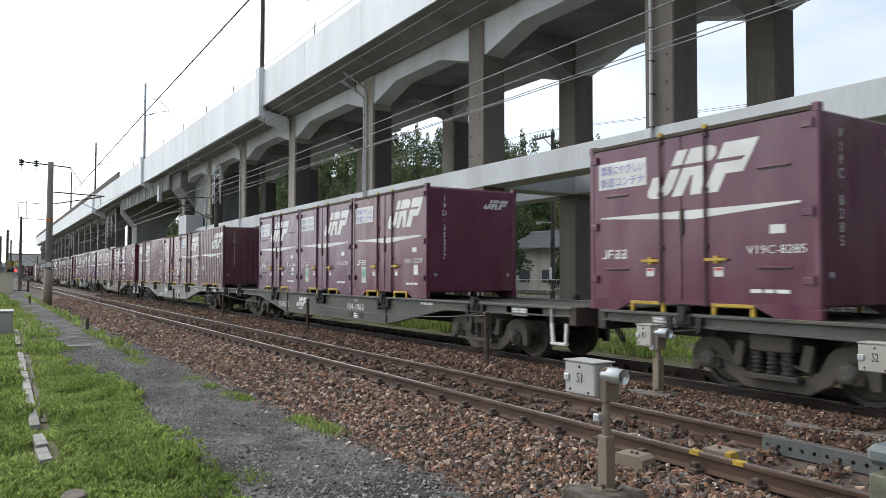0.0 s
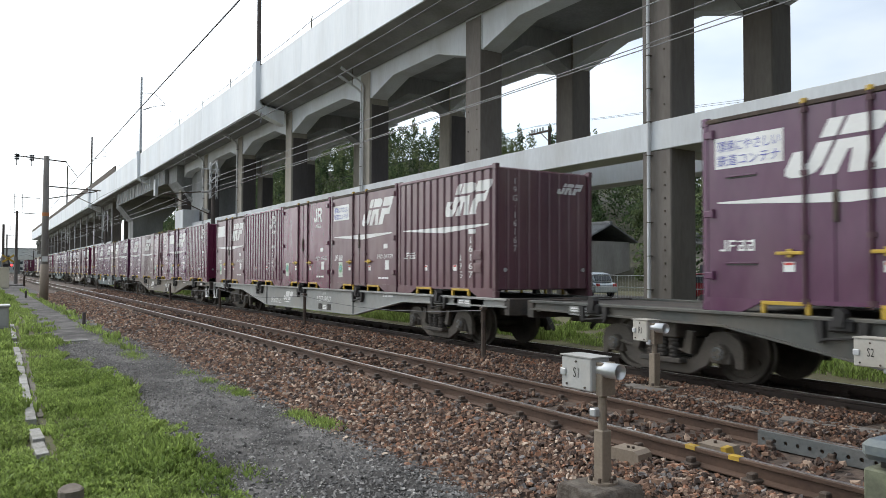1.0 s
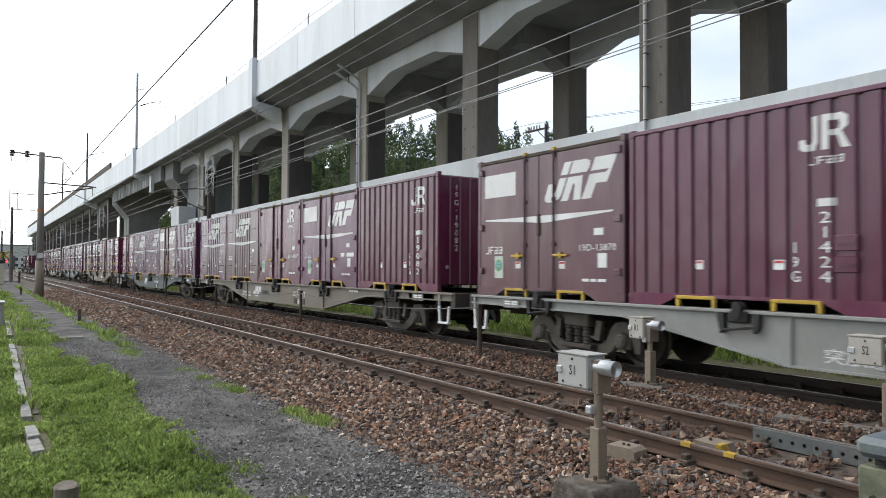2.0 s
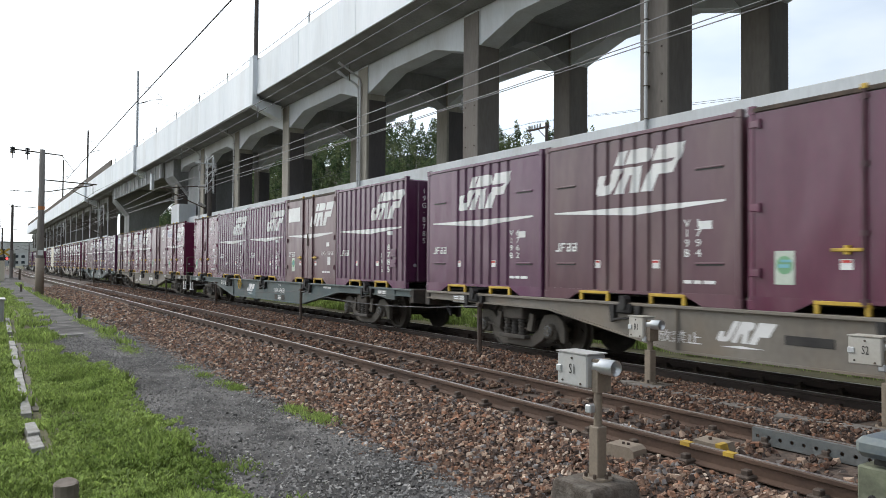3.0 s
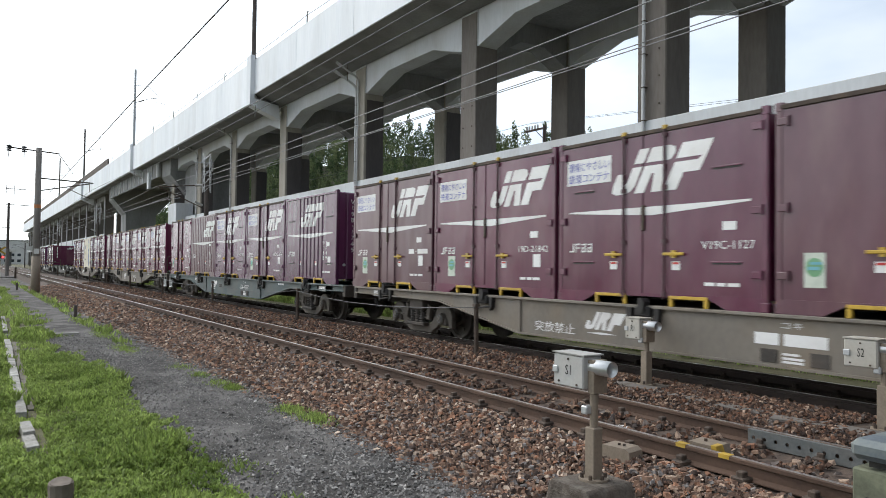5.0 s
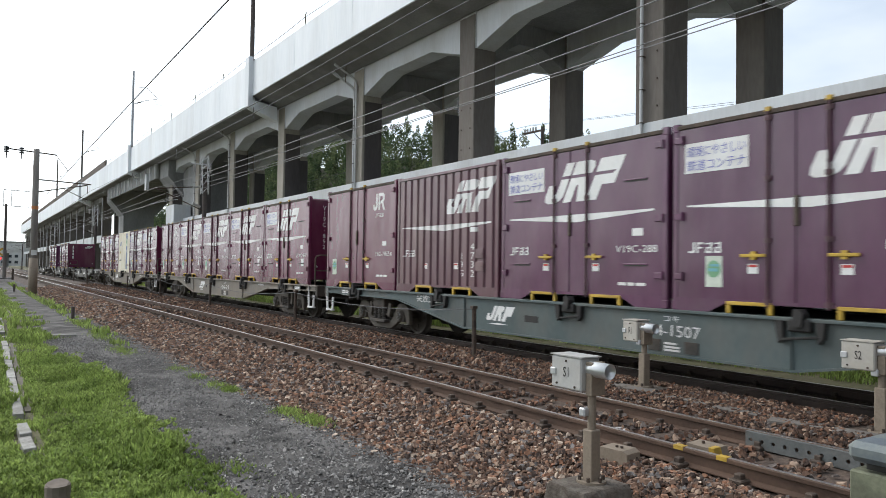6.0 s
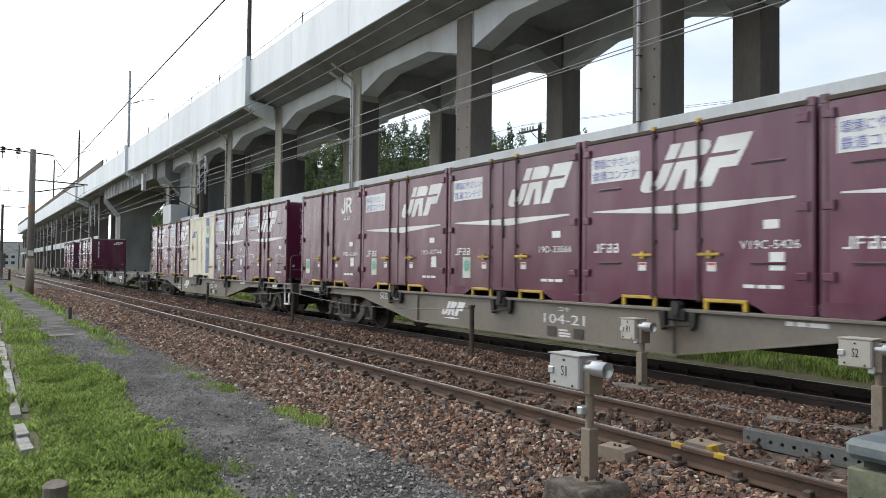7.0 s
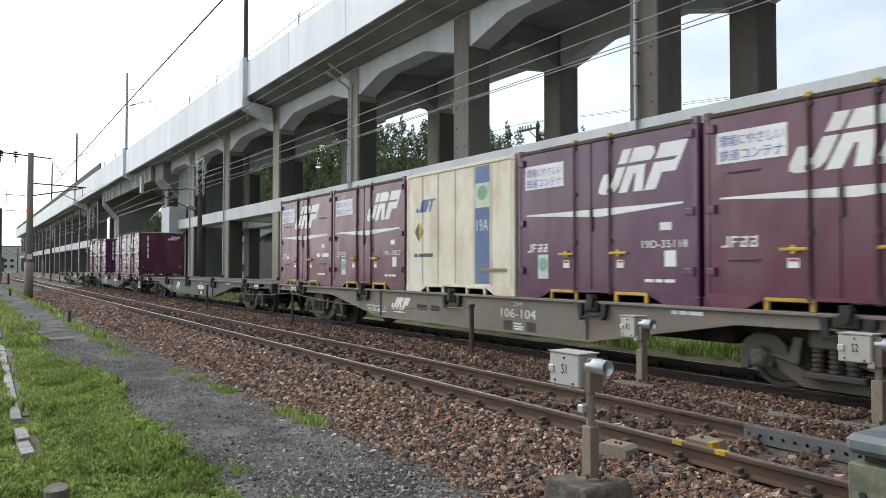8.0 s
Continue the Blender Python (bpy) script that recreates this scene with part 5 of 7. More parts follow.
drain_pipe(COLS[6], -0.45)


def parapet_pier(x):
    return solid("parapet_pier", prism(bmesh.new(), [(6.78, 12.75), (8.9, 11.9), (8.9, 12.9), (7.098, 13.2), (7.098, 16.25), (6.78, 16.25)], "x", x - 0.42, x + 0.42), "parapet_white", "pale pier strengthening the parapet below a mast", "parapet", "parapet piers", "structure")


for px in (-50.2, -96.4, -145.0):
    parapet_pier(px)


def viaduct_mast(x, haze):
    m = thing("catenary_mast", "tall steel catenary mast on the viaduct parapet", "mast", pose(x, 7.25, 16.1), "masts of the viaduct")
    # with haze set, the paler metal stands in for haze over the pole
    part("pole", tube(bmesh.new(), (0, 0, -0.1), (0, 0, 9.6), 0.17, 0.13, seg=10), "pole_dark" if not haze else "galv", m)
    part("foot", box(bmesh.new(), -0.45, 0.3, -0.25, 0.25, 0.0, 0.16, 0.02), "iron", m)
    part("arm", curved(bmesh.new(), [(0, 0, 5.4), (0.9, 1.4, 5.9), (1.5, 2.6, 6.1)], 0.035), "iron", m)
    part("arm", curved(bmesh.new(), [(0, 0, 7.6), (0.9, 1.4, 7.5), (1.5, 2.6, 6.2)], 0.03), "iron", m)
    part("insulator", tube(bmesh.new(), (0.25, 0.4, 5.54), (0.6, 0.95, 5.74), 0.075, seg=8), "pole_dark", m)
    part("steady_arm", curved(bmesh.new(), [(1.5, 2.6, 6.1), (1.0, 2.2, 5.6), (1.3, 3.4, 5.4)], 0.022), "iron", m)
    return m


for px, hz in ((-50.6, False), (-96.6, True), (-145.2, False), (-190.0, False)):
    viaduct_mast(px, hz)


def parapet_bracket(x):
    b = thing("wire_bracket", "small steel bracket carrying a cable over the parapet", "bracket", pose(x, 7.2, 15.9), "cable brackets on the parapet")
    part("post", box(bmesh.new(), -0.03, 0.03, -0.03, 0.03, 0.0, 0.75), "iron", b)
    part("arm", curved(bmesh.new(), [(0, 0, 0.72), (0.25, -0.05, 0.78), (0.5, -0.1, 0.6)], 0.022), "iron", b)


for px in (-40.6, -57.5, -66.0, -75.0, -84.5, -104.0, -113.0):
    parapet_bracket(px)


def wire(name, pts, r, material, label):
    ob = solid(name, curved(bmesh.new(), pts, r, 5), material, label, "wire", "overhead wires")
    return ob


def sagging(x0, x1, y, z, span, sag):
    pts, x = [], x1
    n = max(1, round((x1 - x0) / span))
    step = (x1 - x0) / n
    for i in range(n):
        for k in range(5):
            u = k / 5
            pts.append((x1 - (i + u) * step, y, z - 4 * sag * u * (1 - u)))
    return pts + [(x0, y, z)]


wire("cable", sagging(-300, 30, 7.15, 16.45, 12.0, 0.12), 0.02, "wire", "black cable strung along the viaduct parapet")
wire("contact_wire", [(-300, 0.0, 5.2), (25, 0.0, 5.2)], 0.010, "wire_bright", "bright copper contact wire over the freight track")
wire("messenger_wire", sagging(-297, 53, 0.0, 6.15, 50.0, 0.35), 0.012, "wire_bright", "steel messenger wire over the freight track")
wire("contact_wire", [(-300, NEAR_Y, 5.28), (25, NEAR_Y, 5.28)], 0.009, "wire", "dark contact wire over the empty track")
wire("messenger_wire", sagging(-297, 53, NEAR_Y, 5.75, 50.0, 0.25), 0.009, "wire", "dark messenger wire over the empty track")
wire("feeder_cable", sagging(-297, 53, 3.0, 7.05, 50.0, 0.2), 0.013, "wire_bright", "bare feeder cable on the mast line")
wire("feeder_cable", sagging(-297, 53, 3.4, 6.85, 50.0, 0.25), 0.013, "wire_bright", "bare feeder cable on the mast line")
wire("overhead_cable", [(-120, -4.5, 6.0), (-76, -4.5, 6.45), (-50, -4.5, 6.95), (-28, -4.5, 7.36), (-15.5, -4.5, 7.52), (12, -4.5, 7.7)], 0.02, "wire", "black overhead cable beside the line")


def wire_hanger(x, y, z):
    pts = [(0.0, 0, 0), (0.02, 0, -0.05), (0.03, 0, -0.25), (0.0, 0, -0.30), (-0.03, 0, -0.25), (-0.02, 0, -0.05), (0, 0, 0)]
    solid("wire_hanger", curved(bmesh.new(), pts, 0.008, 5), "wire_bright", "bright looped wire hanger on an overhead wire", "wire hanger", "hangers on the wires", m=pose(x, y, z))


for x in (-13.6, -22.0, -30.5, -39.0, -47.5, -56.0):
    wire_hanger(x, 0.0, 5.36)
for x in (-17.5, -25.5, -33.5, -41.5, -50.0):
    wire_hanger(x, NEAR_Y, 5.44)


def line_mast(x, full):
    m = thing("line_mast", "steel overhead-line mast with lattice head beside the freight track", "mast", pose(x, 3.2, -0.35), "masts of the line")
    part("pole", tube(bmesh.new(), (0, 0, 0), (0, 0, 7.2), 0.16, 0.14, seg=10), "pole_dark", m)
    bm = bmesh.new()
    for dx in (-0.2, 0.2):
        for dy in (-0.2, 0.2):
            tube(bm, (dx, dy, 6.4), (dx, dy, 8.7), 0.025, seg=5)
    for k in range(5):
        z = 6.45 + k * 0.5
        for dy in (-0.2, 0.2):
            tube(bm, (-0.2, dy, z), (0.2, dy, z + 0.45), 0.016, seg=5)
            tube(bm, (0.2, dy, z), (-0.2, dy, z + 0.45), 0.016, seg=5)
        for dx in (-0.2, 0.2):
            tube(bm, (dx, -0.2, z), (dx, 0.2, z + 0.45), 0.016, seg=5)
    part("lattice_head", bm, "galv", m, "grey lattice head")
    part("crossarm", curved(bmesh.new(), [(0, 0.4, 8.3), (0, -0.9, 8.3)], 0.035), "galv", m)
    part("arm", curved(bmesh.new(), [(0, 0, 6.9), (0, -3.0, 6.55)], 0.035), "iron", m)
    part("arm", curved(bmesh.new(), [(0, 0, 5.3), (0, -2.9, 6.55)], 0.035), "iron", m)
    part("steady_arm", curved(bmesh.new(), [(0, -1.6, 5.98), (0, -3.2, 5.6), (0, -3.3, 5.55)], 0.022), "galv", m)
    for z in (6.86, 5.55):
        a = part("insulator", curved(bmesh.new(), [(0, -0.25, z + (0.0 if z > 6 else 0.02)), (0, -0.75, z - 0.06 if z > 6 else z + 0.24)], 0.07, 8), "box_paint", m, "white ribbed insulator")
    for y in (-0.7, 0.35):
        bm = bmesh.new()
        for k in range(4):
            tube(bm, (0, y, 8.22 - k * 0.11), (0, y, 8.16 - k * 0.11), 0.075, seg=8)
        tube(bm, (0, y, 8.3), (0, y, 7.75), 0.02, seg=6)
        part("insulator", bm, "box_paint", m, "stack of white insulator discs")
    return m


for x in (-47.0, -95.0, -143.0, -191.0, -239.0):
    line_mast(x, True)

# ---- the elevated railway farther off: a girder bridge over a road, then more columns ----
def far_viaduct():
    v = thing("girder_bridge", "grey plate-girder bridge of the elevated railway on flared piers", "bridge", kind="structure")
    for y in (8.2, 16.6):
        part("girder", box(bmesh.new(), -121.0, -86.5, y, y + 0.3, 11.3, 12.98), "concrete", v, "grey plate girder")
        for k in range(13):
            x = -119.5 + k * 2.7
            part("stiffener", stored("stiffener", lambda: box(bmesh.new(), -0.12, 0.12, -0.09, 0.0, 11.35, 12.95), "beam_grey"), "beam_grey", v, at=pose(x, y, 0))
    for x in (-84.5, -122.5):
        bm = prism(bmesh.new(), [(8.6, 11.2), (10.4, 9.0), (10.4, -0.6), (14.8, -0.6), (14.8, 9.0), (16.8, 11.2), (16.8, 12.98), (8.6, 12.98)], "x", x - 2.2, x + 2.2)
        part("pier", bm, "concrete", v, "stained concrete hammerhead pier")
    part("pier_wall", box(bmesh.new(), -82.3, -75.8, 10.2, 15.2, -0.6, 12.9), "concrete", v, "concrete abutment wall")
    part("pier_post", box(bmesh.new(), -81.5, -78.0, 8.3, 10.0, -0.6, 7.8), "beam_grey", v, "pale square concrete post")
    part("drip_box", box(bmesh.new(), -91.4, -90.4, 7.9, 8.2, 10.3, 12.2), "beam_grey", v)
    f = thing("far_viaduct", "distant row of concrete columns under the elevated railway", "viaduct", kind="structure")
    for k in range(18):
        x = -133.5 - k * 11.6
        for y in ROWS_Y:
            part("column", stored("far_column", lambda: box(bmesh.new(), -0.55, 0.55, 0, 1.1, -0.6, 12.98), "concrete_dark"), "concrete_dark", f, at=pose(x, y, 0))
            part("pipe", stored("far_pipe", lambda: tube(bmesh.new(), (0.3, -0.1, -0.3), (0.3, -0.1, 12.5), 0.09, seg=6), "galv"), "galv", f, at=pose(x, y, 0))
            part("tie_beam", stored("far_tie", lambda: box(bmesh.new(), -11.05, -0.55, -0.03, 1.13, 5.1, 6.35), "beam_grey"), "beam_grey", f, at=pose(x, y, 0))
            part("beam", stored("far_beam", lambda: prism(bmesh.new(), [(-11.05, 11.4), (-9.0, 12.1), (-2.6, 12.1), (-0.55, 11.4), (-0.55, 12.99), (-11.05, 12.99)], "y", 0.1, 1.0), "concrete"), "concrete", f, at=pose(x, y, 0))
    for k in range(14):
        x = -124 - k * 15.0
        part("sound_panel", stored("sound_panel", lambda: box(bmesh.new(), -7.4, 7.4, 7.12, 7.3, 15.97, 16.9, 0.02), "iron"), "iron", f, "dark sound barrier on the parapet", at=pose(x, 0, 0))
    return v


far_viaduct()


# ---- signal boxes and posts beside the tracks ----
def beam_sensor(word, x, y, zb, turn, base, wide=0.45, paint="box_paint", size=1.0):
    s = thing("beam_sensor", f"white box sensor marked {word} on a brown steel post", "sensor", pose(x, y, 0, 0, 0, turn) @ Matrix.Scale(size, 4), "obstacle sensors")
    bm = box(bmesh.new(), -wide, 0.0, -0.02, 0.20, zb, zb + 0.28, 0.012)
    body = part("housing", bm, paint, s, "white painted sheet-metal housing")
    part("top_cover", prism(bmesh.new(), [(-wide - 0.008, zb + 0.281), (0.012, zb + 0.281), (0.012, zb + 0.291), (-wide - 0.008, zb + 0.291)], "y", -0.028, 0.208), paint, body)
    part("back_plate", box(bmesh.new(), 0.0, 0.075, 0.03, 0.19, zb - 0.03, zb + 0.25, 0.006), "brown_post", s, "dark brown bracket")
    hood = bmesh.new()
    seg = 20
    prof = [(0.0, 0.064), (0.23, 0.066), (0.23, 0.062), (0.04, 0.058)]
    rings = [[hood.verts.new((px, 0.085 + r * math.cos(2 * math.pi * i / seg), zb + 0.19 + r * math.sin(2 * math.pi * i / seg))) for i in range(seg)] for px, r in prof]
    for a, b in zip(rings, rings[1:]):
        for i in range(seg):
            hood.faces.new((a[i], a[(i + 1) % seg], b[(i + 1) % seg], b[i]))
    hd = part("hood", hood, "hood_metal", s, "white tubular lens hood", smooth=True)
    part("lens", tube(bmesh.new(), (0.03, 0.085, zb + 0.19), (0.045, 0.085, zb + 0.19), 0.06, seg=18), "lens", hd)
    bm = lettered(word, -wide * 0.58, zb + 0.105, 0.066, 0.085)
    for v in bm.verts:
        v.co = (v.co.x, -0.024, v.co.y)
    part("lettering", bm, "black", body)
    part("latch", box(bmesh.new(), -wide - 0.002, -wide + 0.065, -0.034, -0.018, zb + 0.11, zb + 0.17, 0.006), "galv", body)
    for dx, dz in ((-wide * 0.49, 0.24), (-wide * 0.8, 0.04), (-wide * 0.2, 0.03)):
        part("screw", tube(bmesh.new(), (dx, -0.02, zb + dz), (dx, -0.029, zb + dz), 0.010, seg=6), "iron", body)
    part("post", tube(bmesh.new(), (0.02, 0.09, base + 0.40), (0.02, 0.09, zb + 0.02), 0.036, seg=14), "brown_post", s, smooth=False)
    part("sleeve", box(bmesh.new(), -0.034, 0.074, 0.036, 0.144, base, base + 0.44, 0.008), "brown_post", s, "square brown steel sleeve")
    part("clamp", box(bmesh.new(), -0.05, 0.02, 0.0, 0.10, base + 0.55, base + 0.62, 0.01), "galv", s)
    part("flange", tube(bmesh.new(), (0.02, 0.09, base), (0.02, 0.09, base + 0.02), 0.125, seg=18), "brown_post", s)
    for k in range(6):
        a = k * math.pi / 3
        part("bolt", tube(bmesh.new(), (0.02 + 0.100 * math.cos(a), 0.09 + 0.100 * math.sin(a), base + 0.01), (0.02 + 0.100 * math.cos(a), 0.09 + 0.100 * math.sin(a), base + 0.055), 0.016, seg=6), "iron", s)
    bm = prism(bmesh.new(), [(-0.30, base - 0.34), (0.34, base - 0.34), (0.255, base - 0.03), (0.225, base), (-0.185, base), (-0.215, base - 0.03)], "y", -0.20, 0.32)
    bmesh.ops.bevel(bm, geom=bm.edges[:], offset=0.018, segments=2, affect="EDGES", profile=0.6)
    part("plinth", bm, "plinth_stone", s, "rough concrete plinth")
    return s


beam_sensor("S1", -4.148, -5.20, 0.598, 0, -0.157, 0.37, "box_paint", 0.93)
beam_sensor("R1", -6.62, -1.80, 0.57, -4, -0.02, 0.27, "box_cream")
beam_sensor("S2", -3.62, -1.80, 0.56, 2, -0.04, 0.32, "box_cream")

STAKES = [-10.4 - 8.4 * k for k in range(10)]
for i, x in enumerate(STAKES):
    st = solid("stake", tube(box(bmesh.new(), -0.05, 0.05, -0.05, 0.05, 0.80, 0.86, 0.01), (0, 0, -0.3), (0, 0, 0.82), 0.042, seg=8), "iron", "rusty steel stake standing between the tracks", "stake", "stakes between the tracks", m=pose(x, -1.75, 0, 0, 1.5 * ((i * 7) % 3 - 1), 0))
wire("rope", sagging(STAKES[-1], STAKES[0], -1.80, 0.80, 8.4, 0.16), 0.008, "wire", "thin grey rope sagging between steel stakes")
solid("short_post", box(bmesh.new(), -0.06, 0.06, -0.05, 0.05, -0.6, 0.36, 0.01), "pole_dark", "short dark post at the path's edge", "post", m=pose(-26.2, -6.4, -0.25))
solid("short_post", box(bmesh.new(), -0.07, 0.07, -0.06, 0.06, -0.5, 0.42, 0.01), "pole_dark", "short dark post near the level crossing", "post", m=pose(-52.0, -6.9, -0.25))

# ---- rail-side details of the near track ----
def rail_joint_marks():
    for x in (-4.15, -3.72):
        solid("paint_mark", box(bmesh.new(), x - 0.05, x + 0.05, NEAR_Y - 0.567 - 0.036, NEAR_Y - 0.567 + 0.034, -0.03, 0.0055, 0.001), "yellow", "yellow paint mark on the rail head", "paint mark", "rail paint marks")
    s = thing("rail_sensor", "rusty steel cover plate with a yellow stripe between the rails", "rail sensor", pose(-4.20, -3.60, -0.13, 0, 0, 8) @ Matrix.Diagonal((0.72, 0.85, 1.0, 1)))
    part("cover", prism(bmesh.new(), [(-0.21, 0.0), (0.21, 0.0), (0.17, 0.075), (-0.19, 0.085)], "y", -0.14, 0.14), "brown_post", s)
    part("stripe", prism(bmesh.new(), [(0.13, 0.0), (0.214, 0.0), (0.175, 0.080), (0.11, 0.083)], "y", -0.145, 0.0), "yellow", s, "yellow stripe")
    part("bolt", tube(bmesh.new(), (-0.05, 0, 0.08), (-0.05, 0, 0.105), 0.02, seg=6), "iron", s)
    c = thing("joint_cover", "brown steel cover over the cable connection beside the rail", "cover", pose(-4.52, -4.40, -0.14, 0, 0, 10) @ Matrix.Diagonal((0.72, 0.72, 0.9, 1)))
    part("lid", prism(bmesh.new(), [(-0.22, -0.1), (0.22, -0.1), (0.20, 0.07), (0.14, 0.10), (-0.18, 0.10)], "y", -0.13, 0.16), "brown_post", c)
    for dx in (-0.02, 0.05):
        part("bolt", tube(bmesh.new(), (dx, 0.0, 0.095), (dx, 0.0, 0.12), 0.018, seg=6), "iron", c)
    for x, y in ((-5.45, -3.45), (-4.72, -3.50)):
        solid("chalk_mark", bars([(0, 1, 0, 0.15), (0, 0.15, 0, 1), (0, 1, 0.85, 1), (0.4, 0.9, 0.4, 0.55)], 0, 0, 0.16, 0.10), "white", "white painted mark on a sleeper", "paint mark", "sleeper marks", m=pose(x, y, -0.148, 0, 0, -50))


rail_joint_marks()


def guard_channel():
    """The holed steel channel that starts beside the far rail and runs on towards the camera's side."""
    g = thing("guard_channel", "galvanised steel channel with a row of round holes", "steel channel", pose(-4.22, -3.0, -0.135))
    length, holes = 3.4, 30
    bm = bmesh.new()
    # the web, with square-cornered holes rounded by an inner ring
    w, pitch = 0.13, length / holes
    for i in range(holes):
        cx = (i + 0.5) * pitch
        ring = [bm.verts.new((cx + 0.019 * math.cos(a * math.pi / 4 + math.pi / 8), 0, w / 2 + 0.019 * math.sin(a * math.pi / 4 + math.pi / 8))) for a in range(8)]
        back = [bm.verts.new((v.co.x, 0.012, v.co.z)) for v in ring]
        h = pitch / 2
        out = [bm.verts.new((cx + p, 0, q)) for p, q in ((h, w * 0.72), (h * 0.42, w), (-h * 0.42, w), (-h, w * 0.72), (-h, w * 0.28), (-h * 0.42, 0), (h * 0.42, 0), (h, w * 0.28))]
        for k in range(8):
            bm.faces.new((ring[k], ring[(k + 1) % 8], back[(k + 1) % 8], back[k]))
            bm.faces.new((ring[k], out[k], out[(k + 1) % 8], ring[(k + 1) % 8]))
        for sgn in (-1, 1):
            for zc, zo in ((w * 0.72, w), (w * 0.28, 0)):
                bm.faces.new([bm.verts.new((cx + sgn * h, 0, zc)), bm.verts.new((cx + sgn * h, 0, zo)), bm.verts.new((cx + sgn * h * 0.42, 0, zo))])
    bmesh.ops.remove_doubles(bm, verts=bm.verts, dist=0.0005)
    part("web", bm, "galv_dull", g)
    part("flange", box(bmesh.new(), 0, length, 0.0, 0.05, w - 0.001, w + 0.008), "galv_dull", g)
    part("flange", box(bmesh.new(), 0, length, 0.0, 0.05, -0.008, 0.001), "galv_dull", g)
    return g


guard_channel()


def machine_housing():
    p = thing("machine_housing", "mossy grey steel housing with a rounded blue-grey lid beside the track", "machine", pose(-2.30, -4.72, -0.25))
    part("cabinet", box(bmesh.new(), 0.0, 0.75, -0.10, 0.42, 0.0, 0.60, 0.012), "mossy", p, "mossy pitted face")
    part("neck", box(bmesh.new(), 0.06, 0.75, -0.02, 0.36, 0.60, 0.66), "black", p)
    part("lid", box(bmesh.new(), 0.0, 0.85, -0.14, 0.46, 0.655, 0.775, 0.035), "lid_blue", p, "blue-grey rounded lid")
    for dx, dz in ((0.09, 0.42), (0.33, 0.36), (0.12, 0.22), (0.60, 0.30)):
        part("bolt", tube(bmesh.new(), (dx, -0.10, dz), (dx, -0.112, dz), 0.022, seg=8), "black", p)
    return p


M["mossy"] = surface("mossy_steel", (0.12, 0.128, 0.085), (0.22, 0.23, 0.155), 0.8, scale=6, fine=40, bump=0.2, dirt=(0.04, 0.045, 0.03), dirt_scale=8, dirt_amount=0.9)
M["lid_blue"] = surface("lid_blue", (0.07, 0.09, 0.108), (0.125, 0.15, 0.17), 0.6, scale=4, fine=40, bump=0.1, dirt=(0.25, 0.26, 0.20), dirt_scale=5, dirt_amount=0.5)
machine_housing()
for x0, y0, turn in ((-5.6, -1.95, 6), (-4.9, -2.02, 6), (-4.2, -2.05, 22), (-3.55, -2.0, 8), (-6.35, -1.9, 4), (-7.1, -1.85, 3)):
    solid("cable_trough_lid", box(bmesh.new(), -0.33, 0.33, -0.11, 0.11, -0.05, 0.015, 0.008), "concrete_dark", "grey concrete trough lid half sunk in the ballast", "trough lid", "trough lids", m=pose(x0, y0, -0.03, 0, 1, turn))

# ---- kerbs, cabinet and stump on the grass ----
def kerb_y(x):
    return -8.55 - 0.0178 * (x + 18.7)


def kerb_line():
    rnd = random.Random(4)
    k = thing("stone_kerb", "row of pale worn kerb stones half hidden in grass", "kerb", kind="structure")
    stone = stored("kerb_block", lambda: box(bmesh.new(), -0.304, 0.304, -0.055, 0.055, -0.12, 0.045, 0.006), "kerb_stone")
    low = stored("kerb_slab", lambda: box(bmesh.new(), -0.43, 0.43, -0.06, 0.06, -0.10, 0.02, 0.006), "kerb_old")
    for i in range(15):
        part("stone", stone, "", k, at=pose(-18.5 + i * 0.612, kerb_y(-18.5 + i * 0.612) + rnd.uniform(-0.01, 0.01), -0.272 + rnd.uniform(-0.008, 0.008), rnd.uniform(-1, 1), rnd.uniform(-0.4, 0.4), -1.0 + rnd.uniform(-0.4, 0.4)))
    for i in range(10):
        x = -18.3 + i * 0.86
        part("slab", low, "", k, at=pose(x, kerb_y(x) + 0.135, -0.315, rnd.uniform(-2, 2), 0, -1.0))
    for x, z, rx in ((-8.72, -0.262, 3), (-8.12, -0.285, 5)):
        part("stone", stone, "", k, at=pose(x, -8.715, z, rx, -1, 1))
    for i in range(9):
        part("stone", stone, "", k, at=pose(-21.4 - i * 0.612, kerb_y(-21.4) + 0.012 * i, -0.275, 0, 0, -1))
    return k


kerb_line()
solid("concrete_sill", box(bmesh.new(), -0.09, 0.09, -0.95, 0.95, -0.1, 0.03, 0.01), "kerb_stone", "narrow concrete sill across the path", "sill", m=pose(-20.2, -7.9, -0.29))


def cabinet():
    c = thing("utility_cabinet", "pale grey metal utility cabinet on the grass", "cabinet", pose(-25.6, -8.95, -0.32))
    part("body", box(bmesh.new(), -0.5, 0.5, -0.42, 0.42, 0.06, 0.70, 0.015), "box_paint", c)
    part("lid", box(bmesh.new(), -0.54, 0.54, -0.46, 0.46, 0.70, 0.75, 0.012), "box_paint", c)
    part("plinth", box(bmesh.new(), -0.52, 0.52, -0.44, 0.44, -0.1, 0.06), "concrete", c)
    part("door", box(bmesh.new(), 0.5, 0.512, -0.36, 0.36, 0.12, 0.64, 0.004), "box_paint", c)


cabinet()
solid("wooden_stump", tube(tube(bmesh.new(), (0, 0, -0.3), (0, 0, 0.11), 0.095, 0.09, seg=12), (0, 0, 0.11), (0.004, 0, 0.125), 0.09, 0.075, seg=12), "bark", "weathered sawn wooden post stump in the grass", "post", m=pose(-6.25, -8.62, -0.30, 2, -2, 0))


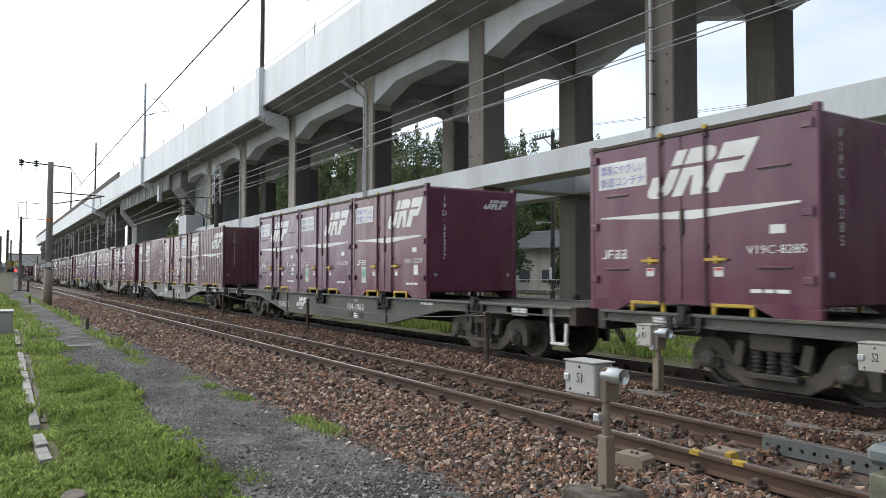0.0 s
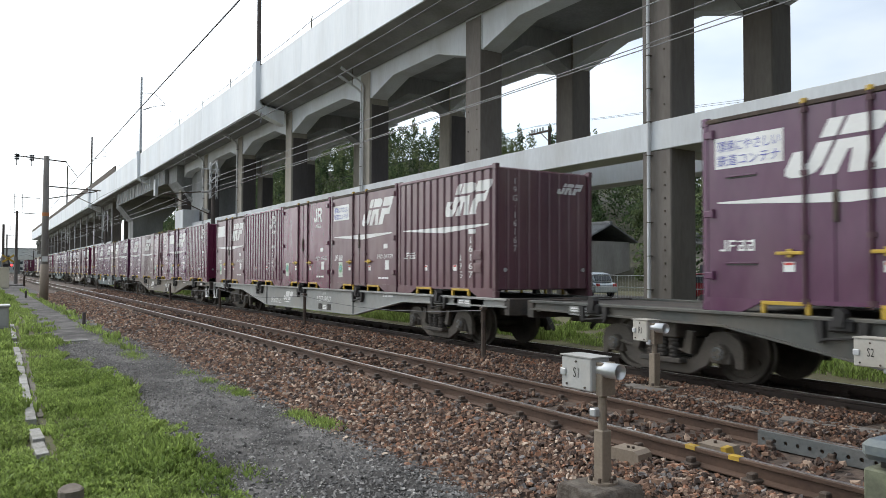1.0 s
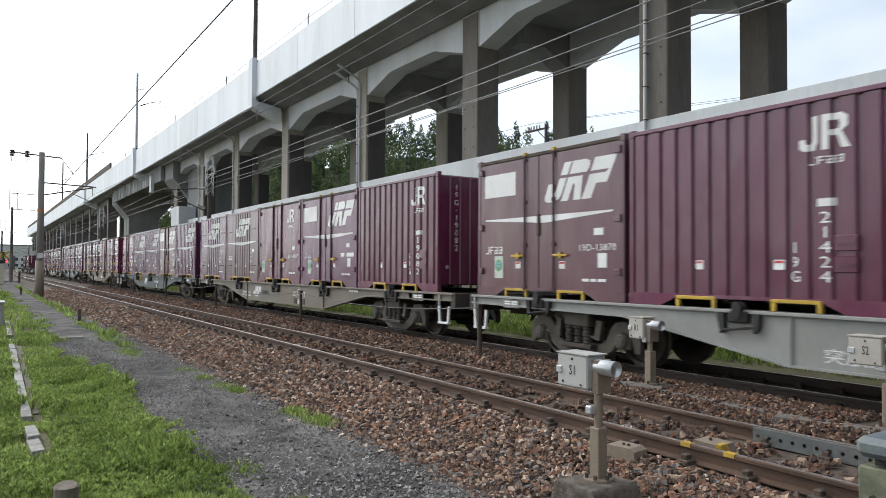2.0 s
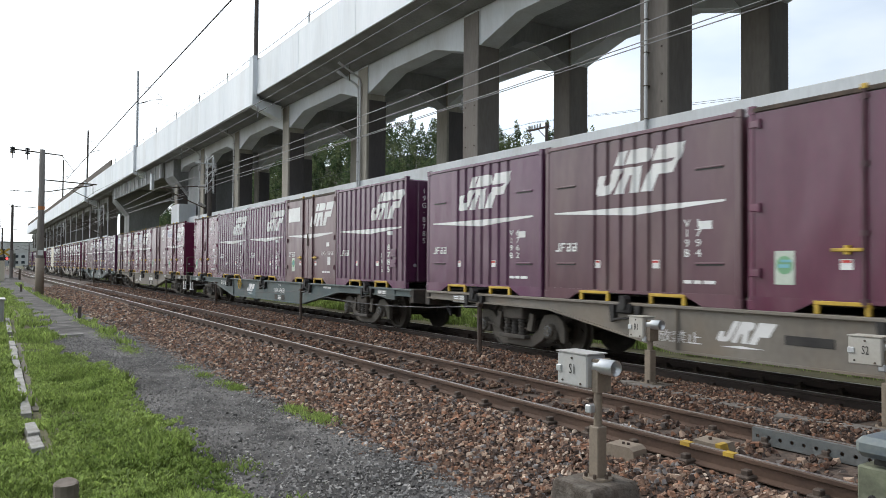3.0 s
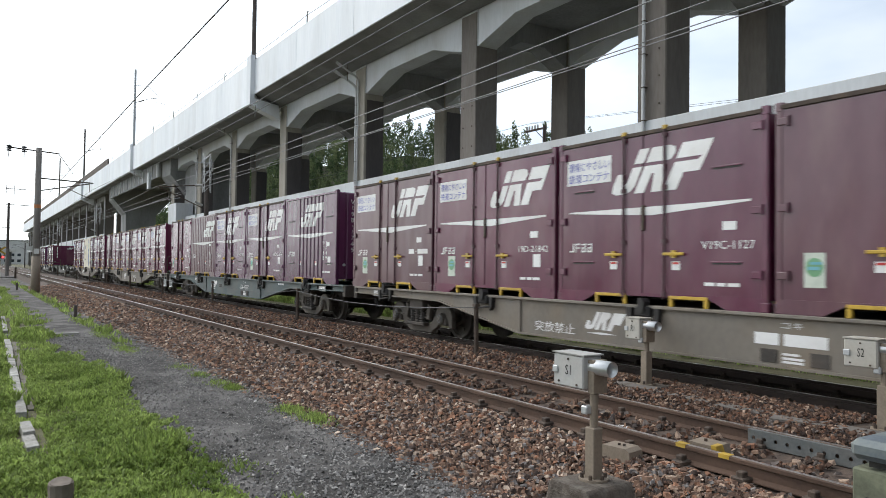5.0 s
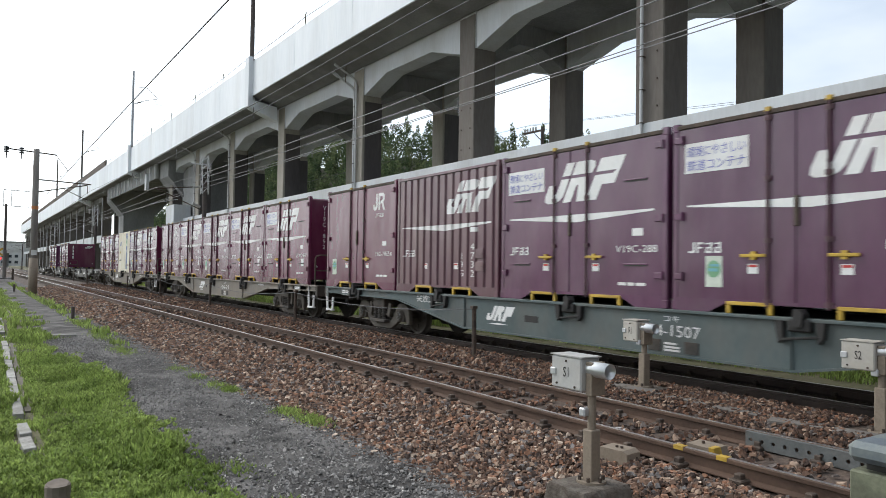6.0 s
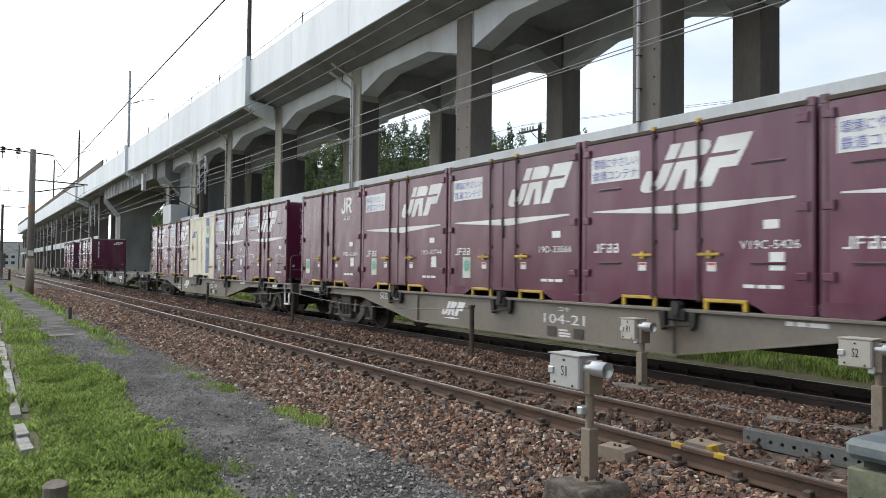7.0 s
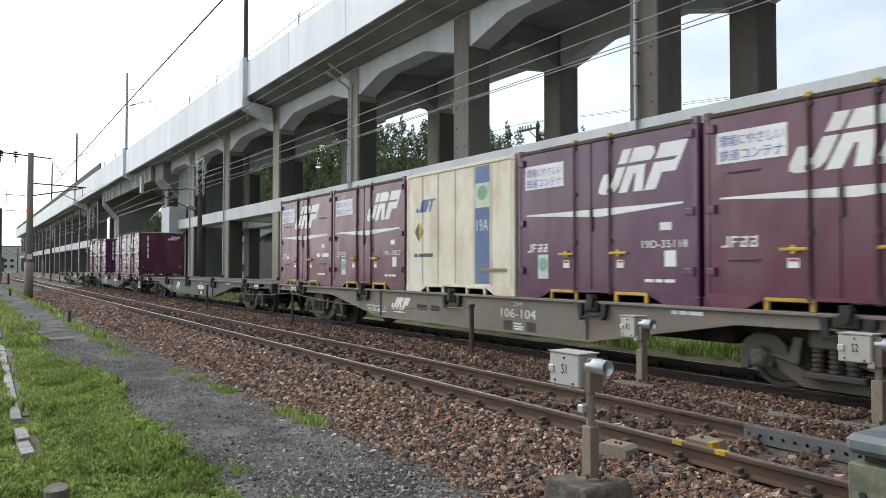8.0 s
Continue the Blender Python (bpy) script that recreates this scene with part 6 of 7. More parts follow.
# ---- grass and weeds ----
def blades(name, spots, label, lean=0.5, broad=1.0):
    """Leaf blades joined into one mesh. spots: rows of x, y, z, height."""
    rng = np.random.default_rng(11)
    k = len(spots)
    a = rng.uniform(0, 2 * np.pi, k)
    h, w = spots[:, 3], broad * rng.uniform(0.05, 0.11, k) * spots[:, 3] + 0.002
    tilt = rng.uniform(0.0, lean, k) * h
    b = a + rng.uniform(-0.8, 0.8, k) + np.pi / 2
    base = spots[:, :3]
    side = np.stack([np.cos(a) * w, np.sin(a) * w, np.zeros(k)], 1)
    bend = np.stack([np.cos(b) * tilt, np.sin(b) * tilt, h], 1)
    mid = base + bend * np.array([0.35, 0.35, 0.6])
    v = np.stack([base - side * 0.5, base + side * 0.5, mid + side, base + bend, mid - side], 1)
    f = (np.array([0, 1, 2, 3, 4])[None] + (np.arange(k) * 5)[:, None])
    me = bpy.data.meshes.new(name)
    me.vertices.add(k * 5)
    me.vertices.foreach_set("co", v.ravel())
    me.loops.add(k * 5)
    me.loops.foreach_set("vertex_index", f.ravel())
    me.polygons.add(k)
    me.polygons.foreach_set("loop_start", np.arange(0, k * 5, 5))
    me.update(calc_edges=True)
    me.polygons.foreach_set("use_smooth", [False] * k)
    me.materials.append(M["grass"])
    return tagged(new(name, me), label, "grass", "", "stuff")


def ground_z(y):
    return np.interp(y, [-12, -9.5, -7.0, -5.5], [-0.30, -0.31, -0.33, -0.42])


def grow_grass():
    rng = np.random.default_rng(21)
    rows = []

    def patch(x0, x1, y0, y1, per, h0, h1, edge=0.35, clump=1.0, z=None):
        n = int((x1 - x0) * (y1 - y0) * per)
        x, y = rng.uniform(x0, x1, n), rng.uniform(y0, y1, n)
        ed = np.array([noise.noise(Vector((p * 1.1, 3.3, 0))) + 0.5 * noise.noise(Vector((p * 3.7, 8.3, 0))) for p in x]) * edge
        thick = np.array([noise.noise(Vector((p * 1.6, q * 1.6, 5.0))) for p, q in zip(x, y)])
        tall = np.array([noise.noise(Vector((p * 0.9, q * 0.9, 9.0))) for p, q in zip(x, y)])
        keep = (y < y1 - edge + ed) & (rng.uniform(-0.75, 0.75, n) * clump < thick + 0.25)
        keep &= (np.abs(y - kerb_y(x) - 0.05) > 0.115) | (x > -7.6) | (x < -27) | ((x > -9.6) & (x < -9.05)) | (rng.uniform(0, 1, n) < 0.06)
        hh = rng.uniform(h0, h1, n) * (1.1 + 2.3 * tall).clip(0.35)
        rows.append(np.stack([x, y, (ground_z(y) if z is None else np.full(n, z)) - 0.01, hh], 1)[keep])

    patch(-7.5, -2.5, -10.5, -7.18, 5600, 0.03, 0.10, 0.25, 0.9)
    patch(-2.5, 8.0, -10.5, -7.25, 2600, 0.035, 0.11, 0.3, 0.9)
    patch(-14.0, 8.0, -14.0, -10.45, 1300, 0.05, 0.12, 0.05, 0.95)
    patch(-14, -7.5, -10.5, -7.1, 3400, 0.035, 0.11, 0.42, 0.9)
    patch(-22, -14, -11.0, -7.45, 1300, 0.05, 0.13, 0.3, 1.1)
    patch(-45, -22, -12.5, -7.6, 260, 0.05, 0.14, 0.5, 1.5)
    patch(-75, -45, -13, -7.3, 70, 0.1, 0.2, 0.6, 1.5)
    patch(-60, -19, -7.95, -7.0, 420, 0.04, 0.10, 0.5, 2.0)
    # weeds along the ballast's foot
    patch(-70, -17, -6.55, -5.95, 200, 0.05, 0.15, 0.3, 2.2, z=-0.32)
    tufts = []
    for cx, cy, r, n in ((-10.45, -6.05, 0.13, 900), (-10.9, -6.12, 0.25, 260), (-8.5, -5.92, 0.2, 420), (-7.9, -5.85, 0.2, 520), (-11.9, -6.15, 0.25, 260), (-12.9, -6.2, 0.3, 200), (-16.2, -6.55, 0.7, 900), (-19.5, -6.5, 0.9, 800), (-24.5, -6.45, 1.2, 900), (-5.2, -7.15, 0.2, 160), (-6.4, -7.2, 0.3, 200)):
        x, y = rng.normal(cx, r, n), rng.normal(cy, min(0.12, r * 0.5), n)
        far = np.exp(-((x - cx) ** 2 + 3 * (y - cy) ** 2) / (2 * r * r))
        tufts.append(np.stack([x, y, np.interp(y, [-6.3, -5.7], [-0.33, -0.30]), rng.uniform(0.015, 0.05, n) + 0.07 * far * rng.uniform(0, 1, n)], 1))
    blades("weed_tufts", np.concatenate(tufts), "fine green weed tufts at the foot of the ballast", 1.0, 0.8)
    n = 30000
    x, y = rng.uniform(-15, 3.0, n), rng.uniform(-10.2, -7.42, n)
    weeds = []
    for cx, cy in zip(x, y):
        if abs(cy - kerb_y(cx) - 0.05) < 0.115 and cx < -7.6:
            continue
        if noise.noise(Vector((cx * 1.3, cy * 1.3, 40))) > -0.12:
            k = 6
            weeds.append(np.stack([rng.normal(cx, 0.012, k), rng.normal(cy, 0.012, k), np.full(k, float(ground_z(cy)) + rng.uniform(0.02, 0.13) * max(0.2, 1.0 + 2.3 * noise.noise(Vector((cx * 0.9, cy * 0.9, 9.0))))), rng.uniform(0.018, 0.042, k)], 1))
    blades("broadleaf_weeds", np.concatenate(weeds), "bright broad-leaved weeds among the grass", 1.2, 3.0)
    blades("grass", np.concatenate(rows), "fresh green grass and low weeds beside the path", 0.7, 1.5)
    rows.clear()
    patch(-40, 6, 3.2, 8.0, 520, 0.06, 0.18, 0.4, 1.0, z=-0.30)
    patch(-110, -40, 3.0, 8.0, 70, 0.1, 0.35, 0.4, 1.0, z=-0.30)
    blades("verge_grass", np.concatenate(rows), "long green grass between the freight track and the viaduct", 0.6, 1.3)


grow_grass()


# ---- the path's far end: poles, level crossing, distance ----
def concrete_pole():
    p = thing("concrete_pole", "weathered concrete line pole with a steel crossarm", "pole", pose(-48.0, -6.17, -0.3, 0, 0.6, 0))
    part("shaft", tube(bmesh.new(), (0, 0, -0.5), (0, 0, 8.4), 0.21, 0.15, seg=14), "pole", p, smooth=True)
    part("foot_sleeve", tube(bmesh.new(), (0, 0, -0.4), (0, 0, 2.1), 0.245, 0.235, seg=14), "brown_post", p, "dark brown sleeve round the foot", smooth=True)
    part("band", tube(bmesh.new(), (0, 0, 4.9), (0, 0, 5.1), 0.185, seg=14), "sign_orange", p, "faded orange band")
    part("number_plate", box(bmesh.new(), 0.19, 0.20, -0.14, 0.14, 2.25, 2.55), "white", p, "blank white plate")
    arm = part("crossarm", curved(bmesh.new(), [(0, -1.55, 8.3), (0, 1.05, 8.15)], 0.04), "iron", p)
    for y in (-1.5, -0.75):
        bm = bmesh.new()
        for k in range(3):
            tube(bm, (0, y, 8.40 - k * 0.12), (0, y, 8.32 - k * 0.12), 0.13, seg=10)
        tube(bm, (0, y, 8.45), (0, y, 7.75), 0.025, seg=6)
        part("insulator", bm, "lens", arm, "dark insulator discs")
    part("arm", curved(bmesh.new(), [(0, 0, 6.65), (0, 2.9, 6.55)], 0.04), "iron", p)
    part("arm", curved(bmesh.new(), [(0, 0, 5.9), (0, 2.7, 6.5)], 0.035), "iron", p)
    part("steady_arm", curved(bmesh.new(), [(0, 1.3, 6.25), (0, 2.5, 5.7), (0, 2.75, 5.62)], 0.022), "iron", p)
    part("hanger", curved(bmesh.new(), [(0, 1.0, 8.15), (0, 1.66, 7.26)], 0.02), "iron", p)
    part("dropper", curved(bmesh.new(), [(0, 2.7, 6.5), (0, 2.71, 6.0)], 0.02), "iron", p)
    return p


M["sign_orange"] = surface("sign_orange", (0.45, 0.16, 0.05), (0.55, 0.22, 0.08), 0.6, bump=0)
concrete_pole()


def far_pole(x, y, top, arms):
    p = thing("line_pole", "distant line pole with thin cross wires", "pole", pose(x, y, -0.3), "distant poles")
    part("shaft", tube(bmesh.new(), (0, 0, -0.5), (0, 0, top), 0.17, 0.12, seg=10), "pole_dark", p)
    part("lower_shaft", tube(bmesh.new(), (0, 0, -0.4), (0, 0, 3.2), 0.20, 0.19, seg=10), "pole", p)
    for k in range(arms):
        part("crossarm", curved(bmesh.new(), [(0, -0.3, top - 0.2 + k * 1.8), (0, 2.3, top - 0.25 + k * 1.8)], 0.04), "iron", p)
    if arms:
        part("head_frame", curved(bmesh.new(), [(0, -0.28, top - 0.2), (0, -0.28, top + 2.0), (0, 0.5, top + 2.0), (0, 0.5, top - 0.2)], 0.03), "iron", p)


far_pole(-95.0, -6.0, 8.4, 2)
far_pole(-92.0, -8.0, 6.0, 0)
far_pole(-94.0, -7.3, 6.8, 0)
far_pole(-150.0, -5.6, 8.0, 1)
far_pole(-160.0, 3.4, 7.0, 0)


def level_crossing():
    for y in (-3.46, 0.0):
        d = thing("crossing_deck", "pale concrete crossing deck between the rails", "crossing deck", pose(-95, y, 0), "crossing decks", "structure")
        for k in range(6):
            part("panel", stored("deck_panel", lambda: box(bmesh.new(), -0.58, 0.58, -0.46, 0.46, -0.10, 0.0, 0.01), "kerb_stone"), "kerb_stone", d, at=pose(-3 + k * 1.2, 0, 0))
    solid("crossing_road", box(bmesh.new(), -3.6, 3.6, -14, -5.2, -0.34, -0.20, 0.01), "path", "narrow grey road leading up to the level crossing", "road", kind="structure", m=pose(-95, 0, 0))
    s = thing("crossing_signal", "level-crossing signal with a yellow and black cross", "crossing signal", pose(-84.0, -7.05, -0.3))
    part("post", tube(bmesh.new(), (0, 0, -0.2), (0, 0, 3.1), 0.06, seg=10), "pole_dark", s)
    for a in (35, -35):
        part("cross_arm", box(bmesh.new(), 0.06, 0.09, -0.62, 0.62, -0.09, 0.09), "yellow", s, "yellow and black arm", at=pose(0, 0, 2.85, a))
    for y in (-0.3, 0.3):
        lamp = part("lamp", tube(bmesh.new(), (0.02, y, 2.2), (0.16, y, 2.2), 0.14, seg=14), "black", s)
    part("lit_lens", tube(bmesh.new(), (0.16, 0.3, 2.2), (0.175, 0.3, 2.2), 0.11, seg=14), "red_lamp", s, "glowing red lamp")
    part("hood", box(bmesh.new(), -0.05, 0.05, -0.4, 0.4, 2.05, 2.35), "black", s)
    c = thing("equipment_cabinet", "pale beige equipment cabinet beside the level crossing", "cabinet", pose(-80.0, -7.75, -0.3))
    part("body", box(bmesh.new(), -0.5, 0.5, -0.7, 0.7, 0.05, 1.9, 0.02), "plaster", c)
    part("lid", box(bmesh.new(), -0.55, 0.55, -0.75, 0.75, 1.9, 1.98, 0.02), "plaster", c)
    part("door", box(bmesh.new(), 0.5, 0.515, -0.6, 0.6, 0.15, 1.8, 0.004), "plaster", c)
    for y, x in ((-5.4, -89.5), (2.2, -99.0), (2.2, -91.5)):
        b = thing("crossing_bollard", "dark steel bollard at the level crossing", "bollard", pose(x, y, -0.3), "bollards")
        part("post", tube(bmesh.new(), (0, 0, -0.2), (0, 0, 1.1), 0.11, 0.10, seg=10), "iron", b)
        part("cap", tube(bmesh.new(), (0, 0, 1.1), (0, 0, 1.18), 0.13, 0.05, seg=10), "iron", b)


def lamp_material():
    m = bpy.data.materials.new("red_lamp")
    m.use_nodes = True
    b = m.node_tree.nodes["Principled BSDF"]
    b.inputs["Base Color"].default_value = (0.6, 0.02, 0.02, 1)
    b.inputs["Emission Color"].default_value = (1, 0.05, 0.05, 1)
    b.inputs["Emission Strength"].default_value = 4.0
    return m


M["red_lamp"] = lamp_material()
level_crossing()


def distance():
    o = thing("road_bridge", "pale distant road bridge curving across the line", "bridge", pose(-310, 0, 0))
    for k in range(12):
        a, b = -26 + k * 4.0, -22 + k * 4.0
        za, zb = 3.4 + 0.0022 * (a + 26) ** 2 * 0.9, 3.4 + 0.0022 * (b + 26) ** 2 * 0.9
        part("span", prism(bmesh.new(), [(a, za), (b, zb), (b, zb + 1.3), (a, za + 1.3)], "x", -4, 4), "plaster_white", o)
        if k % 3 == 1:
            part("bridge_pier", box(bmesh.new(), -1.5, 1.5, a - 0.6, a + 0.6, -0.5, za + 0.1), "concrete", o)
    rnd = random.Random(8)
    for i in range(9):
        w, h = rnd.uniform(10, 22), rnd.uniform(5, 13)
        t = thing("far_building", "hazy grey building block in the far distance", "building", pose(-430 - rnd.uniform(0, 60), -70 + i * 13, 0), "far buildings")
        part("wall", box(bmesh.new(), -8, 8, -w / 2, w / 2, -0.5, h), "plaster_grey" if i % 2 else "plaster_white", t)
        part("roof", box(bmesh.new(), -8.3, 8.3, -w / 2 - 0.3, w / 2 + 0.3, h, h + 0.5), "roof_tile", t)
        for k in range(int(w / 3)):
            for s in range(int(h / 3.2)):
                part("window", stored("far_window", lambda: box(bmesh.new(), 8.0, 8.05, -0.8, 0.8, -0.7, 0.7), "window_glass"), "window_glass", t, at=pose(0, -w / 2 + 1.7 + k * 3, 1.8 + s * 3.1))


distance()


# ---- behind the viaduct: hillside, woods, houses and a block of flats ----
def hill_height(x, y):
    crest = np.interp(x, [-420, -200, -140, -88, -60, -35, 40], [24, 30, 26.5, 14.2, 8.6, 5.6, 4.0])
    return -0.2 + crest * np.clip((y - 34) / 34.0, 0, 1) ** 0.9


def hillside():
    xs, ys = np.arange(-420, 81, 10.0), np.array([31, 34, 38, 42, 46, 50, 55, 60, 66, 72, 84, 110, 160], float)
    verts = [(x, y, float(hill_height(x, y)) + 0.7 * noise.noise(Vector((x * 0.05, y * 0.08, 2)))) for x in xs for y in ys]
    k = len(ys)
    faces = [(i * k + j, i * k + k + j, i * k + k + j + 1, i * k + j + 1) for i in range(len(xs) - 1) for j in range(k - 1)]
    me = bpy.data.meshes.new("hillside")
    me.from_pydata(verts, [], faces)
    me.materials.append(M["undergrowth"])
    tagged(new("hillside", me), "wooded hillside rising behind the houses", "", "", "structure")


hillside()


def leaf_cloud(clumps, size, rng, per):
    """Small leaf cards scattered in clumps. clumps: rows of x, y, z, rx, rz."""
    k = len(clumps) * per
    c = np.repeat(clumps, per, 0)
    d = rng.normal(0, 1, (k, 3))
    d /= np.linalg.norm(d, axis=1)[:, None]
    d *= rng.uniform(0.35, 1.0, (k, 1)) ** 0.6
    ctr = c[:, :3] + d * np.stack([c[:, 3], c[:, 3], c[:, 4]], 1)
    u = rng.normal(0, 1, (k, 3))
    u /= np.linalg.norm(u, axis=1)[:, None]
    w = np.cross(u, rng.normal(0, 1, (k, 3)))
    w /= np.linalg.norm(w, axis=1)[:, None]
    s = size * rng.uniform(0.6, 1.4, (k, 1))
    return np.stack([ctr - u * s, ctr + w * s * 0.45, ctr + u * s, ctr - w * s * 0.45], 1)


def quads_object(name, v, material):
    k = len(v)
    me = bpy.data.meshes.new(name)
    me.vertices.add(k * 4)
    me.vertices.foreach_set("co", v.ravel())
    me.loops.add(k * 4)
    me.loops.foreach_set("vertex_index", np.arange(k * 4))
    me.polygons.add(k)
    me.polygons.foreach_set("loop_start", np.arange(0, k * 4, 4))
    me.update(calc_edges=True)
    me.polygons.foreach_set("use_smooth", [False] * k)
    me.materials.append(M[material])
    return new(name, me)


def woods():
    rng = np.random.default_rng(5)
    dark, light = [], []
    for i in range(1150):
        x, y = rng.uniform(-300, 10), rng.uniform(36, 74)
        if -62 < x < -42 and y < 46:
            continue
        g, h = float(hill_height(x, y)), rng.uniform(5.5, 9.5) * (0.75 if x > -70 else 1.0)
        r = rng.uniform(1.5, 2.8)
        dst = light if rng.uniform() < 0.3 else dark
        for k in range(7):
            a = rng.uniform(0, 6.28)
            q = rng.uniform(0.0, 1.0)
            dst.append((x + math.cos(a) * r * 0.6 * (1 - q), y + math.sin(a) * r * 0.6 * (1 - q), g + h * (0.25 + 0.72 * q), r * (0.85 - 0.5 * q), r * (0.8 - 0.3 * q)))
        if rng.uniform() < 0.4:      # feathery bamboo tips
            light.append((x + rng.normal(0, 0.6), y, g + h + 0.9, 0.35, 1.3))
            light.append((x + rng.normal(0, 0.9), y, g + h + 0.5, 0.4, 1.2))
    tagged(quads_object("woods", leaf_cloud(np.array(dark), 0.25, rng, 50), "leaf"), "dark green leafy woods on the hillside", "woods", "", "stuff")
    tagged(quads_object("bamboo_woods", leaf_cloud(np.array(light), 0.22, rng, 46), "leaf_light"), "pale green bamboo among the hillside woods", "woods", "", "stuff")


woods()


def tree(x, y, h, r, seed, material="leaf"):
    rng = np.random.default_rng(seed)
    g = float(hill_height(x, y)) if y > 31 else -0.15
    t = thing("tree", "leafy green tree behind the viaduct", "tree", pose(x, y, g - 0.2), "trees behind the viaduct")
    bm = tube(bmesh.new(), (0, 0, 0), (0.1, 0, h * 0.55), 0.05 * r + 0.08, 0.05, seg=8)
    cl = []
    for k in range(9):
        a, q = rng.uniform(0, 6.28), rng.uniform(0.3, 1.0)
        p = Vector((math.cos(a) * r * 0.75 * (1.15 - q), math.sin(a) * r * 0.75 * (1.15 - q), h * (0.3 + 0.65 * q)))
        tube(bm, (0.05, 0, h * 0.25 + 0.25 * h * q * 0.6), p, 0.05, 0.015, seg=5)
        cl.append((p.x, p.y, p.z, r * rng.uniform(0.35, 0.55), r * rng.uniform(0.3, 0.5)))
    part("trunk", bm, "bark", t)
    ob = quads_object("crown", leaf_cloud(np.array(cl), 0.16, rng, 130), material)
    ob.parent = t
    return t


for i, (x, y, h, r) in enumerate(((-43, 30, 4.2, 1.8), (-52, 31, 5.0, 2.0), (-37, 33, 3.4, 1.5), (-46, 32, 3.0, 1.5), (-31, 34, 4.5, 1.8), (-33, 37, 5.2, 2.2), (-26, 40, 5.5, 2.2), (-60, 33, 6.0, 2.3), (-70, 32, 6.5, 2.4), (-82, 30, 6.0, 2.3))):
    tree(x, y, h, r, 40 + i, "leaf_light" if i % 3 == 2 else "leaf")


def tiled_house(x, y, turn, w, d, eave, ridge):
    h = thing("house", "small old plastered house with a grey tiled roof", "house", pose(x, y, -0.1, 0, 0, turn), "houses behind the viaduct")
    part("wall", box(bmesh.new(), -w / 2, w / 2, -d / 2, d / 2, -0.3, eave), "plaster_old", h)
    roof = part("roof", prism(bmesh.new(), [(-d / 2 - 0.6, eave - 0.1), (0, ridge - 0.12), (d / 2 + 0.6, eave - 0.1), (d / 2 + 0.6, eave + 0.05), (0, ridge), (-d / 2 - 0.6, eave + 0.05)], "x", -w / 2 - 0.5, w / 2 + 0.5), "roof_tile", h, "grey tiled roof")
    n = int((w + 1) / 0.33)
    run, rise = d / 2 + 0.6, ridge - eave - 0.05
    for k in range(n):
        px = -w / 2 - 0.4 + k * (w + 0.8) / (n - 1)
        part("tile_row", stored(f"tile_row:{w}:{d}", lambda: tube(bmesh.new(), (0, -run, eave + 0.07), (0, 0, ridge + 0.02), 0.05, seg=6), "roof_tile"), "roof_tile", roof, at=pose(px, 0, 0))
    part("ridge_tile", box(bmesh.new(), -w / 2 - 0.5, w / 2 + 0.5, -0.16, 0.16, ridge - 0.04, ridge + 0.2, 0.03), "roof_tile", roof)
    for k in range(3):
        win = part("window", box(bmesh.new(), -0.75, 0.75, -d / 2 - 0.05, -d / 2 + 0.02, 1.0, 2.2, 0.01), "wagon_grey", h, at=pose(-w / 2 + 1.8 + k * (w - 3.6) / 2, 0, 0))
        for s in (-0.36, 0.36):
            part("pane", box(bmesh.new(), s - 0.33, s + 0.33, -d / 2 - 0.07, -d / 2 - 0.05, 1.07, 2.13), "window_glass", win)


tiled_house(-52, 38, 3, 10.0, 6.0, 4.3, 5.9)
tiled_house(-39, 45, -12, 8.0, 5.5, 4.0, 5.4)
tiled_house(-78, 36, 5, 9.0, 6.0, 4.3, 5.8)
tiled_house(-110, 30, 0, 10.0, 7.0, 5.4, 7.4)


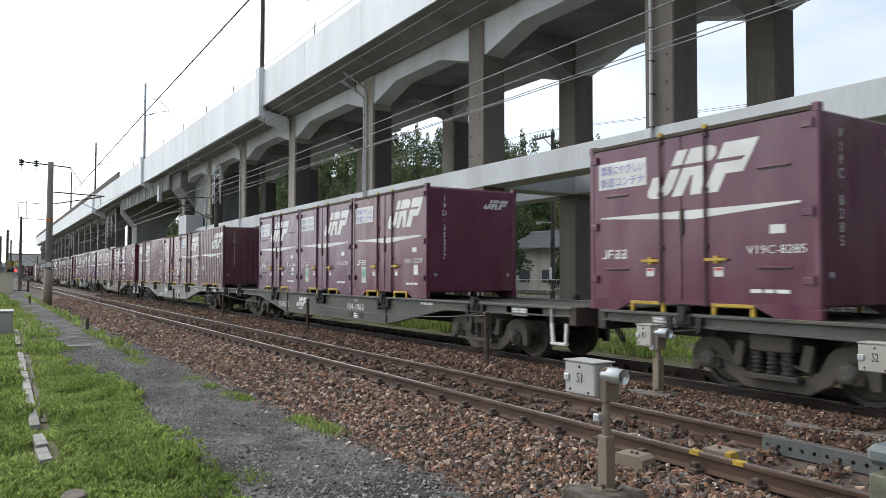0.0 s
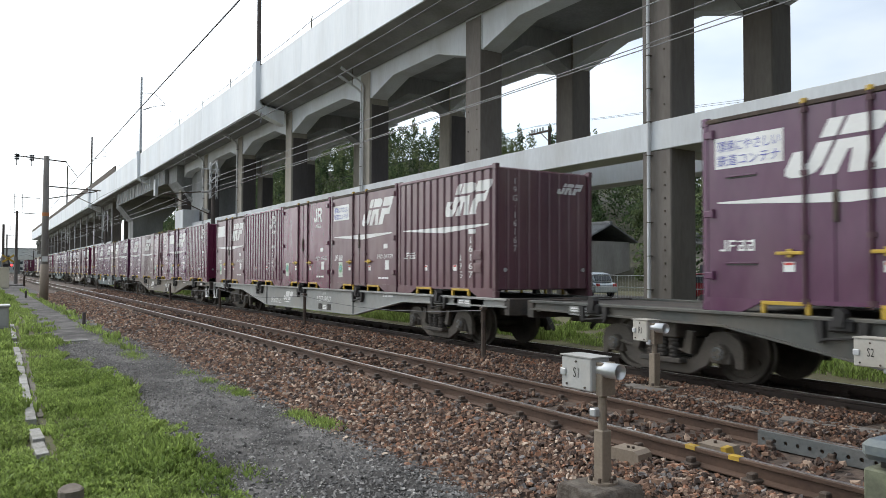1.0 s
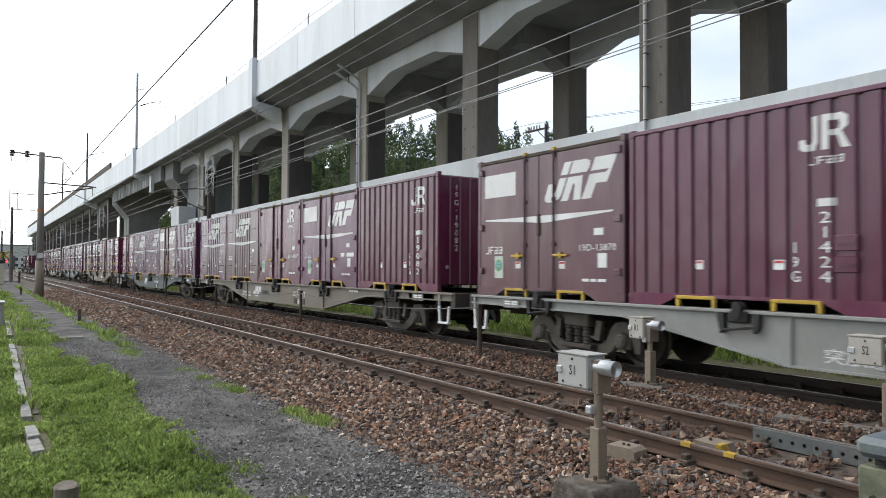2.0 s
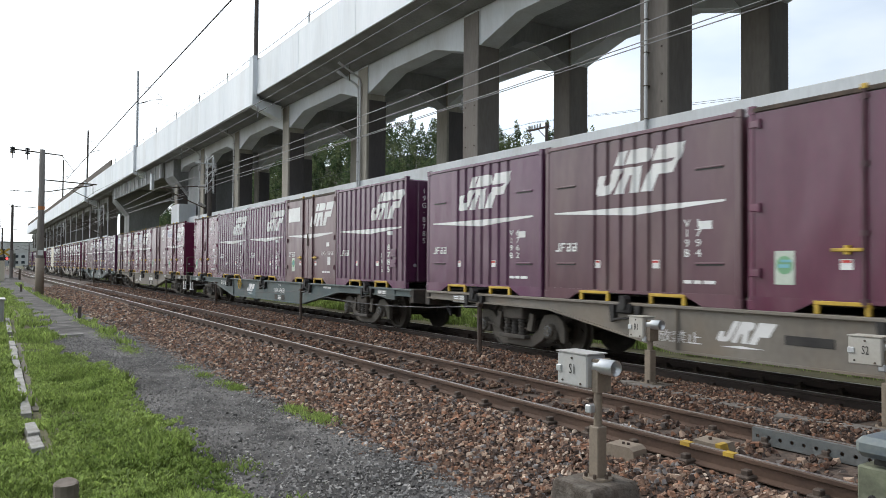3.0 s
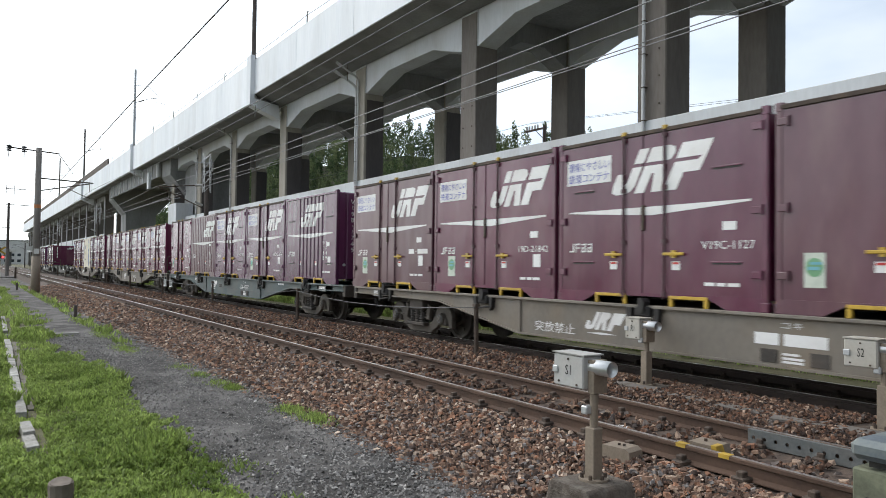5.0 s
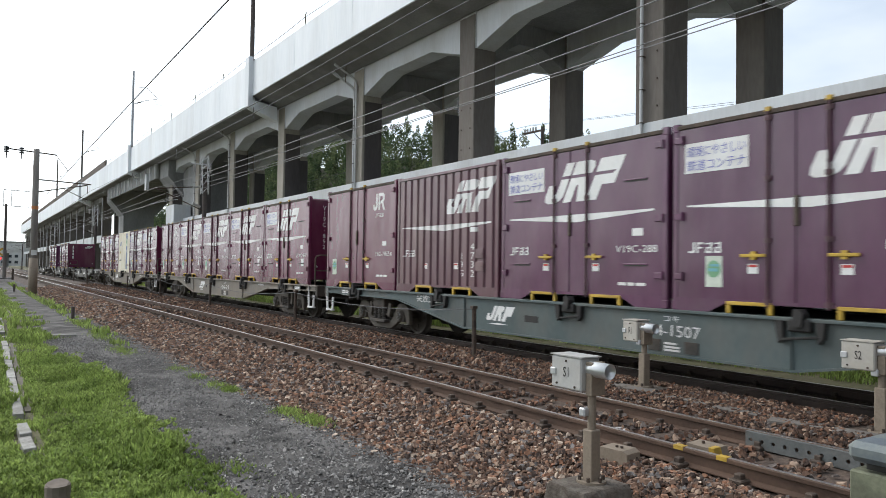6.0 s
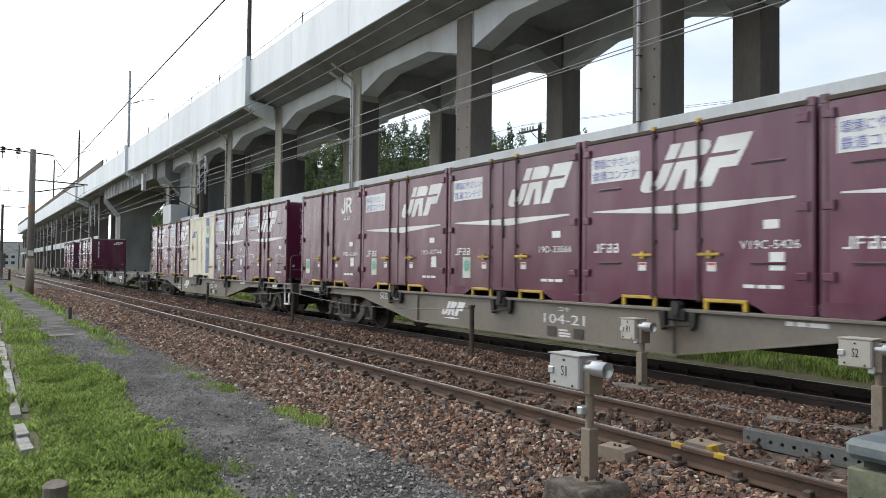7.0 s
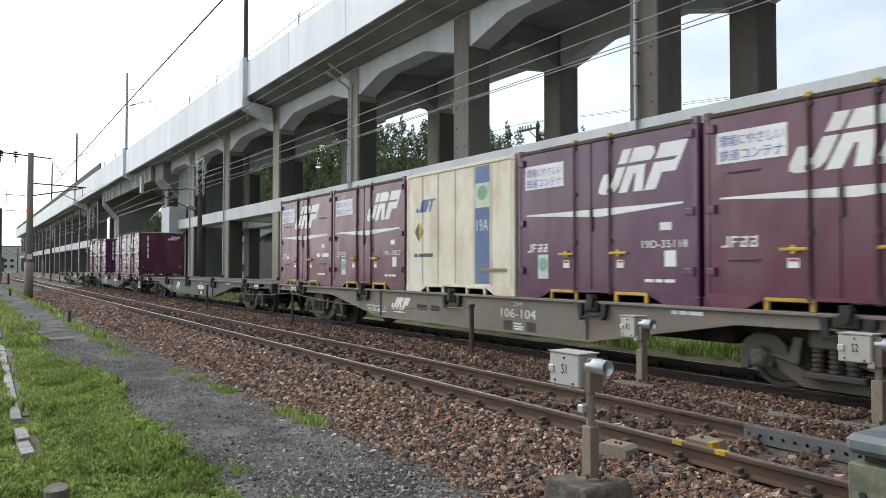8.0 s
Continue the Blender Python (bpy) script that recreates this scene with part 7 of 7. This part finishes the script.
def block_of_flats():
    b = thing("apartment_building", "cream and blue-grey block of flats behind a fence", "building", pose(0, 26, 0))
    part("wall", box(bmesh.new(), -22.6, -18.6, 0, 9, -0.3, 6.05), "plaster", b, "cream plastered wall")
    part("side_block", box(bmesh.new(), -18.6, -6, 0.4, 9, -0.3, 6.7), "plaster_grey", b, "blue-grey plastered wall")
    part("upper_wall", box(bmesh.new(), -22.6, -18.6, 0.05, 9, 6.05, 6.7), "plaster_grey", b)
    part("roof_edge", box(bmesh.new(), -22.75, -5.9, -0.1, 9.1, 6.7, 6.85), "beam_grey", b)
    for z in (0.4, 2.75, 5.0):
        w = part("window", box(bmesh.new(), -22.2, -21.45, -0.05, 0.03, z, z + 1.25, 0.01), "plaster_white", b)
        part("pane", box(bmesh.new(), -22.12, -21.53, -0.07, -0.05, z + 0.07, z + 1.18), "window_glass", w)
    for i, x in enumerate((-21.15, -20.95, -20.75, -20.62)):
        part("wall_pipe", tube(bmesh.new(), (x, -0.08, 0.2), (x, -0.08, 6.5 if i < 2 else 4.0), 0.035 if i < 2 else 0.05, seg=8), "plaster" if i > 1 else "galv", b)
    for z in (1.9, 4.1):
        bal = part("balcony", box(bmesh.new(), -17.6, -8, -1.3, 0.4, z, z + 1.05, 0.02), "plaster", b, "cream balcony parapet")
        part("stair_slope", prism(bmesh.new(), [(-17.6, z + 1.05), (-16.9, z + 1.9), (-16.7, z + 1.9), (-17.3, z + 1.05)], "y", -1.28, -1.15), "plaster", bal)
        part("recess", box(bmesh.new(), -17.2, -8, 0.36, 0.41, z + 1.05, z + 2.0), "window_glass", bal)
    sign = part("name_sign", drawing([[(0.0, 0.5), (0.12, 0.9), (0.25, 0.6), (0.42, 0.75), (0.45, 0.55), (0.2, 0.3)], [(0.5, 0.5), (0.62, 0.95), (0.8, 0.8), (1, 0.75), (1, 0.55), (0.7, 0.4)]], 0, 0, 1.9, 0.5), "green_print", b, "green curved emblem", at=pose(-20.55, -0.012, 4.95, 90))
    part("name_bar", bars([(0, 0.12, 0, 1), (0.15, 0.3, 0, 1), (0.33, 0.5, 0, 1), (0.55, 0.75, 0, 1), (0.8, 1, 0, 1)], 0, 0, 1.5, 0.16), "wagon_grey", b, at=pose(-20.4, -0.012, 4.82, 90))
    part("canopy", box(bmesh.new(), -19.9, -17.2, -1.2, 0.0, 1.72, 1.86, 0.01), "plaster_white", b)
    e = thing("electric_cabinet", "light blue-grey electrical cabinet against the wall", "cabinet", pose(-20.25, 25.2, -0.2))
    part("body", box(bmesh.new(), -0.65, 0.5, -0.3, 0.3, 0.0, 1.6, 0.02), "sky_cabinet", e)
    for x in (-0.35, -0.15):
        part("vent", tube(bmesh.new(), (x, -0.3, 1.48), (x, -0.31, 1.48), 0.06, seg=10), "black", e)
    part("door_seam", box(bmesh.new(), -0.08, -0.065, -0.306, -0.295, 0.05, 1.55), "black", e)
    part("meter_box", box(bmesh.new(), 0.55, 0.95, -0.2, 0.2, 0.5, 1.0, 0.02), "galv", e)
    s = thing("rental_sign", "white sign board with red lettering on a fence", "sign", pose(-19.55, 19.72, 0.0))
    bmw = lettered("入居者募集", 0, 0, 0.92, 0.2)
    part("board", box(bmesh.new(), -0.55, 0.55, 0.0, 0.03, 0.02, 0.36), "white", s)
    part("lettering", bmw, "sign_red", s, at=pose(-0.46, -0.006, 0.10, 90))
    r = thing("cycle_shelter", "curved dark-roofed cycle shelter on thin posts", "shelter", pose(-16.6, 22.6, -0.15))
    pts = [(-2.9, 1.95), (-2.0, 1.92), (0, 1.78), (3, 1.6), (3, 1.66), (0, 1.86), (-2.0, 2.0), (-2.9, 2.0)]
    part("roof", prism(bmesh.new(), pts, "y", -0.9, 0.9), "roof_tile", r)
    for x in (-1.8, 1.8):
        part("post", tube(bmesh.new(), (x, 0.6, 0), (x, 0.6, 1.82), 0.045, seg=8), "galv", r)
    f = thing("banner", "red and green advertising banner on a pole", "banner", pose(-17.6, 20.8, -0.1))
    part("pole", tube(bmesh.new(), (0, 0, 0), (0, 0, 2.0), 0.015, seg=6), "galv", f)
    part("cloth", prism(bmesh.new(), [(0.02, 0.6), (0.34, 0.55), (0.42, 1.2), (0.36, 1.9), (0.02, 1.95), (0.07, 1.3)], "y", -0.008, 0.008), "sign_red", f, "red cloth")
    part("hem", prism(bmesh.new(), [(0.03, 0.35), (0.33, 0.32), (0.34, 0.55), (0.02, 0.6)], "y", -0.008, 0.008), "green_print", f, "green hem")
    a = thing("apartment_building", "white block of flats with stacked balconies", "building", pose(-28.0, 31, 0))
    part("wall", box(bmesh.new(), -0.8, 0.8, 0.6, 12, -0.3, 6.4), "plaster_white", a)
    for k in range(3):
        part("balcony", box(bmesh.new(), -0.9, 0.9, -0.3, 0.6, 0.9 + k * 2.0, 1.8 + k * 2.0, 0.02), "plaster_white", a)
        part("recess", box(bmesh.new(), -0.75, 0.75, 0.55, 0.61, 1.8 + k * 2.0, 2.8 + k * 2.0), "window_glass", a)
    part("stair_roof", prism(bmesh.new(), [(-1.0, 6.3), (1.0, 6.8), (1.0, 6.95), (-1.0, 6.45)], "y", -0.5, 2.0), "lid_blue", a)


M["sky_cabinet"] = surface("sky_cabinet", (0.30, 0.38, 0.46), (0.38, 0.46, 0.54), 0.5, scale=1, fine=20, bump=0.03)
block_of_flats()


def mesh_fence():
    f = thing("mesh_fence", "grey steel mesh fence along the far side of the viaduct", "fence")
    for k in range(26):
        x = -60 + k * 2.0
        part("post", stored("fence_post", lambda: tube(bmesh.new(), (0, 0, -0.4), (0, 0, 1.3), 0.03, seg=6), "galv"), "galv", f, at=pose(x, 19.8, 0))
    for z in (1.28, 0.65, 0.05):
        part("rail", tube(bmesh.new(), (-60, 19.8, z), (-10, 19.8, z), 0.02, seg=6), "galv", f)
    bm = bmesh.new()
    for k in range(250):
        box(bm, -60 + k * 0.2 - 0.003, -60 + k * 0.2 + 0.003, 19.797, 19.803, 0.05, 1.28)
    ob = part("mesh", bm, "galv", f)
    ob["kind"] = "stuff"


mesh_fence()
solid("car_park", box(bmesh.new(), -60, -8, 20.0, 25.9, -0.3, -0.06), "path", "grey asphalt yard behind the fence", "yard", kind="structure")


def parked_car(x, y, turn, paint, label):
    c = thing("car", label, "car", pose(x, y, -0.06, 0, 0, turn), "parked cars")
    body = [(-1.75, 0.28), (-1.72, 0.75), (-1.5, 0.86), (-1.05, 0.93), (1.05, 0.95), (1.62, 0.86), (1.8, 0.6), (1.78, 0.28)]
    bm = prism(bmesh.new(), body, "y", -0.8, 0.8)
    bmesh.ops.bevel(bm, geom=bm.edges[:], offset=0.06, segments=2, affect="EDGES", profile=0.5)
    part("body", bm, paint, c, smooth=False)
    bm = prism(bmesh.new(), [(-1.45, 0.9), (-1.15, 1.38), (-0.4, 1.50), (0.5, 1.42), (1.15, 0.93)], "y", -0.68, 0.68)
    bmesh.ops.bevel(bm, geom=bm.edges[:], offset=0.05, segments=2, affect="EDGES", profile=0.5)
    part("cabin", bm, paint, c)
    for y0 in (-0.685, 0.675):
        part("side_window", prism(bmesh.new(), [(-1.15, 0.98), (-0.98, 1.32), (-0.35, 1.40), (0.4, 1.34), (0.85, 0.98)], "y", y0, y0 + 0.012), "window_glass", c)
    part("windscreen", prism(bmesh.new(), [(0.60, 1.37), (1.13, 0.96), (1.16, 0.98), (0.63, 1.39)], "y", -0.58, 0.58), "window_glass", c)
    part("rear_window", prism(bmesh.new(), [(-1.42, 0.98), (-1.18, 1.36), (-1.2, 1.38), (-1.45, 1.0)], "y", -0.56, 0.56), "window_glass", c)
    for wx in (-1.1, 1.15):
        for wy in (-0.74, 0.74):
            w = part("wheel", stored("car_tyre", lambda: tube(bmesh.new(), (0, -0.09, 0), (0, 0.09, 0), 0.29, seg=18), "tyre"), "tyre", c, at=pose(wx, wy, 0.29))
            part("rim", stored("car_rim", lambda: tube(bmesh.new(), (0, -0.1, 0), (0, 0.1, 0), 0.17, seg=12), "galv"), "galv", w)
    for wy in (-0.6, 0.6):
        part("headlight", box(bmesh.new(), 1.66, 1.80, wy - 0.14, wy + 0.14, 0.62, 0.76, 0.02), "white", c)
        part("tail_light", box(bmesh.new(), -1.78, -1.68, wy - 0.12, wy + 0.12, 0.62, 0.82, 0.02), "sign_red", c)


parked_car(-24.6, 22.6, 185, "car_red", "red hatchback parked behind the fence")
parked_car(-33.0, 22.6, 170, "car_silver", "pale blue hatchback parked behind the fence")
parked_car(-47.5, 22.8, 175, "car_silver", "pale blue hatchback parked behind the fence")


def utility_pole():
    u = thing("utility_pole", "dark utility pole with insulators and a transformer", "pole", pose(-38.4, 24.0, -0.2))
    part("shaft", tube(bmesh.new(), (0, 0, -0.3), (0, 0, 11.7), 0.17, 0.11, seg=10), "pole_dark", u)
    part("crossarm", box(bmesh.new(), -2.0, 0.2, -0.05, 0.05, 11.45, 11.57), "iron", u)
    part("brace", curved(bmesh.new(), [(-0.9, 0, 11.45), (0, 0, 10.7)], 0.03), "iron", u)
    for k in range(5):
        part("insulator", stored("pin_insulator", lambda: tube(bmesh.new(), (0, 0, 0), (0, 0, 0.28), 0.07, 0.05, seg=8), "box_paint"), "box_paint", u, at=pose(-1.9 + k * 0.3, 0, 11.57))
    part("lower_arm", box(bmesh.new(), -1.5, 0.2, -0.05, 0.05, 8.6, 8.7), "iron", u)
    part("lamp_arm", curved(bmesh.new(), [(0, 0, 5.4), (-0.9, -0.3, 5.5)], 0.03), "galv", u)
    part("lamp", box(bmesh.new(), -1.3, -0.8, -0.42, -0.2, 5.35, 5.52, 0.03), "box_paint", u, "white street lamp head")
    part("sign_strip", box(bmesh.new(), -0.12, 0.12, -0.2, -0.16, 1.5, 2.3), "white", u)
    for k in range(2):
        wire("power_line", [(-140, 27, 12.2 - 0.1 * k), (-38.4 - 1.9 + k * 0.6, 24.0, 11.86), (20, 22.5, 6.2 + 0.25 * k)], 0.010, "wire", "black power line on a utility pole")
    for k in range(2):
        wire("telephone_line", [(-140, 27, 9.0), (-38.4, 23.94, 8.72 - 0.12 * k), (20, 22.2, 4.4 - 0.3 * k)], 0.014, "wire", "black telephone line on a utility pole")


utility_pole()

motions()
